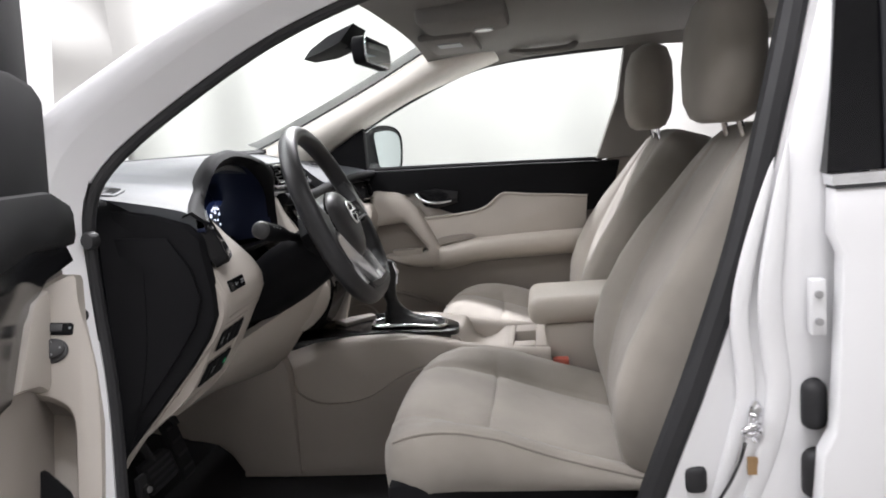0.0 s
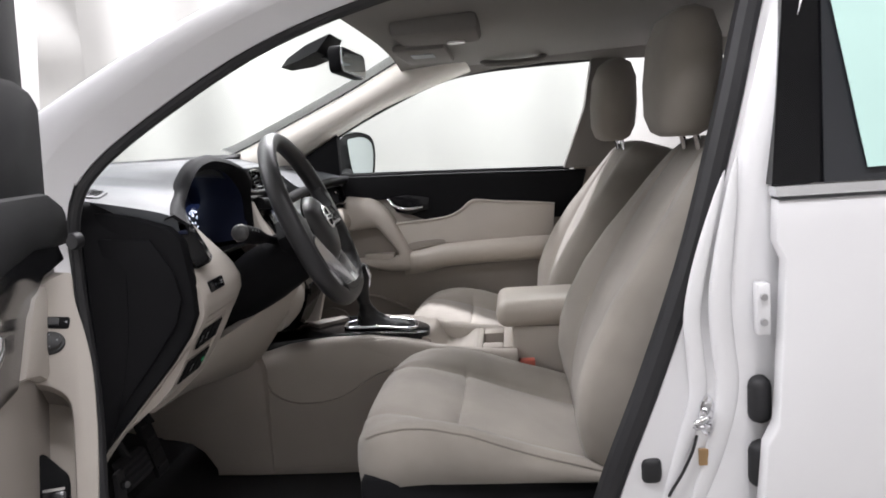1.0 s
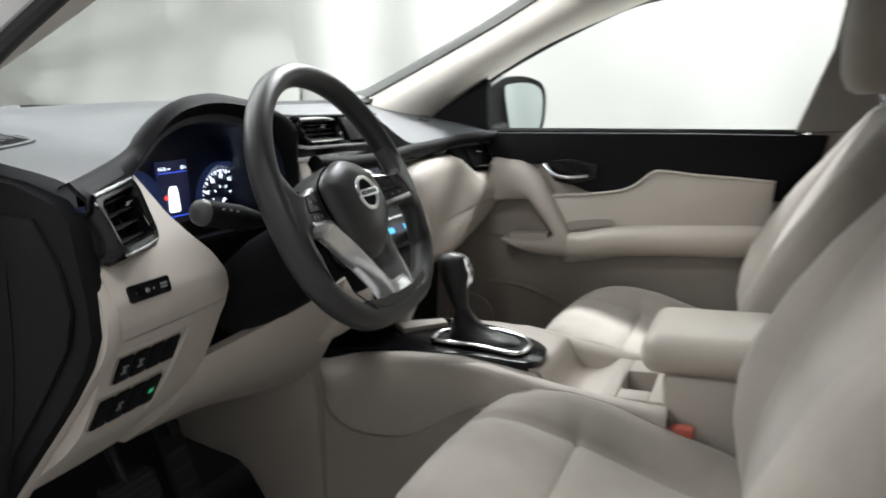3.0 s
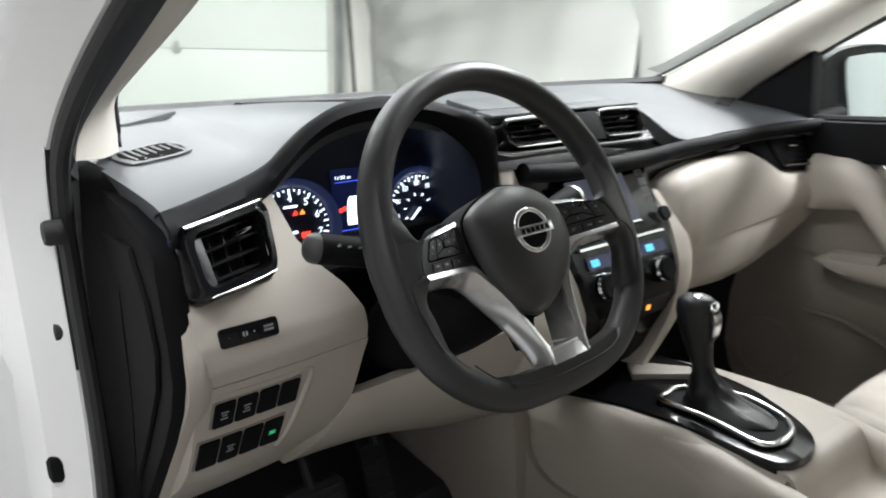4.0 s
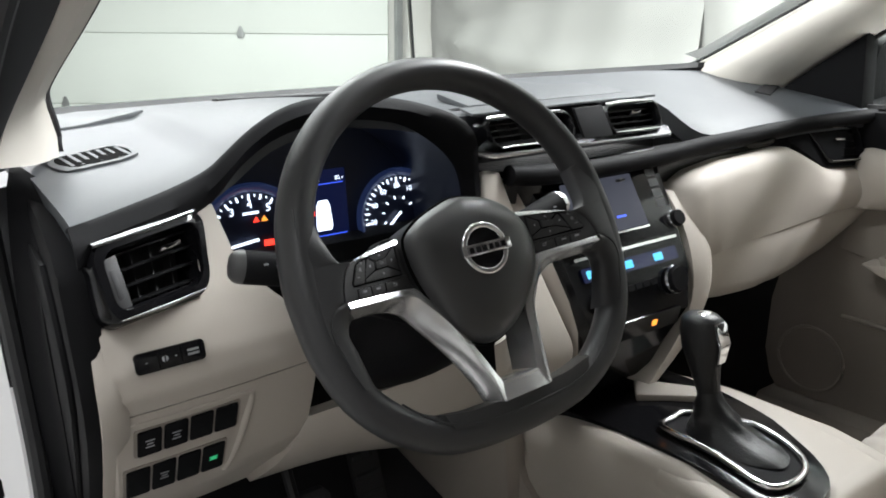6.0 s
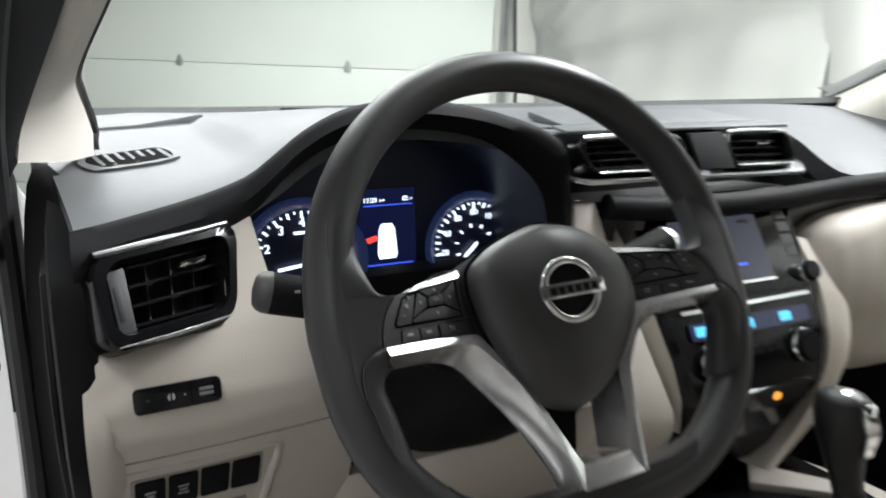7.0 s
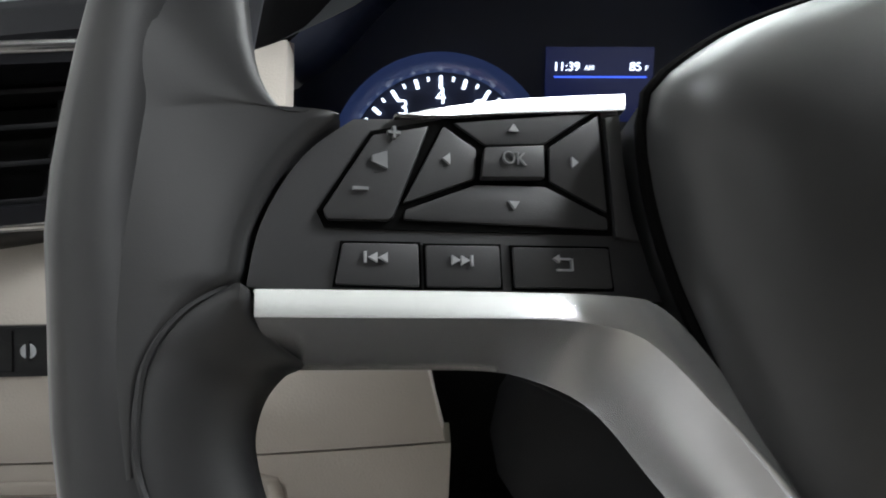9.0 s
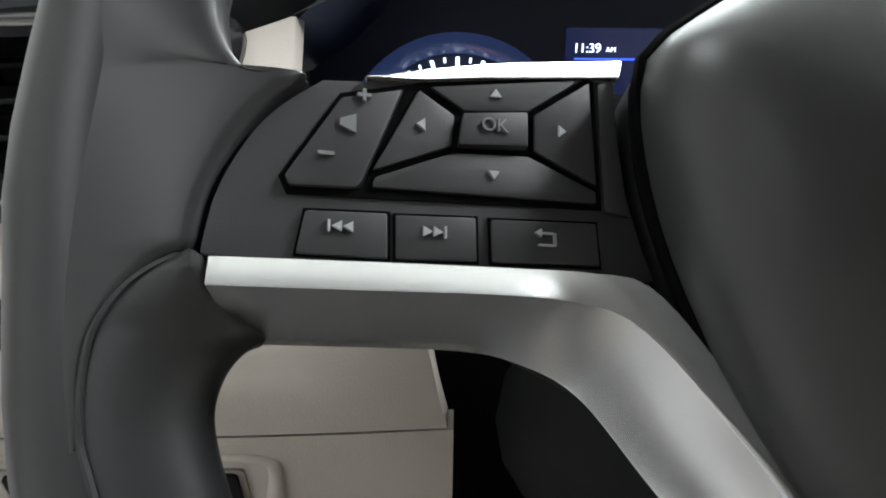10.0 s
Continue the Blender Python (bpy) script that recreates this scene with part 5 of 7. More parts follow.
for s in (-1, 1):
    pad = spline([(x, y, 0) for x, y in mirrored([(0.1290, 0.0318), (0.1362, 0.0258), (0.1412, 0.0190), (0.1452, 0.0100), (0.1470, 0.0003)], s)], 14)
    pad = [(p.x, p.y) for p in pad] + mirrored([(0.10, -0.0003), (0.0662, -0.0012), (0.0688, 0.0055), (0.0716, 0.0167), (0.0727, 0.0290), (0.0728, 0.0394), (0.0963, 0.0361), (0.1135, 0.0334), (0.1225, 0.0325)], s)
    P = part("button_pad", wplate(pad, -0.012, -0.0014, lean), BUTTON, wheel, "dark grey button pad", bevel=0.0006)
    seat_ = [(x + (0.0025 if x > 0.12 else 0), y - (0.002 if y < 0.002 else 0)) for x, y in ((0.1300, 0.0300), (0.1362, 0.0258), (0.1412, 0.0190), (0.1452, 0.0100), (0.1470, 0.0003), (0.0640, -0.0012), (0.0690, 0.0200), (0.0700, 0.0390))]
    part("pad_seat", wplate(mirrored(seat_, s), -0.020, -0.0105, lean), GAP, wheel, "black gap under the button pad")
    brow_lo = spline([(x * s, y, 0) for x, y in ((0.1215, 0.0327), (0.1180, 0.0330), (0.1110, 0.0337), (0.0960, 0.0361), (0.0722, 0.0395))], 14)
    brow_hi = spline([(x * s, y, 0) for x, y in ((0.1216, 0.0330), (0.1180, 0.0346), (0.1110, 0.0367), (0.0960, 0.0402), (0.0705, 0.0446))], 14)
    set_ = lambda c, h: [on_wheel(p.x, p.y, lean(p.x, p.y) + h) for p in c]
    part("pad_brow", thicken(loft([set_(brow_lo, -0.004), set_(brow_lo, 0.0006), [(a + c) / 2 for a, c in zip(set_(brow_lo, 0.0004), set_(brow_hi, -0.0016))], set_(brow_hi, -0.0024), set_(brow_hi, -0.0040), set_(brow_hi, -0.010)], False, False), WM.to_3x3() @ Vector((0, 0, -0.002))), SATIN, wheel, "satin silver pad edge", smooth=40)
    def gap(pts, by=0.0005):
        out = []
        area_ = sum(a[0] * c[1] - c[0] * a[1] for a, c in zip(pts, pts[1:] + pts[:1]))
        for i, p in enumerate(pts):
            a, c = Vector(pts[i - 1]), Vector(pts[(i + 1) % len(pts)])
            d1, d2 = (Vector(p) - a).normalized(), (c - Vector(p)).normalized()
            n_ = Vector((d1.y + d2.y, -d1.x - d2.x)).normalized() * (1 if area_ > 0 else -1)
            out.append((p[0] + n_.x * by * 1.25, p[1] + n_.y * by * 1.25))
        part("key_gap", wplate(mirrored(out, s), -0.005, -0.0009, lean), GAP, P)

    def key(name, pts, top=0.0):
        gap(pts)
        return key_cap(name, pts, top)
    key_cap = lambda name, pts, top=0.0: part(name, wplate(mirrored(pts, s), -0.006, top, lean), BUTTON, P, bevel=0.0006)
    gap([(0.1256, 0.0290), (0.1110, 0.0330), (0.0780, 0.0390), (0.0776, 0.0128), (0.1232, 0.0118), (0.1340, 0.0115), (0.1350, 0.0138)])
    key("rocker", [(0.1256, 0.0284), (0.1150, 0.0313), (0.1222, 0.0133), (0.1232, 0.0126), (0.1338, 0.0122), (0.1345, 0.0139)], 0.0004)
    key("direction_key", [(0.1122, 0.0318), (0.1058, 0.0277), (0.1064, 0.0218), (0.1205, 0.0159)])
    key("direction_key", [(0.1103, 0.0326), (0.0800, 0.0382), (0.0916, 0.0301), (0.1040, 0.0287)])
    key("direction_key", [(0.0786, 0.0379), (0.0782, 0.0168), (0.0908, 0.0225), (0.0905, 0.0296)])
    key("direction_key", [(0.1200, 0.0149), (0.1061, 0.0207), (0.0919, 0.0214), (0.0784, 0.0157), (0.0784, 0.0133), (0.1205, 0.0130)])
    key_cap("end_strip", [(0.0771, 0.0375), (0.0734, 0.0384), (0.0734, 0.0290), (0.0724, 0.0170), (0.0713, 0.0112), (0.0769, 0.0118)], 0.0003)
    key("centre_key", [(0.1044, 0.0278), (0.0919, 0.0295), (0.0921, 0.0227), (0.1054, 0.0217)], 0.0016)
    key("lower_key", [(0.1312, 0.0083), (0.1178, 0.0087), (0.1178, 0.0008), (0.1326, 0.0010)])
    key("lower_key", [(0.1165, 0.0085), (0.1022, 0.0090), (0.1022, 0.0011), (0.1165, 0.0008)])
    key("lower_key", [(0.0995, 0.0089), (0.0787, 0.0095), (0.0783, 0.0013), (0.0995, 0.0010)])
    wp = lambda x, y, h=0.0002: WM @ Matrix.Translation((x * s, y, lean(x, y) + h)) @ Matrix.Rotation(-s * 0.30, 4, "Y")
    tri_ = lambda r: [(r * math.cos(radians(a)), 0.8 * r * math.sin(radians(a))) for a in (90, 210, 330)]
    for x, y, a in ((0.098, 0.0325, 0), (0.0988, 0.0172, 180), (0.1118, 0.0251, -90 * s), (0.0852, 0.0268, 90 * s)):
        part("arrow", plate(wp(x, y) @ pose(0, 0, 0, 0, 0, a), tri_(0.0013), -0.0006, 0.0004), MARK, P)
    bar = lambda w, h: [(-w, h), (w, h), (w, -h), (-w, -h)]
    part("plus_mark", plate(wp(0.1219, 0.029), bar(0.0012, 0.0003), 0, 0.0009), GREYMARK, P)
    part("plus_mark", plate(wp(0.1219, 0.029), bar(0.0003, 0.0011), 0, 0.0010), GREYMARK, P)
    part("minus_mark", plate(wp(0.1281, 0.018), bar(0.0014, 0.0003), 0, 0.0009), GREYMARK, P)
    part("voice_mark", plate(wp(0.1246, 0.0237), [(-0.0014, 0.0006), (0.0014, 0.0017), (0.0014, -0.0017), (-0.0014, -0.0006)], 0, 0.0008), GREYMARK, P)
    for x, d in ((0.1252, 1), (0.1101, -1)):
        for k in (-1, 1):
            part("skip_mark", plate(wp(x + 0.0009 * k, 0.0058), [(-0.0009 * d, 0), (0.0008 * d, 0.0009), (0.0008 * d, -0.0009)], -0.0004, 0.0005), MARK, P)
        part("skip_mark", plate(wp(x + 0.0022 * d * -s, 0.0058), bar(0.0002, 0.0010), -0.0004, 0.0005), MARK, P)
    part("return_mark", plate(wp(0.0891, 0.0068), bar(0.0014, 0.0002), -0.0004, 0.0005), MARK, P)
    part("return_mark", plate(wp(0.0891, 0.0046), bar(0.0016, 0.0002), -0.0004, 0.0005), MARK, P)
    part("return_mark", plate(wp(0.0874, 0.0057), bar(0.0002, 0.0012), -0.0004, 0.0005), MARK, P)
    part("return_mark", plate(wp(0.0905, 0.0068), [(-0.0009, 0.0), (0.0004, 0.0008), (0.0004, -0.0008)], -0.0004, 0.0006), MARK, P)
    if s < 0:
        letters("ok_mark", "OK", wp(0.0985, 0.0258, 0.0020), 0.0036, GREYMARK, P)
    # silver spoke: bright front lip under the pad that bends down along the airbag cover to the foot
    lip = lambda x: -0.036 * (1 - min(1, abs(x) / 0.147))
    K = [(0.1450, 0.0, lip(0.145) - 0.001), (0.12, 0.0, lip(0.12) - 0.001), (0.095, -0.0002, lip(0.095) - 0.001), (0.080, -0.0006, -0.0175), (0.0690, -0.0035, -0.0180), (0.0560, -0.0200, -0.0175), (0.0410, -0.0430, -0.0158), (0.0300, -0.0744, -0.0078), (0.0235, -0.0930, -0.0042), (0.0200, -0.1005, -0.0030)]
    M_ = [(0.1445, -0.0050, lip(0.145) + 0.0022), (0.12, -0.0052, lip(0.12) + 0.0022), (0.097, -0.0054, lip(0.097) + 0.0020), (0.084, -0.0064, -0.0142), (0.0740, -0.0100, -0.0144), (0.0620, -0.0230, -0.0142), (0.0480, -0.0430, -0.0125), (0.0385, -0.0700, -0.0070), (0.0308, -0.0970, -0.0008), (0.0270, -0.1165, 0.0018)]
    O_ = [(0.1435, -0.0125, lip(0.145) - 0.020), (0.12, -0.0130, lip(0.12) - 0.020), (0.103, -0.0136, lip(0.10) - 0.021), (0.093, -0.0160, -0.0300), (0.0810, -0.0225, -0.0300), (0.0690, -0.0380, -0.0290), (0.0545, -0.0580, -0.0270), (0.0430, -0.0800, -0.0230), (0.0345, -0.1010, -0.0190), (0.0300, -0.1160, -0.0170)]
    I_ = [(0.1450, 0.0, -0.022), (0.12, 0.0, -0.03), (0.095, 0.0, -0.038), (0.078, 0.0, -0.042), (0.0660, -0.002, -0.044), (0.0520, -0.0180, -0.044), (0.0365, -0.0400, -0.044), (0.0275, -0.0710, -0.040), (0.0220, -0.0900, -0.036), (0.0190, -0.0990, -0.034)]
    cu_ = [spline([((0.0005 + x) * s, y, z) for x, y, z in c], 52) for c in (I_, K, M_, O_)]
    blend = lambda f, up: [a.lerp(c, f) + Vector((0, 0, up * (0.15 + 0.85 * min(1, max(0, (i - 22) / 10))))) for i, (a, c) in enumerate(zip(cu_[2], cu_[3]))]
    rows_ = [cu_[0], [a.lerp(c, 0.93) for a, c in zip(cu_[0], cu_[1])], cu_[1], [a.lerp(c, 0.12) for a, c in zip(cu_[1], cu_[2])], [a.lerp(c, 0.9) + Vector((0, 0, 0.0002)) for a, c in zip(cu_[1], cu_[2])], cu_[2], blend(0.10, 0.0006), blend(0.30, 0.0022), blend(0.55, 0.0030), blend(0.80, 0.0022), cu_[3], [p + Vector((-0.0015 * s, 0.001, -0.008)) for p in cu_[3]]]
    part("spoke", thicken(loft([[WM @ p for p in c] for c in rows_], False, False), WM.to_3x3() @ Vector((0, 0, -0.0025))), SATIN, wheel, "satin silver spoke", smooth=32)
    # thin bead added on the ridge to draw its bright reflection line
    part("highlight_bead", tube([WM @ (p + Vector((0, 0, 0.0002))) for p in cu_[2][24:]], lambda t: 0.0004 + 0.0008 * min(1, t * 4), 8), SATIN, wheel, smooth=60)
    gx = lambda x: x if s < 0 else 0.148 + (x - 0.148) * 1.4
    # upper web: smooth skin between the rim and the button pad
    inner = spline([(x * s, y, z) for x, y, z in ((0.1500, 0.075, -0.012), (0.1490, 0.058, -0.008), (0.1468, 0.0435, -0.004), (0.1440, 0.0355, -0.0026), (0.1400, 0.0312, -0.0022), (0.1345, 0.0304, -0.0022), (0.1308, 0.0318, -0.0024), (0.1374, 0.0258, -0.0020), (0.1423, 0.0190, -0.0016), (0.1463, 0.0100, -0.0012), (0.1480, 0.0014, -0.0010), (gx(0.1512), 0.0004, -0.0016), (gx(0.1570), -0.0036, -0.0024), (gx(0.1622), -0.0098, -0.0030), (gx(0.1642), -0.0170, -0.0034), (gx(0.1640), -0.0290, -0.0040))], 60)
    ro = 0.1700 if s < 0 else 0.1775
    outer = spline([((ro - 0.003) * s, 0.082, -0.0052), (ro * s, 0.062, -0.0047), (ro * s, 0.040, -0.0045), (ro * s, 0.018, -0.0045), (ro * s, -0.005, -0.0045), ((ro - 0.004) * s, -0.030, -0.0047)], 60)
    cross = lambda f, up: [a.lerp(c, f) + Vector((0, 0, up)) for a, c in zip(inner, outer)]
    low = [p + Vector((0.001 * s, -0.0005, -0.014)) for p in inner]
    part("grip_web", thicken(loft([[WM @ p for p in c] for c in (low, cross(0.0, -0.0012), cross(0.03, -0.0002), cross(0.12, 0.0004), cross(0.3, 0.0007), cross(0.6, 0.0007), cross(0.85, 0.0004), outer)], False, False), WM.to_3x3() @ Vector((0, 0, -0.003))), WHEELSKIN, wheel, "smooth dark rim web", smooth=60)
    # lower web: hole edge below the spoke, with the groove that parts it from the upper web
    inner = spline([(x * s, y, z) for x, y, z in ((0.1463, 0.0000, -0.0012), (0.1452, -0.0040, -0.004), (0.1424, -0.0086, -0.008), (0.1385, -0.0121, -0.0118), (0.1418, -0.0138, -0.0118), (0.1447, -0.0170, -0.0116), (0.1464, -0.0210, -0.0115), (0.1470, -0.0256, -0.0115), (0.1458, -0.0320, -0.0115), (0.1436, -0.0390, -0.012), (0.1402, -0.0520, -0.014), (0.1345, -0.0700, -0.018))], 60)
    outer = spline([(gx(x) * s, y, -0.0026) for x, y in ((0.1490, 0.0012), (0.1566, -0.0030), (0.1616, -0.0092), (0.1636, -0.0165), (0.1634, -0.0270), (0.1600, -0.0380), (0.1570, -0.0520), (0.1510, -0.0680))], 60)
    low = [p + Vector((0.002 * s, 0, -0.010)) for p in inner]
    part("lower_grip", thicken(loft([[WM @ p for p in c] for c in (low, inner, cross(0.12, 0.0028), cross(0.3, 0.0042), cross(0.6, 0.0034), cross(0.88, 0.0012), outer)], False, False), WM.to_3x3() @ Vector((0, 0, -0.003))), WHEELSKIN, wheel, "dark lower grip", smooth=60)
    part("grip_groove", tube([WM @ (p + Vector((0, 0, 0.0002))) for p in outer], 0.0007, 6), SEAL, wheel)
part("hub_back", slab([WM @ Vector((x, y, -0.050)) for x, y in ((-0.050, -0.015), (0.050, -0.015), (0.036, -0.050), (0.019, -0.075), (0.012, -0.100), (-0.005, -0.100), (-0.010, -0.075), (-0.034, -0.050))], WM.to_3x3() @ Vector((0, 0, -0.02))), BLACK, wheel, "black rear hub cover", bevel=0.004)
foot = [[(-0.0205, -0.1005, -0.0030), (0.0205, -0.1005, -0.0030), (0.0265, -0.1170, 0.0020), (-0.0265, -0.1170, 0.0020)]]
part("spoke_foot", join(slab([WM @ Vector(p) for p in foot[0]], WM.to_3x3() @ Vector((0, -0.001, -0.03))), thicken(loft([[WM @ Vector((x, -0.1005, -0.0016)) for x in (-0.0200, 0.0, 0.0200)], [WM @ Vector((x, -0.1003, -0.030)) for x in (-0.0190, 0.0, 0.0190)]], False, False), WM.to_3x3() @ Vector((0, -0.003, 0)))), SATIN, wheel, "satin silver spoke foot", bevel=0.0006)
part("bottom_groove", tube([WM @ Vector((p[0], p[1], 0.0)) for p in spline([(-0.125, -0.088, 0), (-0.105, -0.106, 0), (-0.075, -0.1215, 0), (-0.035, -0.1275, 0), (0.035, -0.1275, 0), (0.075, -0.1215, 0), (0.105, -0.106, 0), (0.125, -0.088, 0)], 50)], 0.0009, 6), SEAL, wheel)
part("foot_pad", loft([[WM @ Vector((x * f, y * f2, z)) for x, y in ((-0.090, -0.108), (-0.060, -0.1135), (-0.030, -0.1150), (0.030, -0.1150), (0.060, -0.1135), (0.090, -0.108), (0.084, -0.122), (0.05, -0.130), (-0.05, -0.130), (-0.084, -0.122))] for f, f2, z in ((1.0, 1.0, -0.025), (1.0, 1.0, -0.0075), (0.97, 1.006, -0.0035))]), WHEELSKIN, wheel, smooth=50)

column = thing("steering_column", "dark steering column shroud with stalks", "steering column", at=(-0.16, -0.37, 0.97))
sec = []
for t, w, h in ((0.0, 0.062, 0.056), (0.4, 0.074, 0.066), (0.8, 0.078, 0.066), (1.0, 0.066, 0.058)):
    c = WM @ Vector((0, -0.02 - 0.02 * t, -0.04 - 0.20 * t))
    sec.append([c + Vector((0, w * math.cos(a), h * math.sin(a))) for a in [2 * math.pi * j / 20 for j in range(20)]])
part("shroud", loft(sec), BLACK, column, "black plastic shroud", smooth=50)
for s in (-1, 1):
    base = Vector((-0.10, -0.36 + s * 0.05, 1.002))
    tip = Vector((-0.116, -0.36 + s * 0.186, 1.036))
    st = part("stalk", tube(spline([base, base.lerp(tip, 0.4), base.lerp(tip, 0.72), tip], 14), lambda t: 0.008 + 0.0075 * min(1, max(0, t - 0.3) / 0.3), 18), BLACK, column, "black control stalk", smooth=50)
    ax = (tip - base).normalized()
    part("stalk_cap", tube([tip + ax * h for h in (0.0, 0.004, 0.008, 0.011, 0.0125)], lambda t: 0.0156 * math.sqrt(max(0.02, 1 - t ** 2.2)), 18), STALKGREY if s < 0 else SATIN, st)
    for k in range(3):
        q = base.lerp(tip, 0.72 + 0.08 * k)
        part("symbol", box(q.x + 0.013, q.x + 0.0145, q.y - 0.002, q.y + 0.002, q.z + 0.003, q.z + 0.007), MARK, st)


# ---------- seats ----------
def both_sides(half, z_bottom):
    """A closed left-right loop of (offset, height) from the half profile, centre first."""
    return [(-w, z) for w, z in reversed(half[1:])] + half + [(w, z_bottom) for w in (half[-1][0] * 0.6, 0.0, -half[-1][0] * 0.6)]


def seat(name, yc, label, group, dx=0.0, dz=0.0):
    s = thing(name, label, "car seat", group=group, at=(0.35 + dx, yc, 0.40))
    # cushion: x, bolster crest, centre panel, half width, skirt bottom
    rows = [(0.020, 0.612, 0.612, 0.130, 0.590), (0.024, 0.636, 0.638, 0.170, 0.576), (0.036, 0.655, 0.660, 0.206, 0.572), (0.058, 0.671, 0.675, 0.231, 0.574), (0.09, 0.686, 0.681, 0.246, 0.578), (0.14, 0.696, 0.674, 0.256, 0.588), (0.19, 0.696, 0.660, 0.260, 0.592), (0.216, 0.692, 0.651, 0.262, 0.592), (0.2225, 0.691, 0.642, 0.262, 0.592), (0.229, 0.689, 0.647, 0.262, 0.592), (0.26, 0.683, 0.639, 0.263, 0.592), (0.31, 0.665, 0.620, 0.264, 0.592), (0.36, 0.648, 0.603, 0.264, 0.592), (0.42, 0.630, 0.585, 0.262, 0.590), (0.48, 0.612, 0.569, 0.258, 0.586), (0.54, 0.597, 0.560, 0.250, 0.580), (0.57, 0.595, 0.562, 0.24, 0.580)]
    rows = [(x + 0.024 * max(0.0, 1 - (x - 0.02) / 0.19), zc, zm, w, zb) for x, zc, zm, w, zb in rows]
    loops = []
    for x, zc, zm, w, zb in rows:
        d = zc - zm
        bow = 0.010 if 0.2 < x < 0.24 else 0.0
        g = 0.004 if x > 0.05 else 0.0
        half = [(0.0, zm + 0.007), (0.40 * w, zm + 0.005), (0.545 * w, zm + 0.001 + 0.06 * d), (0.585 * w, zm - g + 0.10 * d), (0.615 * w, zm + 0.003 + 0.18 * d), (0.70 * w, zm + 0.58 * d), (0.79 * w, zm + 0.88 * d), (0.875 * w, zc), (0.925 * w, zc - 0.004), (0.945 * w, zc - 0.009), (0.975 * w, zc - 0.018 * (1 if zc - zb > 0.05 else 0.5)), (w, zc - 0.5 * (zc - zb)), (0.985 * w, zb + 0.004), (0.95 * w, zb)]
        loops.append([(x + dx + bow * (1 - (o / w) ** 2), yc + o, z + dz) for o, z in both_sides(half, min(zb, zm) - 0.03)])
    cu = part("cushion", loft(loops), CLOTH, s, "light grey fabric cushion", smooth=80)
    for sd in (-1, 1):
        part("piping", tube(spline([(x + dx, yc + sd * 0.935 * w, zc - 0.0062 + dz) for x, zc, zm, w, zb in rows[3:16]], 60), 0.0028, 8), CLOTH, cu, smooth=60)
        part("seat_base", box(0.065 + dx, 0.47 + dx, yc + sd * 0.225 - 0.024, yc + sd * 0.225 + 0.024, 0.42, 0.604 + dz, 0.012, 2), BLACK, s, "black seat base trim")
        part("runner", box(0.05 + dx, 0.60 + dx, yc + sd * 0.175 - 0.025, yc + sd * 0.175 + 0.025, 0.40, 0.425, 0.004), BLACK, s)
    part("seat_pan", box(0.06 + dx, 0.57 + dx, yc - 0.21, yc + 0.21, 0.42, 0.535 + dz, 0.02, 2), BLACK, s, "black seat pan")
    # backrest: height along it, half width, bolster crest and centre panel, taken forward
    brow = [(-0.02, 0.215, 0.04, 0.05), (0.03, 0.245, 0.078, 0.066), (0.08, 0.258, 0.104, 0.076), (0.14, 0.263, 0.118, 0.082), (0.20, 0.264, 0.120, 0.083), (0.28, 0.262, 0.112, 0.080), (0.36, 0.248, 0.096, 0.073), (0.43, 0.222, 0.078, 0.066), (0.50, 0.192, 0.063, 0.058), (0.55, 0.170, 0.050, 0.050), (0.58, 0.150, 0.036, 0.038), (0.592, 0.12, 0.018, 0.020)]
    loops = []
    for h, w, crest, d0 in brow:
        cx_, cz = 0.515 + 0.33 * h + 0.12 * h * h, 0.585 + 0.93 * h
        d = crest - d0
        g = 0.005 if 0.0 < h < 0.56 else 0.0
        half = [(0.0, d0), (0.35 * w, d0), (0.53 * w, d0 + 0.04 * d), (0.565 * w, d0 - g + 0.08 * d), (0.60 * w, d0 + 0.002 + 0.16 * d), (0.68 * w, d0 + 0.55 * d), (0.78 * w, d0 + 0.90 * d), (0.87 * w, d0 + d), (0.94 * w, crest - 0.006), (0.98 * w, crest - 0.022), (w, crest * 0.45), (0.985 * w, -0.02), (0.93 * w, -0.05)]
        loops.append([(cx_ - p + dx, yc + o, cz + p * 0.33 + dz) for o, p in both_sides(half, -0.07)])
    bk = part("backrest", loft(loops), CLOTH, s, "light grey fabric backrest", smooth=80)
    # headrest on two posts
    hr = []
    for h, w, th in ((0.0, 0.085, 0.026), (0.010, 0.113, 0.043), (0.04, 0.130, 0.056), (0.10, 0.137, 0.06), (0.17, 0.128, 0.056), (0.210, 0.108, 0.042), (0.224, 0.07, 0.02)):
        loop = []
        for j in range(24):
            a = 2 * math.pi * j / 24
            c_, s_ = math.cos(a), math.sin(a)
            loop.append((0.668 + 0.06 * h + dx + math.copysign(abs(s_) ** 0.8, s_) * th, yc + math.copysign(abs(c_) ** 0.65, c_) * w, 1.146 + h + dz))
        hr.append(loop)
    hd = part("headrest", loft(hr), CLOTH, s, "light grey fabric headrest", smooth=70)
    for sd in (-1, 1):
        part("post", tube([(0.700 + dx, yc + sd * 0.055, 1.09 + dz), (0.680 + dx, yc + sd * 0.055, 1.18 + dz)], 0.006, 8), CHROME, hd)
    return s


seat("front_seat", -0.355, "light grey fabric driver's seat with headrest", "front seats")
seat("front_seat", 0.395, "light grey fabric passenger seat with headrest", "front seats", -0.022, -0.012)

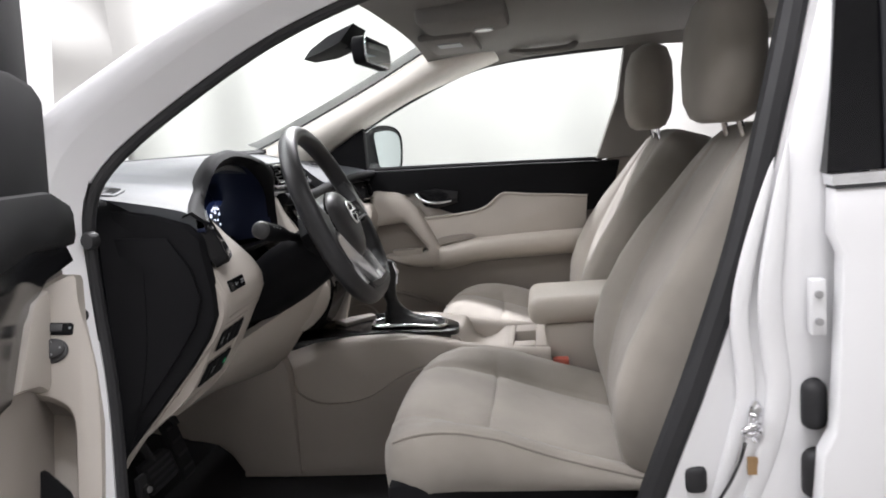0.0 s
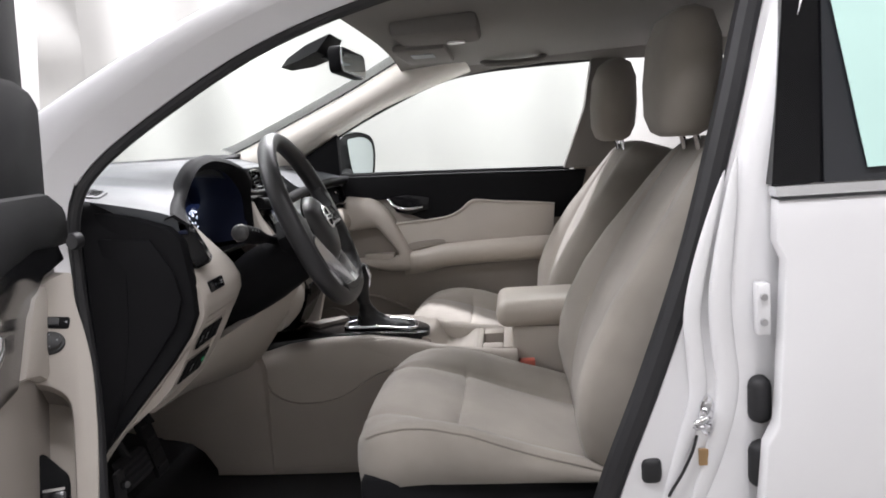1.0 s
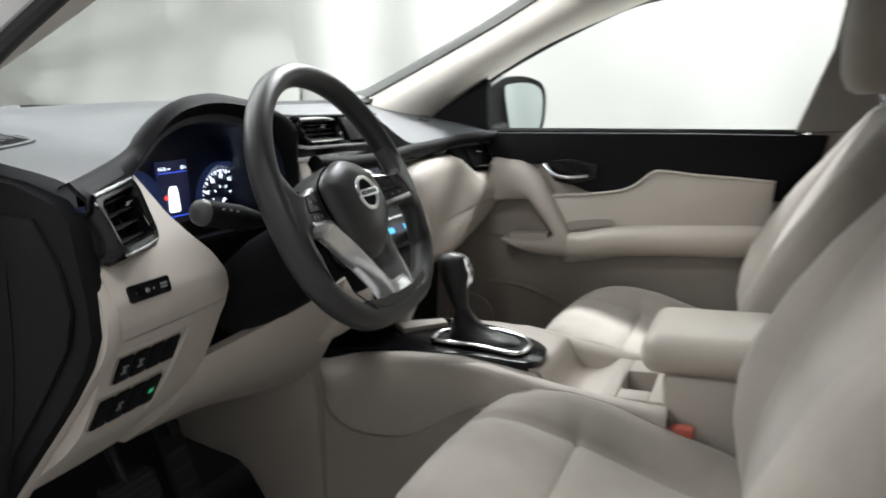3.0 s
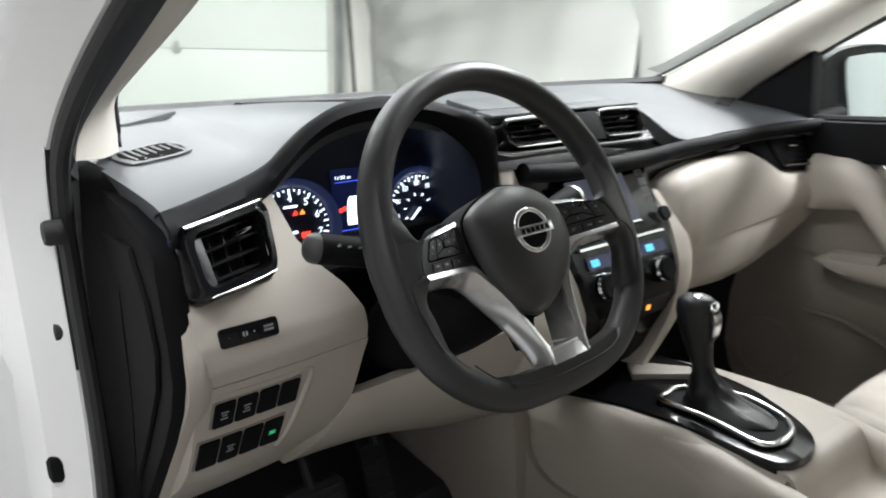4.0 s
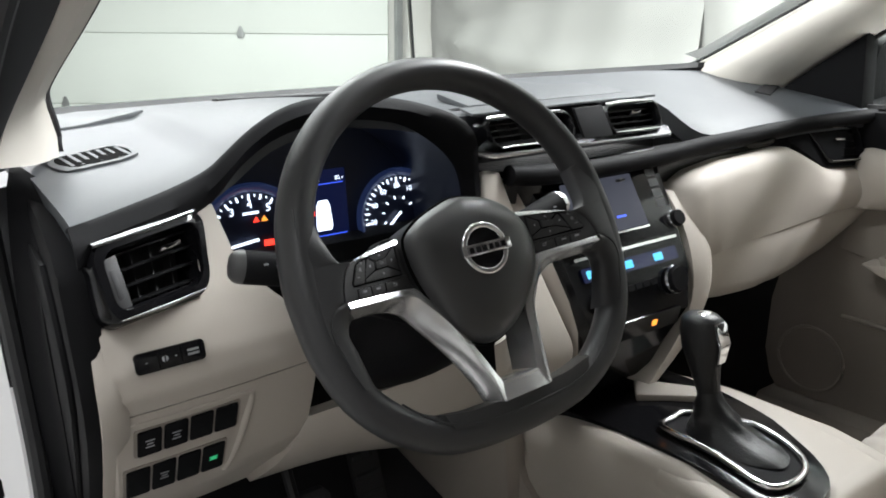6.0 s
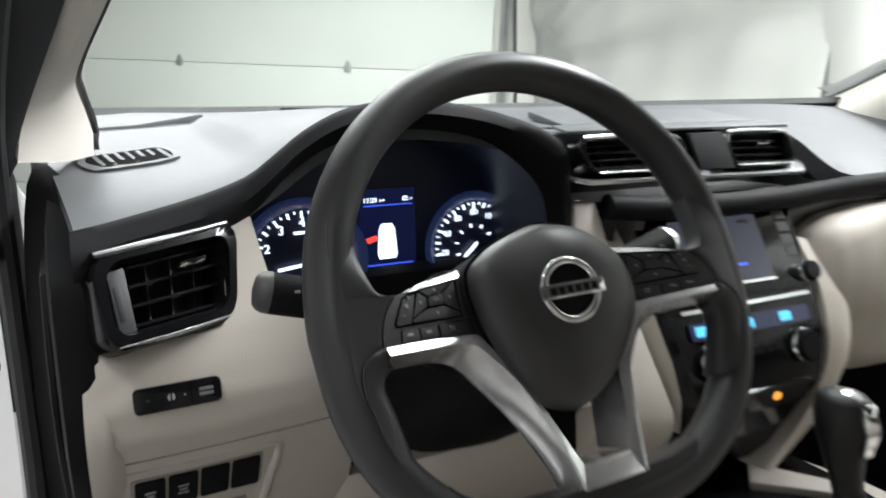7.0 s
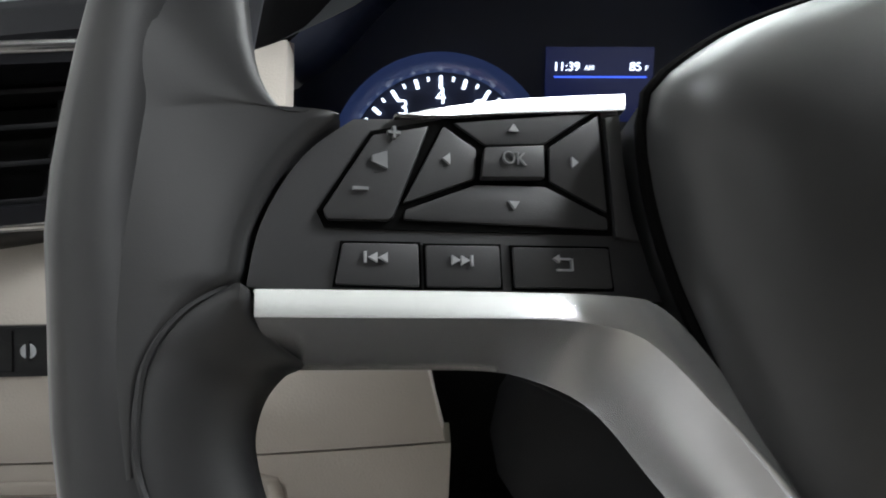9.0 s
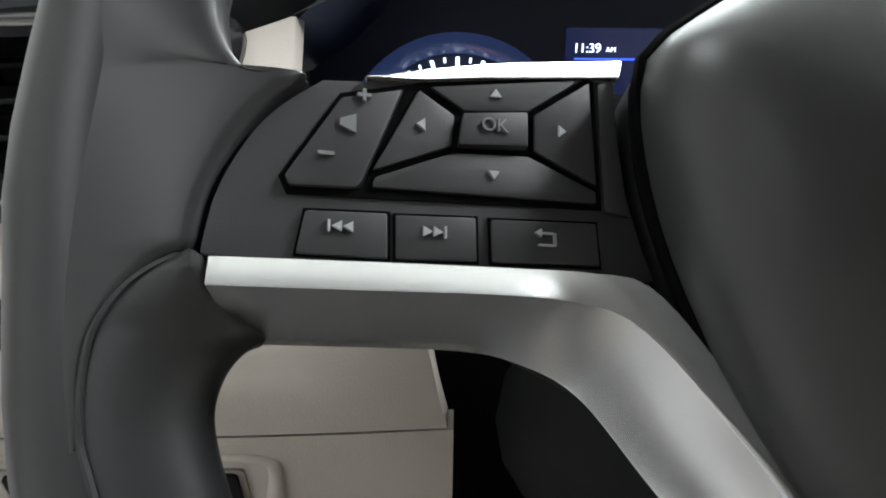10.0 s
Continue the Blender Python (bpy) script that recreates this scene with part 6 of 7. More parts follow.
# ---------- centre console ----------
con = thing("centre_console", "light beige centre console with gear lever and armrest", "console", at=(0.1, 0.02, 0.40))
sides = []
for x, zt, w in ((-0.40, 0.66, 0.13), (-0.30, 0.69, 0.135), (-0.20, 0.712, 0.135), (-0.10, 0.722, 0.135), (0.0, 0.722, 0.132), (0.08, 0.712, 0.13), (0.134, 0.701, 0.128), (0.146, 0.640, 0.127), (0.20, 0.615, 0.125), (0.36, 0.615, 0.122)):
    sides.append([(x, SY - w - 0.02, 0.40), (x, SY - w - 0.006, zt - 0.08), (x, SY - w, zt - 0.02), (x, SY - w + 0.012, zt - 0.004), (x, SY - w + 0.028, zt), (x, SY + w - 0.028, zt), (x, SY + w - 0.012, zt - 0.004), (x, SY + w, zt - 0.02), (x, SY + w + 0.006, zt - 0.08), (x, SY + w + 0.02, 0.40)])
part("body", loft(sides), BEIGE, con, "light beige console body", smooth=45)
# side panel with its inset and the footwell wall, beige darkened for their shade
part("side_panel", thicken(loft([spline([(-0.42, -0.128, 0.68), (-0.28, -0.132, 0.655), (-0.24, -0.134, 0.60), (-0.18, -0.134, 0.575), (-0.08, -0.134, 0.585), (0.02, -0.134, 0.64), (0.12, -0.134, 0.66)], 24), spline([(-0.52, -0.15, 0.505), (-0.44, -0.15, 0.488), (-0.375, -0.15, 0.428), (-0.25, -0.15, 0.420), (-0.1, -0.15, 0.425), (0.1, -0.15, 0.42), (0.3, -0.15, 0.42)], 24)], False, False), (0, 0.02, 0)), SHADEDBEIGE, con, "beige console side, shade put into its colour", smooth=60)
part("front_bulkhead", slab_y([(-0.25, 0.66), (-0.29, 0.80), (-0.46, 0.80), (-0.64, 0.64), (-0.61, 0.525), (-0.43, 0.49), (-0.385, 0.415), (-0.25, 0.41)], -0.158, -0.12), SHADEDBEIGE, con, "beige footwell panel, shade put into its colour", bevel=0.012)
# gloss plate with chrome frame
PL = [(-0.36, -0.085), (-0.15, -0.085), (-0.013, -0.080), (0.07, -0.081), (0.118, -0.078), (0.134, -0.052), (0.130, 0.0), (0.10, 0.037), (0.042, 0.070), (-0.023, 0.096), (-0.15, 0.118), (-0.36, 0.125)]
ztop = lambda x: 0.7235 - 0.10 * max(0, x) ** 1.3 - 0.06 * max(0, -0.1 - x)
def top_sheet(pts, lift, by):
    return slab([(x, y, ztop(x) + lift) for x, y in pts], (0, 0, by))
PLs = [(p.x, p.y) for p in spline([(x, y, 0) for x, y in PL], 60, True)]
part("gear_plate", top_sheet(PLs, 0.003, -0.02), GLOSS, con, "piano black gear plate", bevel=0.002)
ringp = [(-0.066, -0.044), (-0.074, -0.015), (-0.072, 0.012), (-0.020, 0.040), (0.015, 0.048), (0.060, 0.036), (0.090, 0.016), (0.103, -0.014), (0.100, -0.050), (0.086, -0.061), (0.040, -0.053), (0.0, -0.047)]
part("chrome_frame", tube(spline([(x, y, ztop(x) + 0.008) for x, y in ringp], 60, True), 0.0045, 8, closed=True), CHROME, con, "chrome gear gate frame", smooth=60)
part("gate", slab([(x, y, ztop(x) + 0.006) for x, y in ringp], (0, 0, -0.004)), BLACK, con)
part("tray_lip", slab([(-0.190, 0.040, 0.722), (-0.105, 0.090, 0.722), (-0.086, 0.066, 0.722), (-0.150, 0.0, 0.722)], (0, 0, 0.012)), GREIGE, con, "grey beige lip of the front tray", bevel=0.004)
lever = thing("gear_lever", "black gear lever with leather gaiter and chrome cap", "gear lever", at=(0.0, -0.02, 0.725))
def lean(x, y, z):
    """The lever tips forward above its boot."""
    f = max(0.0, z - 0.73)
    return (x - 0.16 * f, y, 0.73 + f * 0.96 if f else z)


gl = []
for z, rx, ry, dx, w in ((0.728 + 0.80 * (q[0] - 0.728), *q[1:]) for q in ((0.728, 0.060, 0.034, 0.015, 0.02), (0.733, 0.056, 0.033, 0.012, 0.05), (0.740, 0.044, 0.030, 0.004, 0.10), (0.748, 0.034, 0.026, -0.004, 0.12), (0.757, 0.0285, 0.0235, -0.009, 0.06), (0.764, 0.0265, 0.0225, -0.011, 0.10), (0.772, 0.0210, 0.0185, -0.013, 0.06), (0.780, 0.0190, 0.0170, -0.015, 0.08), (0.790, 0.0150, 0.0145, -0.016, 0.03), (0.805, 0.0125, 0.0120, -0.017, 0.0))):
    gl.append([lean(dx + 1.12 * rx * math.cos(a) * (1 + w * math.sin(6 * a + z * 160)), -0.006 + 1.12 * ry * math.sin(a) * (1 + w * math.sin(5 * a - z * 210)), z) for a in [2 * math.pi * j / 40 for j in range(40)]])
part("gaiter", loft(gl), LEATHER, lever, "creased black leather gaiter", smooth=60)
kn = []
for z, rx, ry, dx in ((0.776, 0.0105, 0.0105, -0.017), (0.779, 0.0125, 0.0120, -0.017), (0.800, 0.0145, 0.0135, -0.019), (0.822, 0.0185, 0.0165, -0.020), (0.845, 0.0235, 0.0195, -0.019), (0.868, 0.0265, 0.0205, -0.016), (0.882, 0.0245, 0.0190, -0.014), (0.889, 0.0180, 0.0140, -0.013), (0.8915, 0.009, 0.008, -0.013)):
    kn.append([lean(dx + 1.14 * rx * math.cos(a), -0.006 + 1.14 * ry * math.sin(a), z) for a in [2 * math.pi * j / 20 for j in range(20)]])
part("knob", loft(kn), LEATHER, lever, "black leather knob", smooth=50)
part("knob_cap", thicken(loft([[lean(-0.035, -0.006 + y, 0.886 - 3 * y * y * 8) for y in (-0.008, 0, 0.008)], [lean(-0.012, -0.006 + y, 0.8925 - 3 * y * y * 8) for y in (-0.010, 0, 0.010)], [lean(0.009, -0.006 + y, 0.882 - 3 * y * y * 8) for y in (-0.010, 0, 0.010)], [lean(0.013, -0.006 + y, 0.855) for y in (-0.009, 0, 0.009)], [lean(0.004, -0.006 + y, 0.828) for y in (-0.006, 0, 0.006)]], False, False), (0.003, 0, 0.002)), CHROME, lever, "chrome knob cap", smooth=60)
# cup tray: rounded rails, a concave well and a raised tray with a square pocket
for s_ in (-1, 1):
    secs = []
    for x, z in ((-0.02, 0.716), (0.05, 0.716), (0.10, 0.708), (0.16, 0.694), (0.24, 0.682), (0.345, 0.674)):
        yo = SY + s_ * 0.113
        secs.append([(x, yo - 0.020, 0.60), (x, yo - 0.020, z - 0.012), (x, yo - 0.015, z - 0.003), (x, yo - 0.005, z), (x, yo + 0.005, z), (x, yo + 0.015, z - 0.003), (x, yo + 0.020, z - 0.012), (x, yo + 0.020, 0.60)])
    part("rail", loft(secs), BEIGE, con, "beige rounded console rail", smooth=60)
well = [(0.118, 0.709), (0.132, 0.708), (0.140, 0.703), (0.148, 0.686), (0.158, 0.664), (0.176, 0.651), (0.195, 0.650), (0.215, 0.658), (0.232, 0.672), (0.240, 0.675), (0.248, 0.674)]
part("cup_well", thicken(loft([[(x, SY + y, z) for x, z in well] for y in (-0.096, -0.05, 0.0, 0.05, 0.096)], False, False), (0, 0, -0.03)), BEIGE, con, "concave beige cup well", smooth=60)
for x0, x1, y0, y1 in ((0.246, 0.262, -0.094, 0.094), (0.312, 0.338, -0.094, 0.094), (0.262, 0.312, -0.094, -0.050), (0.262, 0.312, 0.035, 0.094)):
    part("tray_frame", box(x0, x1, SY + y0, SY + y1, 0.612, 0.676, 0.004), BEIGE, con)
part("pocket_floor", box(0.258, 0.316, SY - 0.054, SY + 0.04, 0.620, 0.640), GREIGE, con, "square pocket")
part("bin", box(0.335, 0.64, SY - 0.100, SY + 0.095, 0.42, 0.724, 0.012), BEIGE, con, "beige console bin")
part("armrest", box(0.30, 0.66, SY - 0.105, SY + 0.10, 0.720, 0.784, 0.026, 4), VINYL, con, "beige padded armrest lid")
buckle = thing("seat_belt_buckle", "beige seat belt buckle with red release", "seat belt buckle", at=(0.38, -0.11, 0.60))
part("stalk", box(0.352, 0.382, -0.108, -0.090, 0.48, 0.632, 0.004), BEIGE, buckle)
part("release", box(0.349, 0.385, -0.110, -0.088, 0.630, 0.652, 0.004), RED, buckle, "red release button")

# ---------- passenger door (closed) ----------
pd = thing("passenger_door", "closed passenger door with beige and black trim", "car door", at=(0.1, 0.74, 0.4))
part("door_shell", slab_y([(-0.36, 0.42), (0.62, 0.42), (0.60, 0.9), (0.545, 1.05), (-0.36, 1.075)], 0.735, 0.80), PAINT, pd)
part("lower_panel", slab_y([(-0.375, 0.45), (0.60, 0.45), (0.60, 0.80), (0.58, 0.95), (-0.33, 1.0), (-0.36, 0.80), (-0.398, 0.66), (-0.408, 0.54), (-0.395, 0.48)], 0.715, 0.7365), GREIGE, pd, "grey beige lower door panel", bevel=0.004)
part("upper_panel", slab_y([(-0.36, 0.985), (-0.07, 0.985), (0.0, 0.93), (0.1, 0.89), (0.56, 0.89), (0.60, 1.043), (0.3, 1.056), (0.0, 1.065), (-0.36, 1.075)], 0.698, 0.735), BLACK, pd, "black upper door panel", bevel=0.008)
top_line = [(-0.051, 0.904), (0.024, 0.908), (0.10, 0.914), (0.142, 0.921), (0.176, 0.937), (0.200, 0.957), (0.216, 0.966), (0.235, 0.968), (0.311, 0.958), (0.40, 0.950), (0.49, 0.940)]
tl_ = spline([(x, 0, z) for x, z in top_line], 40)
part("insert", slab_y([(p.x, p.z) for p in tl_] + [(0.478, 0.80), (-0.02, 0.79)], 0.690, 0.72), BEIGE, pd, "light beige door insert", bevel=0.004)
part("insert_lip", tube([(p.x, 0.690, p.z - 0.003) for p in tl_], 0.0042, 8), BEIGE, pd, smooth=60)
arm = []
for x, zt, o in ((-0.03, 0.800, 0.012), (0.0, 0.801, 0.035), (0.04, 0.806, 0.045), (0.12, 0.822, 0.055), (0.25, 0.827, 0.058), (0.40, 0.83, 0.055), (0.478, 0.83, 0.04)):
    arm.append([(x, 0.70, zt + 0.004), (x, 0.70 - o * 0.55, zt + 0.003), (x, 0.70 - o * 0.85, zt - 0.002), (x, 0.70 - o, zt - 0.016), (x, 0.70 - o * 0.97, zt - 0.035), (x, 0.70 - o * 0.8, zt - 0.060), (x, 0.70, zt - 0.078)])
part("armrest", loft(arm, True, True), VINYL, pd, "light beige padded door armrest", smooth=60)
part("armrest_slot", slab_y([(p.x, p.z) for p in spline([(-0.01, 0, 0.812), (0.05, 0, 0.822), (0.118, 0, 0.830), (0.10, 0, 0.842), (0.0, 0, 0.834)], 24, True)], 0.682, 0.70), GREIGE, pd, "dark slot above the armrest")


SPX = -0.30
o_path = spline([(-0.216, 0, 0.890), (-0.226, 0, 0.950), (-0.212, 0, 1.001), (-0.165, 0, 0.999), (-0.118, 0, 0.990), (-0.075, 0, 0.955), (-0.050, 0, 0.915), (-0.020, 0, 0.852), (0.004, 0, 0.806), (0.015, 0, 0.772), (0.004, 0, 0.742), (-0.068, 0, 0.740), (-0.130, 0, 0.753), (-0.185, 0, 0.785)], 90)
i_path = spline([(-0.214, 0, 0.888), (-0.195, 0, 0.889), (-0.160, 0, 0.891), (-0.125, 0, 0.893), (-0.107, 0, 0.890), (-0.085, 0, 0.862), (-0.062, 0, 0.832), (-0.046, 0, 0.810), (-0.043, 0, 0.797), (-0.060, 0, 0.790), (-0.10, 0, 0.789), (-0.145, 0, 0.790), (-0.183, 0, 0.789)], 90)
across = lambda f, y: [(a.x + (b.x - a.x) * f, y, a.z + (b.z - a.z) * f) for a, b in zip(o_path, i_path)]
part("grip_frame", loft([across(0.0, 0.710), across(0.0, 0.690), across(0.10, 0.674), across(0.32, 0.664), across(0.7, 0.664), across(0.93, 0.670), across(1.0, 0.682), across(1.0, 0.714)], False, False), BEIGE, pd, "light beige pull grip", smooth=50)
g_in = [(-0.235, 0.888), (-0.107, 0.892), (-0.042, 0.806), (-0.046, 0.788), (-0.19, 0.786), (-0.25, 0.80)]
part("grip_recess", slab_y(g_in, 0.708, 0.714), GREIGE, pd)
part("grip_ledge", slab_y([(-0.16, 0.803), (-0.056, 0.804), (-0.060, 0.786), (-0.155, 0.784)], 0.672, 0.712), BEIGE, pd, "beige ledge in the pull grip", bevel=0.003)
part("lower_seam", tube([(-0.12, 0.712, 0.745), (0.0, 0.71, 0.742), (0.2, 0.71, 0.748), (0.42, 0.71, 0.757)], 0.004, 6), BLACK, pd)
sg = part("speaker_grille", disc((SPX, 0.716, 0.545), (0, -1, 0), 0.073, 0.006, 40, 0.07), GREIGE, pd, "round speaker grille")
part("speaker_rim", tube([(SPX + 0.071 * math.cos(a), 0.711, 0.545 + 0.071 * math.sin(a)) for a in [2 * math.pi * k / 40 for k in range(40)]], 0.004, 6, closed=True), GREIGE, sg)
part("pocket_rim", tube(spline([(0.50, 0.712, 0.575), (0.20, 0.708, 0.580), (0.02, 0.708, 0.590), (-0.08, 0.710, 0.628), (-0.15, 0.712, 0.652), (-0.24, 0.716, 0.655)], 40), 0.0075, 10, 0.8), GREIGE, pd, "rounded rim of the door pocket", smooth=60)
part("handle_recess", slab_y([(-0.075, 0.99), (0.0, 1.0), (0.075, 0.985), (0.07, 0.945), (0.0, 0.93), (-0.04, 0.94)], 0.692, 0.70), GLOSS, pd, "black handle recess", bevel=0.004)
part("door_handle", tube(spline([(-0.062, 0.690, 0.985), (-0.04, 0.678, 0.962), (0.0, 0.676, 0.952), (0.05, 0.684, 0.955)], 16), lambda t: 0.010 - 0.003 * t, 10, 0.6), CHROME, pd, "chrome inner door handle", smooth=60)
part("mirror_triangle", slab_y([(-0.46, 1.075), (-0.225, 1.066), (-0.225, 1.215)], 0.700, 0.745), BLACK, pd, "black mirror mounting trim", bevel=0.006)
pw = part("window_pane", slab_y([(-0.225, 1.06), (0.54, 1.045), (0.61, 1.24), (0.63, 1.39), (0.27, 1.39), (0.08, 1.345), (-0.225, 1.21)], 0.728, 0.732), GLASS, pd, "clear door window glass")
pw.visible_shadow = False
part("window_seal", tube(spline([(-0.36, 0.722, 1.078), (-0.1, 0.722, 1.072), (0.2, 0.722, 1.062), (0.545, 0.722, 1.05)], 20), 0.008, 6), SEAL, pd)
part("frame_seal", tube(spline([(0.545, 0.725, 1.05), (0.60, 0.722, 1.21), (0.635, 0.715, 1.39)], 16), 0.008, 6), SEAL, pd)
part("frame_seal", tube(spline([(-0.36, 0.74, 1.09), (-0.225, 0.735, 1.21), (0.08, 0.725, 1.345), (0.27, 0.718, 1.385), (0.63, 0.715, 1.395)], 30), 0.008, 6), SEAL, pd)

wing = thing("wing_mirror", "black passenger wing mirror with bright glass", "wing mirror", at=(-0.25, 0.90, 1.08))
wm_ = frame_on((-0.205, 0.965, 1.116), (0.24, 1, 0.0), (-0.02, 0, 1)) @ Matrix.Diagonal((0.92, 0.78, 1.0, 1.0))
shell = spline([(-0.205, 0.085, 0), (-0.165, 0.118, 0), (-0.10, 0.134, 0), (0.0, 0.138, 0), (0.09, 0.122, 0), (0.134, 0.085, 0), (0.136, 0.02, 0), (0.108, -0.065, 0), (0.05, -0.118, 0), (-0.08, -0.132, 0), (-0.19, -0.134, 0), (-0.215, -0.10, 0), (-0.215, 0.0, 0)], 52, True)
part("housing", loft([[wm_ @ Vector((p.x * k + o, p.y * k, h)) for p in shell] for k, o, h in ((0.97, 0, 0.0), (0.985, 0, 0.008), (1.0, 0, 0.004), (1.02, 0, -0.012), (0.93, -0.005, -0.06), (0.6, -0.015, -0.10))]), SLAT, wing, "black mirror housing", smooth=50)
pane = spline([(-0.128, 0.100, 0), (-0.105, 0.113, 0), (0.0, 0.120, 0), (0.078, 0.106, 0), (0.112, 0.075, 0), (0.113, 0.015, 0), (0.088, -0.060, 0), (0.036, -0.104, 0), (-0.07, -0.118, 0), (-0.095, -0.105, 0), (-0.118, 0.0, 0)], 44, True)
part("mirror_glass", plate(wm_, [(p.x * 0.95 - 0.002, p.y * 0.94) for p in pane], 0.002, 0.010), MIRROR, wing, "bright mirror glass")
part("arm", tube([(-0.27, 0.74, 1.05), (-0.265, 0.80, 1.06), (-0.25, 0.86, 1.07)], 0.045, 12, 0.7), BLACK, wing, smooth=50)

# ---------- driver's door, standing open ----------
dd = thing("front_door", "open driver's door with beige and black inner trim", "car door", at=(-0.30, -0.80, 0.4))
DA = radians(65)
DM = Matrix.Translation((-0.245, -0.818, 0)) @ Matrix.Rotation(-DA, 4, "Z")  # x runs along the door from its hinges, y into the cabin side


def dslab(xz, y0, y1):
    bm = slab_y(xz, y0, y1)
    bmesh.ops.transform(bm, matrix=DM, verts=bm.verts)
    return bm


part("door_shell", dslab([(0.36, 0.42), (1.0, 0.42), (1.0, 1.08), (0.17, 1.11), (0.15, 1.0), (0.13, 0.93), (0.14, 0.85), (0.22, 0.75)], -0.12, -0.03), PAINT, dd, "white painted door shell", bevel=0.02)
part("inner_panel", dslab([(0.36, 0.45), (0.97, 0.45), (0.97, 1.08), (0.18, 1.09), (0.16, 1.0), (0.132, 0.93), (0.14, 0.85), (0.20, 0.78), (0.30, 0.62)], -0.03, -0.006), GREIGE, dd, "grey beige door card", bevel=0.01)
part("upper_roll", dslab([(0.165, 1.125), (0.265, 1.145), (0.55, 1.15), (0.97, 1.13), (0.97, 1.08), (0.55, 1.09), (0.36, 1.095), (0.175, 1.08)], -0.03, 0.014), BLACK, dd, "black upper door roll", bevel=0.012)
part("gloss_trim", dslab([(0.14, 1.06), (0.175, 1.085), (0.36, 1.095), (0.97, 1.085), (0.97, 0.99), (0.55, 1.0), (0.47, 0.995), (0.40, 1.04), (0.29, 1.06)], -0.01, 0.001), GLOSS, dd, "glossy black handle surround", bevel=0.003)
part("switch_trim", dslab([(0.127, 1.042), (0.20, 1.053), (0.29, 1.056), (0.371, 1.053), (0.405, 1.036), (0.463, 0.999), (0.40, 0.985), (0.27, 0.928), (0.24, 0.80), (0.22, 0.785), (0.138, 0.86), (0.13, 0.93), (0.15, 0.99)], -0.012, 0.006), BEIGE, dd, "light beige switch trim", bevel=0.008)
# raised end of the armrest with the mirror and window switches, turned to the seat
DN, DX = DM.to_3x3() @ Vector((0, 1, 0)), DM.to_3x3() @ Vector((1, 0, 0))
PN = (DX * 0.80 + DN * 0.12 + Vector((0, 0, 0.60))).normalized()
PR = (DN - PN * DN.dot(PN)).normalized()
PM = frame_on(DM @ Vector((0.349, 0.006, 1.005)), PR, PN.cross(PR))
panel = part("switch_panel", plate(PM, [(p.x, p.y) for p in spline([(x, y, 0) for x, y in ((0.0206, 0.0767), (0.0225, 0.058), (0.0248, 0.039), (0.0310, 0.010), (0.0367, -0.029), (0.0382, -0.075), (0.0376, -0.118), (0.0360, -0.158), (0.0340, -0.200), (0.0176, -0.200), (0.0182, -0.155), (0.0184, -0.115), (0.0176, -0.072), (0.0125, -0.0555), (-0.0015, -0.0445), (-0.0250, -0.0335), (-0.0225, 0.0014), (-0.0190, 0.040), (-0.0125, 0.057), (0.0015, 0.0685))], 80, True)], -0.016, 0.0), BEIGE, dd, "light beige switch panel", bevel=0.003)
part("pull_recess", plate(PM, [(-0.080, 0.0), (0.030, 0.0), (0.030, -0.23), (-0.14, -0.23), (-0.12, -0.05)], -0.070, -0.060), BEIGE, dd, "light beige recess behind the pull")
# darker plastic than the recess, to draw the shade under the switch panel
part("recess_roof", plate(PM, [(p.x, p.y) for p in spline([(-0.034, -0.0310, 0), (0.010, -0.0440, 0), (0.0200, -0.0580, 0), (0.0200, -0.0480, 0), (0.0, -0.030, 0), (-0.034, -0.020, 0)], 24, True)], -0.060, -0.012), GREIGE, dd, "roof of the pull recess, its shade put into the colour")
part("armrest_end", plate(PM, [(p.x, p.y) for p in spline([(-0.15, -0.062, 0), (-0.06, -0.040, 0), (-0.032, -0.035, 0), (-0.0330, -0.060, 0), (-0.040, -0.085, 0), (-0.046, -0.125, 0), (-0.060, -0.20, 0), (-0.15, -0.22, 0)], 40, True)], -0.050, -0.012), BEIGE, dd, "light beige end of the door armrest", bevel=0.010)
pod = part("switch_pod", plate(PM, [(-0.0073, -0.1023), (-0.0326, -0.115), (-0.0546, -0.1335), (-0.10, -0.170), (-0.10, -0.23), (0.013, -0.23), (0.013, -0.1258)], -0.036, -0.012), BLACK, dd, "dark grey window switch pod", bevel=0.004)
for x in (-0.022, 0.0005):
    wsw = part("window_switch", plate(PM @ pose(x, -0.152, 0), rounded(0.019, 0.024, 0.003), -0.013, -0.008), GLOSS, pod, "chrome-edged window switch", bevel=0.001)
    part("switch_edge", plate(PM @ pose(x, -0.1395, 0), rounded(0.018, 0.0026, 0.001), -0.010, -0.0068), CHROME, wsw)
sp_ = part("window_switch", plate(PM @ pose(0.0025, 0.0205, 0, 0, 0, -7), rounded(0.0325, 0.0118, 0.0026), -0.001, 0.0022), BLACK, panel, "black window lock switch", bevel=0.001)
part("switch_rocker", plate(PM @ pose(0.0035, 0.0205, 0, 0, 0, -7), rounded(0.012, 0.0080, 0.0012), 0.002, 0.0038), BUTTON, sp_, bevel=0.0006)
for x in (-0.0115, 0.0155):
    part("symbol", plate(PM @ pose(0.0025 + x * 0.85, 0.0207 - 0.12 * x * 0.85, 0), rounded(0.0020, 0.002, 0.0005), 0.0020, 0.0026), MARK, sp_)
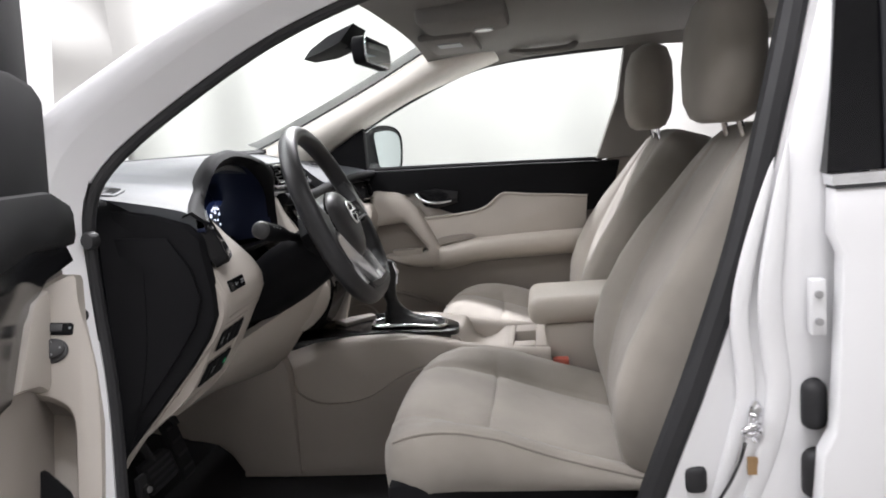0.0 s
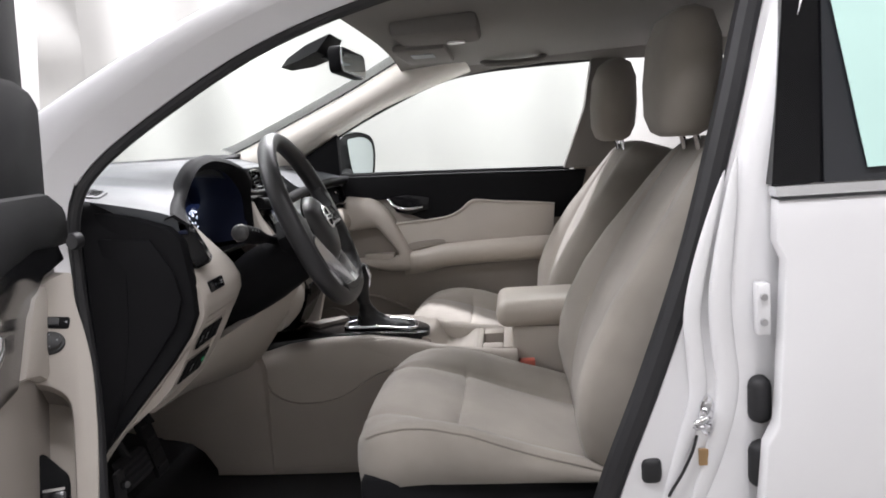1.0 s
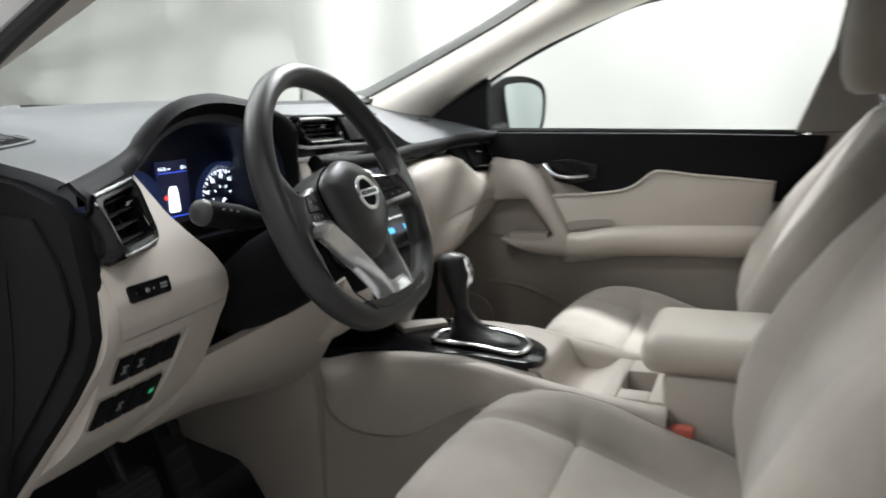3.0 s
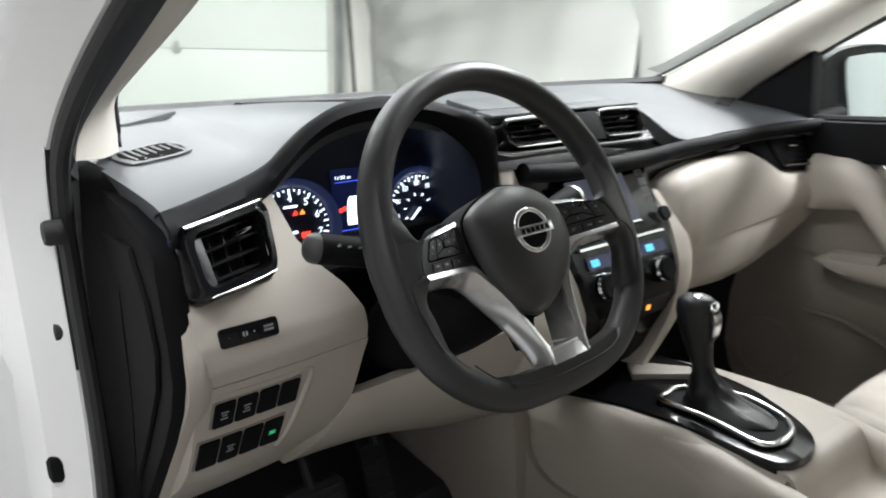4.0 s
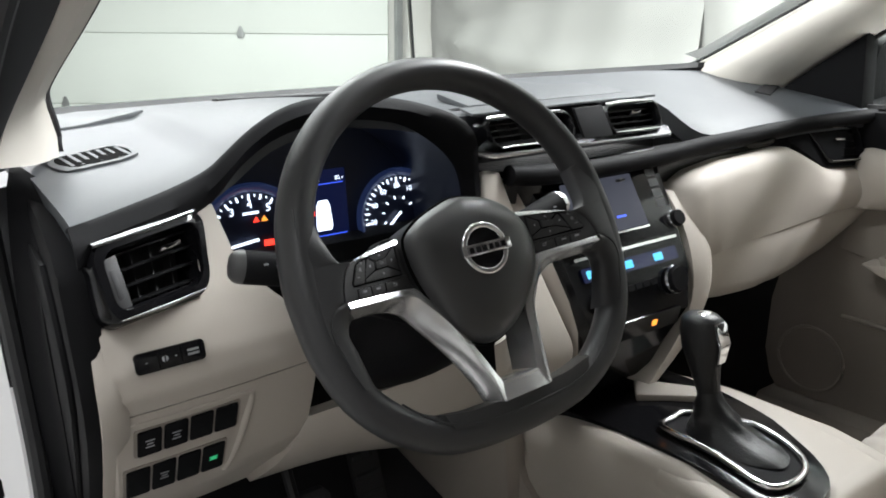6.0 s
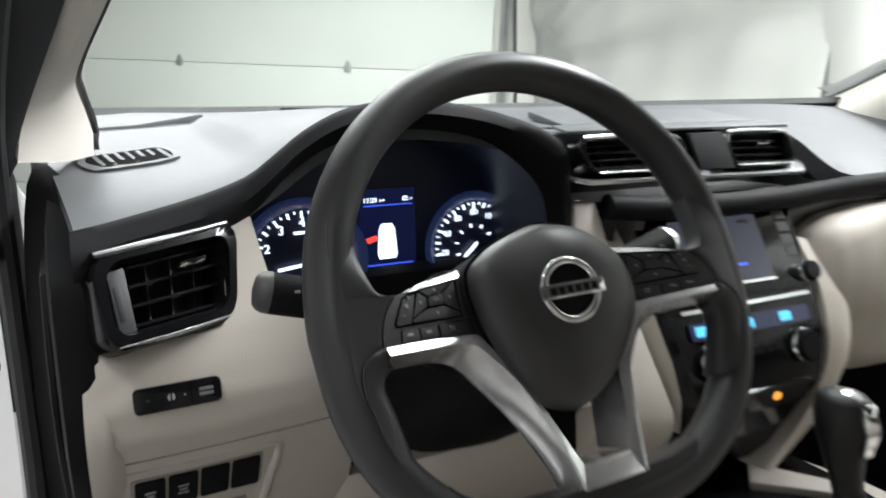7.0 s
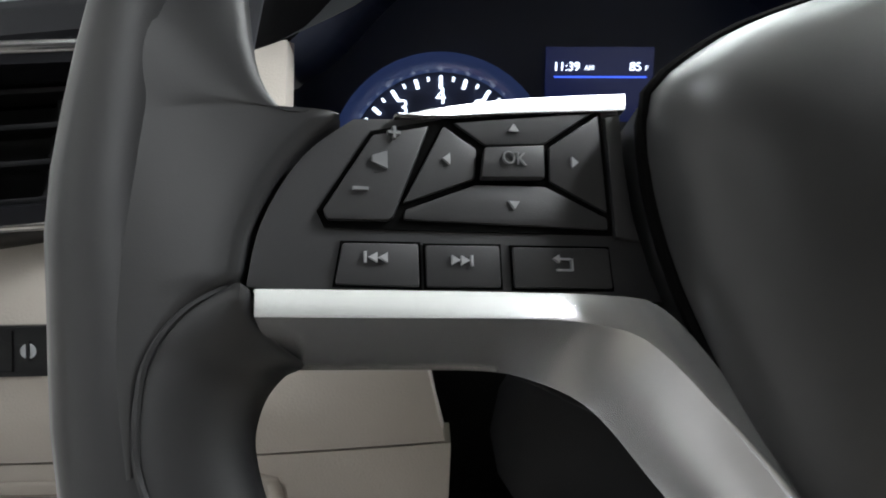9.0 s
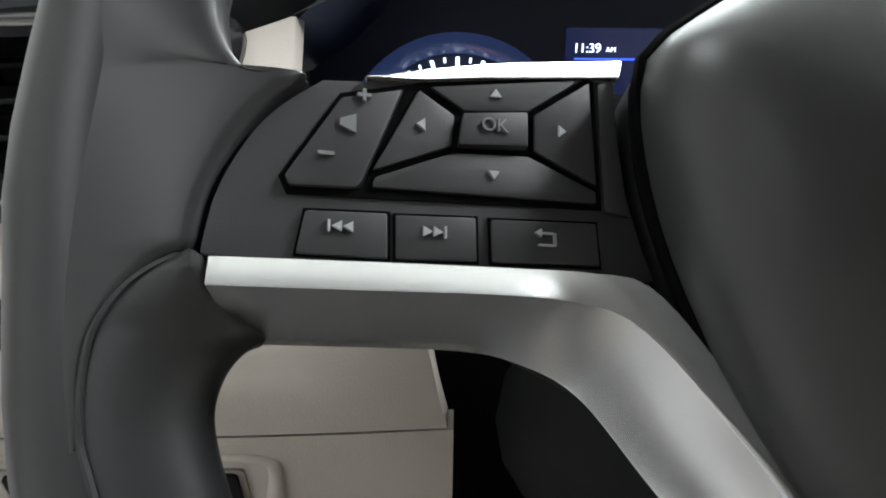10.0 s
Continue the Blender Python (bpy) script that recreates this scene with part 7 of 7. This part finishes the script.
kn_ = part("mirror_switch", loft([[PM @ Vector((0.0008 + 0.0135 * f * math.cos(a), -0.0012 + 0.0120 * f * math.sin(a), h)) for a in [2 * math.pi * k / 32 for k in range(32)]] for f, h in ((1.0, -0.002), (1.0, 0.0015), (0.93, 0.0028), (0.80, 0.0032), (0.74, 0.0062), (0.66, 0.0068))]), BUTTON, panel, "round black mirror switch", smooth=40)
for a in (0, 90, 180, 270):
    part("arrow", plate(PM @ pose(0.0008 + 0.0068 * math.cos(radians(a)), -0.0012 + 0.0062 * math.sin(radians(a)), 0), rounded(0.0014, 0.0014, 0.0004), 0.0066, 0.0072), MARK, kn_)
part("chrome_pull", tube([DM @ Vector(p) for p in spline([(0.66, -0.004, 1.086), (0.57, -0.002, 1.085), (0.525, 0.0, 1.068), (0.512, 0.0, 1.050), (0.525, 0.0, 1.036), (0.57, -0.002, 1.028), (0.66, -0.004, 1.025)], 28)], 0.0065, 10), CHROME, dd, "chrome door handle bow", smooth=60)
part("armrest", dslab([(0.56, 0.885), (0.97, 0.885), (0.97, 0.81), (0.56, 0.82)], -0.004, 0.03), VINYL, dd, "light beige door armrest", bevel=0.012)
part("pocket", dslab([(0.33, 0.78), (0.47, 0.82), (0.97, 0.82), (0.97, 0.5), (0.33, 0.5)], -0.006, 0.001), BEIGE, dd, bevel=0.004)
part("pocket_liner", dslab([(0.37, 0.74), (0.45, 0.78), (0.95, 0.78), (0.95, 0.5), (0.36, 0.5)], 0.0, 0.008), BLACK, dd, "dark grey door pocket", bevel=0.004)
part("mirror_triangle", dslab([(0.23, 1.13), (0.185, 1.24), (0.225, 1.252), (0.31, 1.256), (0.42, 1.25), (0.50, 1.14)], -0.03, 0.004), BLACK, dd, "black mirror trim", bevel=0.008)
part("window_frame_post", dslab([(0.14, 1.20), (0.26, 1.20), (0.20, 1.40), (0.10, 1.55), (0.02, 1.55)], -0.045, -0.02), BLACK, dd, "black window frame", bevel=0.006)
part("frame_outer", dslab([(-0.16, 1.20), (0.12, 1.20), (0.04, 1.55), (-0.42, 1.60)], -0.075, -0.05), PAINT, dd, "white painted window frame", bevel=0.006)

# pedals in the dark footwell
def pedal(name, label, y, w, x, z0, z1):
    p = thing(name, label, "pedal", at=(x, y, 0.40))
    pad_ = part("pad", loft([[(x + d - 0.30 * (z - z0), y + w * f * c, z) for c in (-1, -0.8, 0.8, 1)] + [(x + d - 0.012 - 0.30 * (z - z0), y + w * f * c, z) for c in (1, 0.8, -0.8, -1)] for z, f, d in ((z0, 0.82, -0.006), (z0 + 0.008, 0.98, 0.0), (z1 - 0.008, 0.98, 0.0), (z1, 0.82, -0.006))]), SEAL, p, "ribbed black rubber pad", smooth=40)
    for k in range(4):
        zr = z0 + (z1 - z0) * (k + 0.8) / 4.6
        part("rib", box(x + 0.0005 - 0.30 * (zr - z0), x + 0.003 - 0.30 * (zr - z0), y - w * 0.8, y + w * 0.8, zr - 0.003, zr + 0.003), BUTTON, pad_)
    part("arm", tube(spline([(x - 0.02, y, z1 - 0.02), (x - 0.07, y, z1 + 0.08), (x - 0.12, y, z1 + 0.20)], 10), 0.009, 8), SEAL, p)
    return p


pedal("brake_pedal", "wide black rubber brake pedal in the footwell", -0.40, 0.055, -0.44, 0.515, 0.575)
pedal("accelerator_pedal", "narrow black accelerator pedal beside the brake", -0.265, 0.026, -0.46, 0.47, 0.61)
rest = part("kick_bracket", join(box(-0.362, -0.352, -0.632, -0.606, 0.50, 0.640, 0.003), box(-0.352, -0.344, -0.626, -0.612, 0.608, 0.622, 0.002)), SEAL)
tagged(rest, "dark metal bracket under the dashboard", "bracket")
part("bolt_head", disc((-0.344, -0.619, 0.615), (1, 0, 0), 0.006, 0.004, 10, 0.005), METAL, rest)
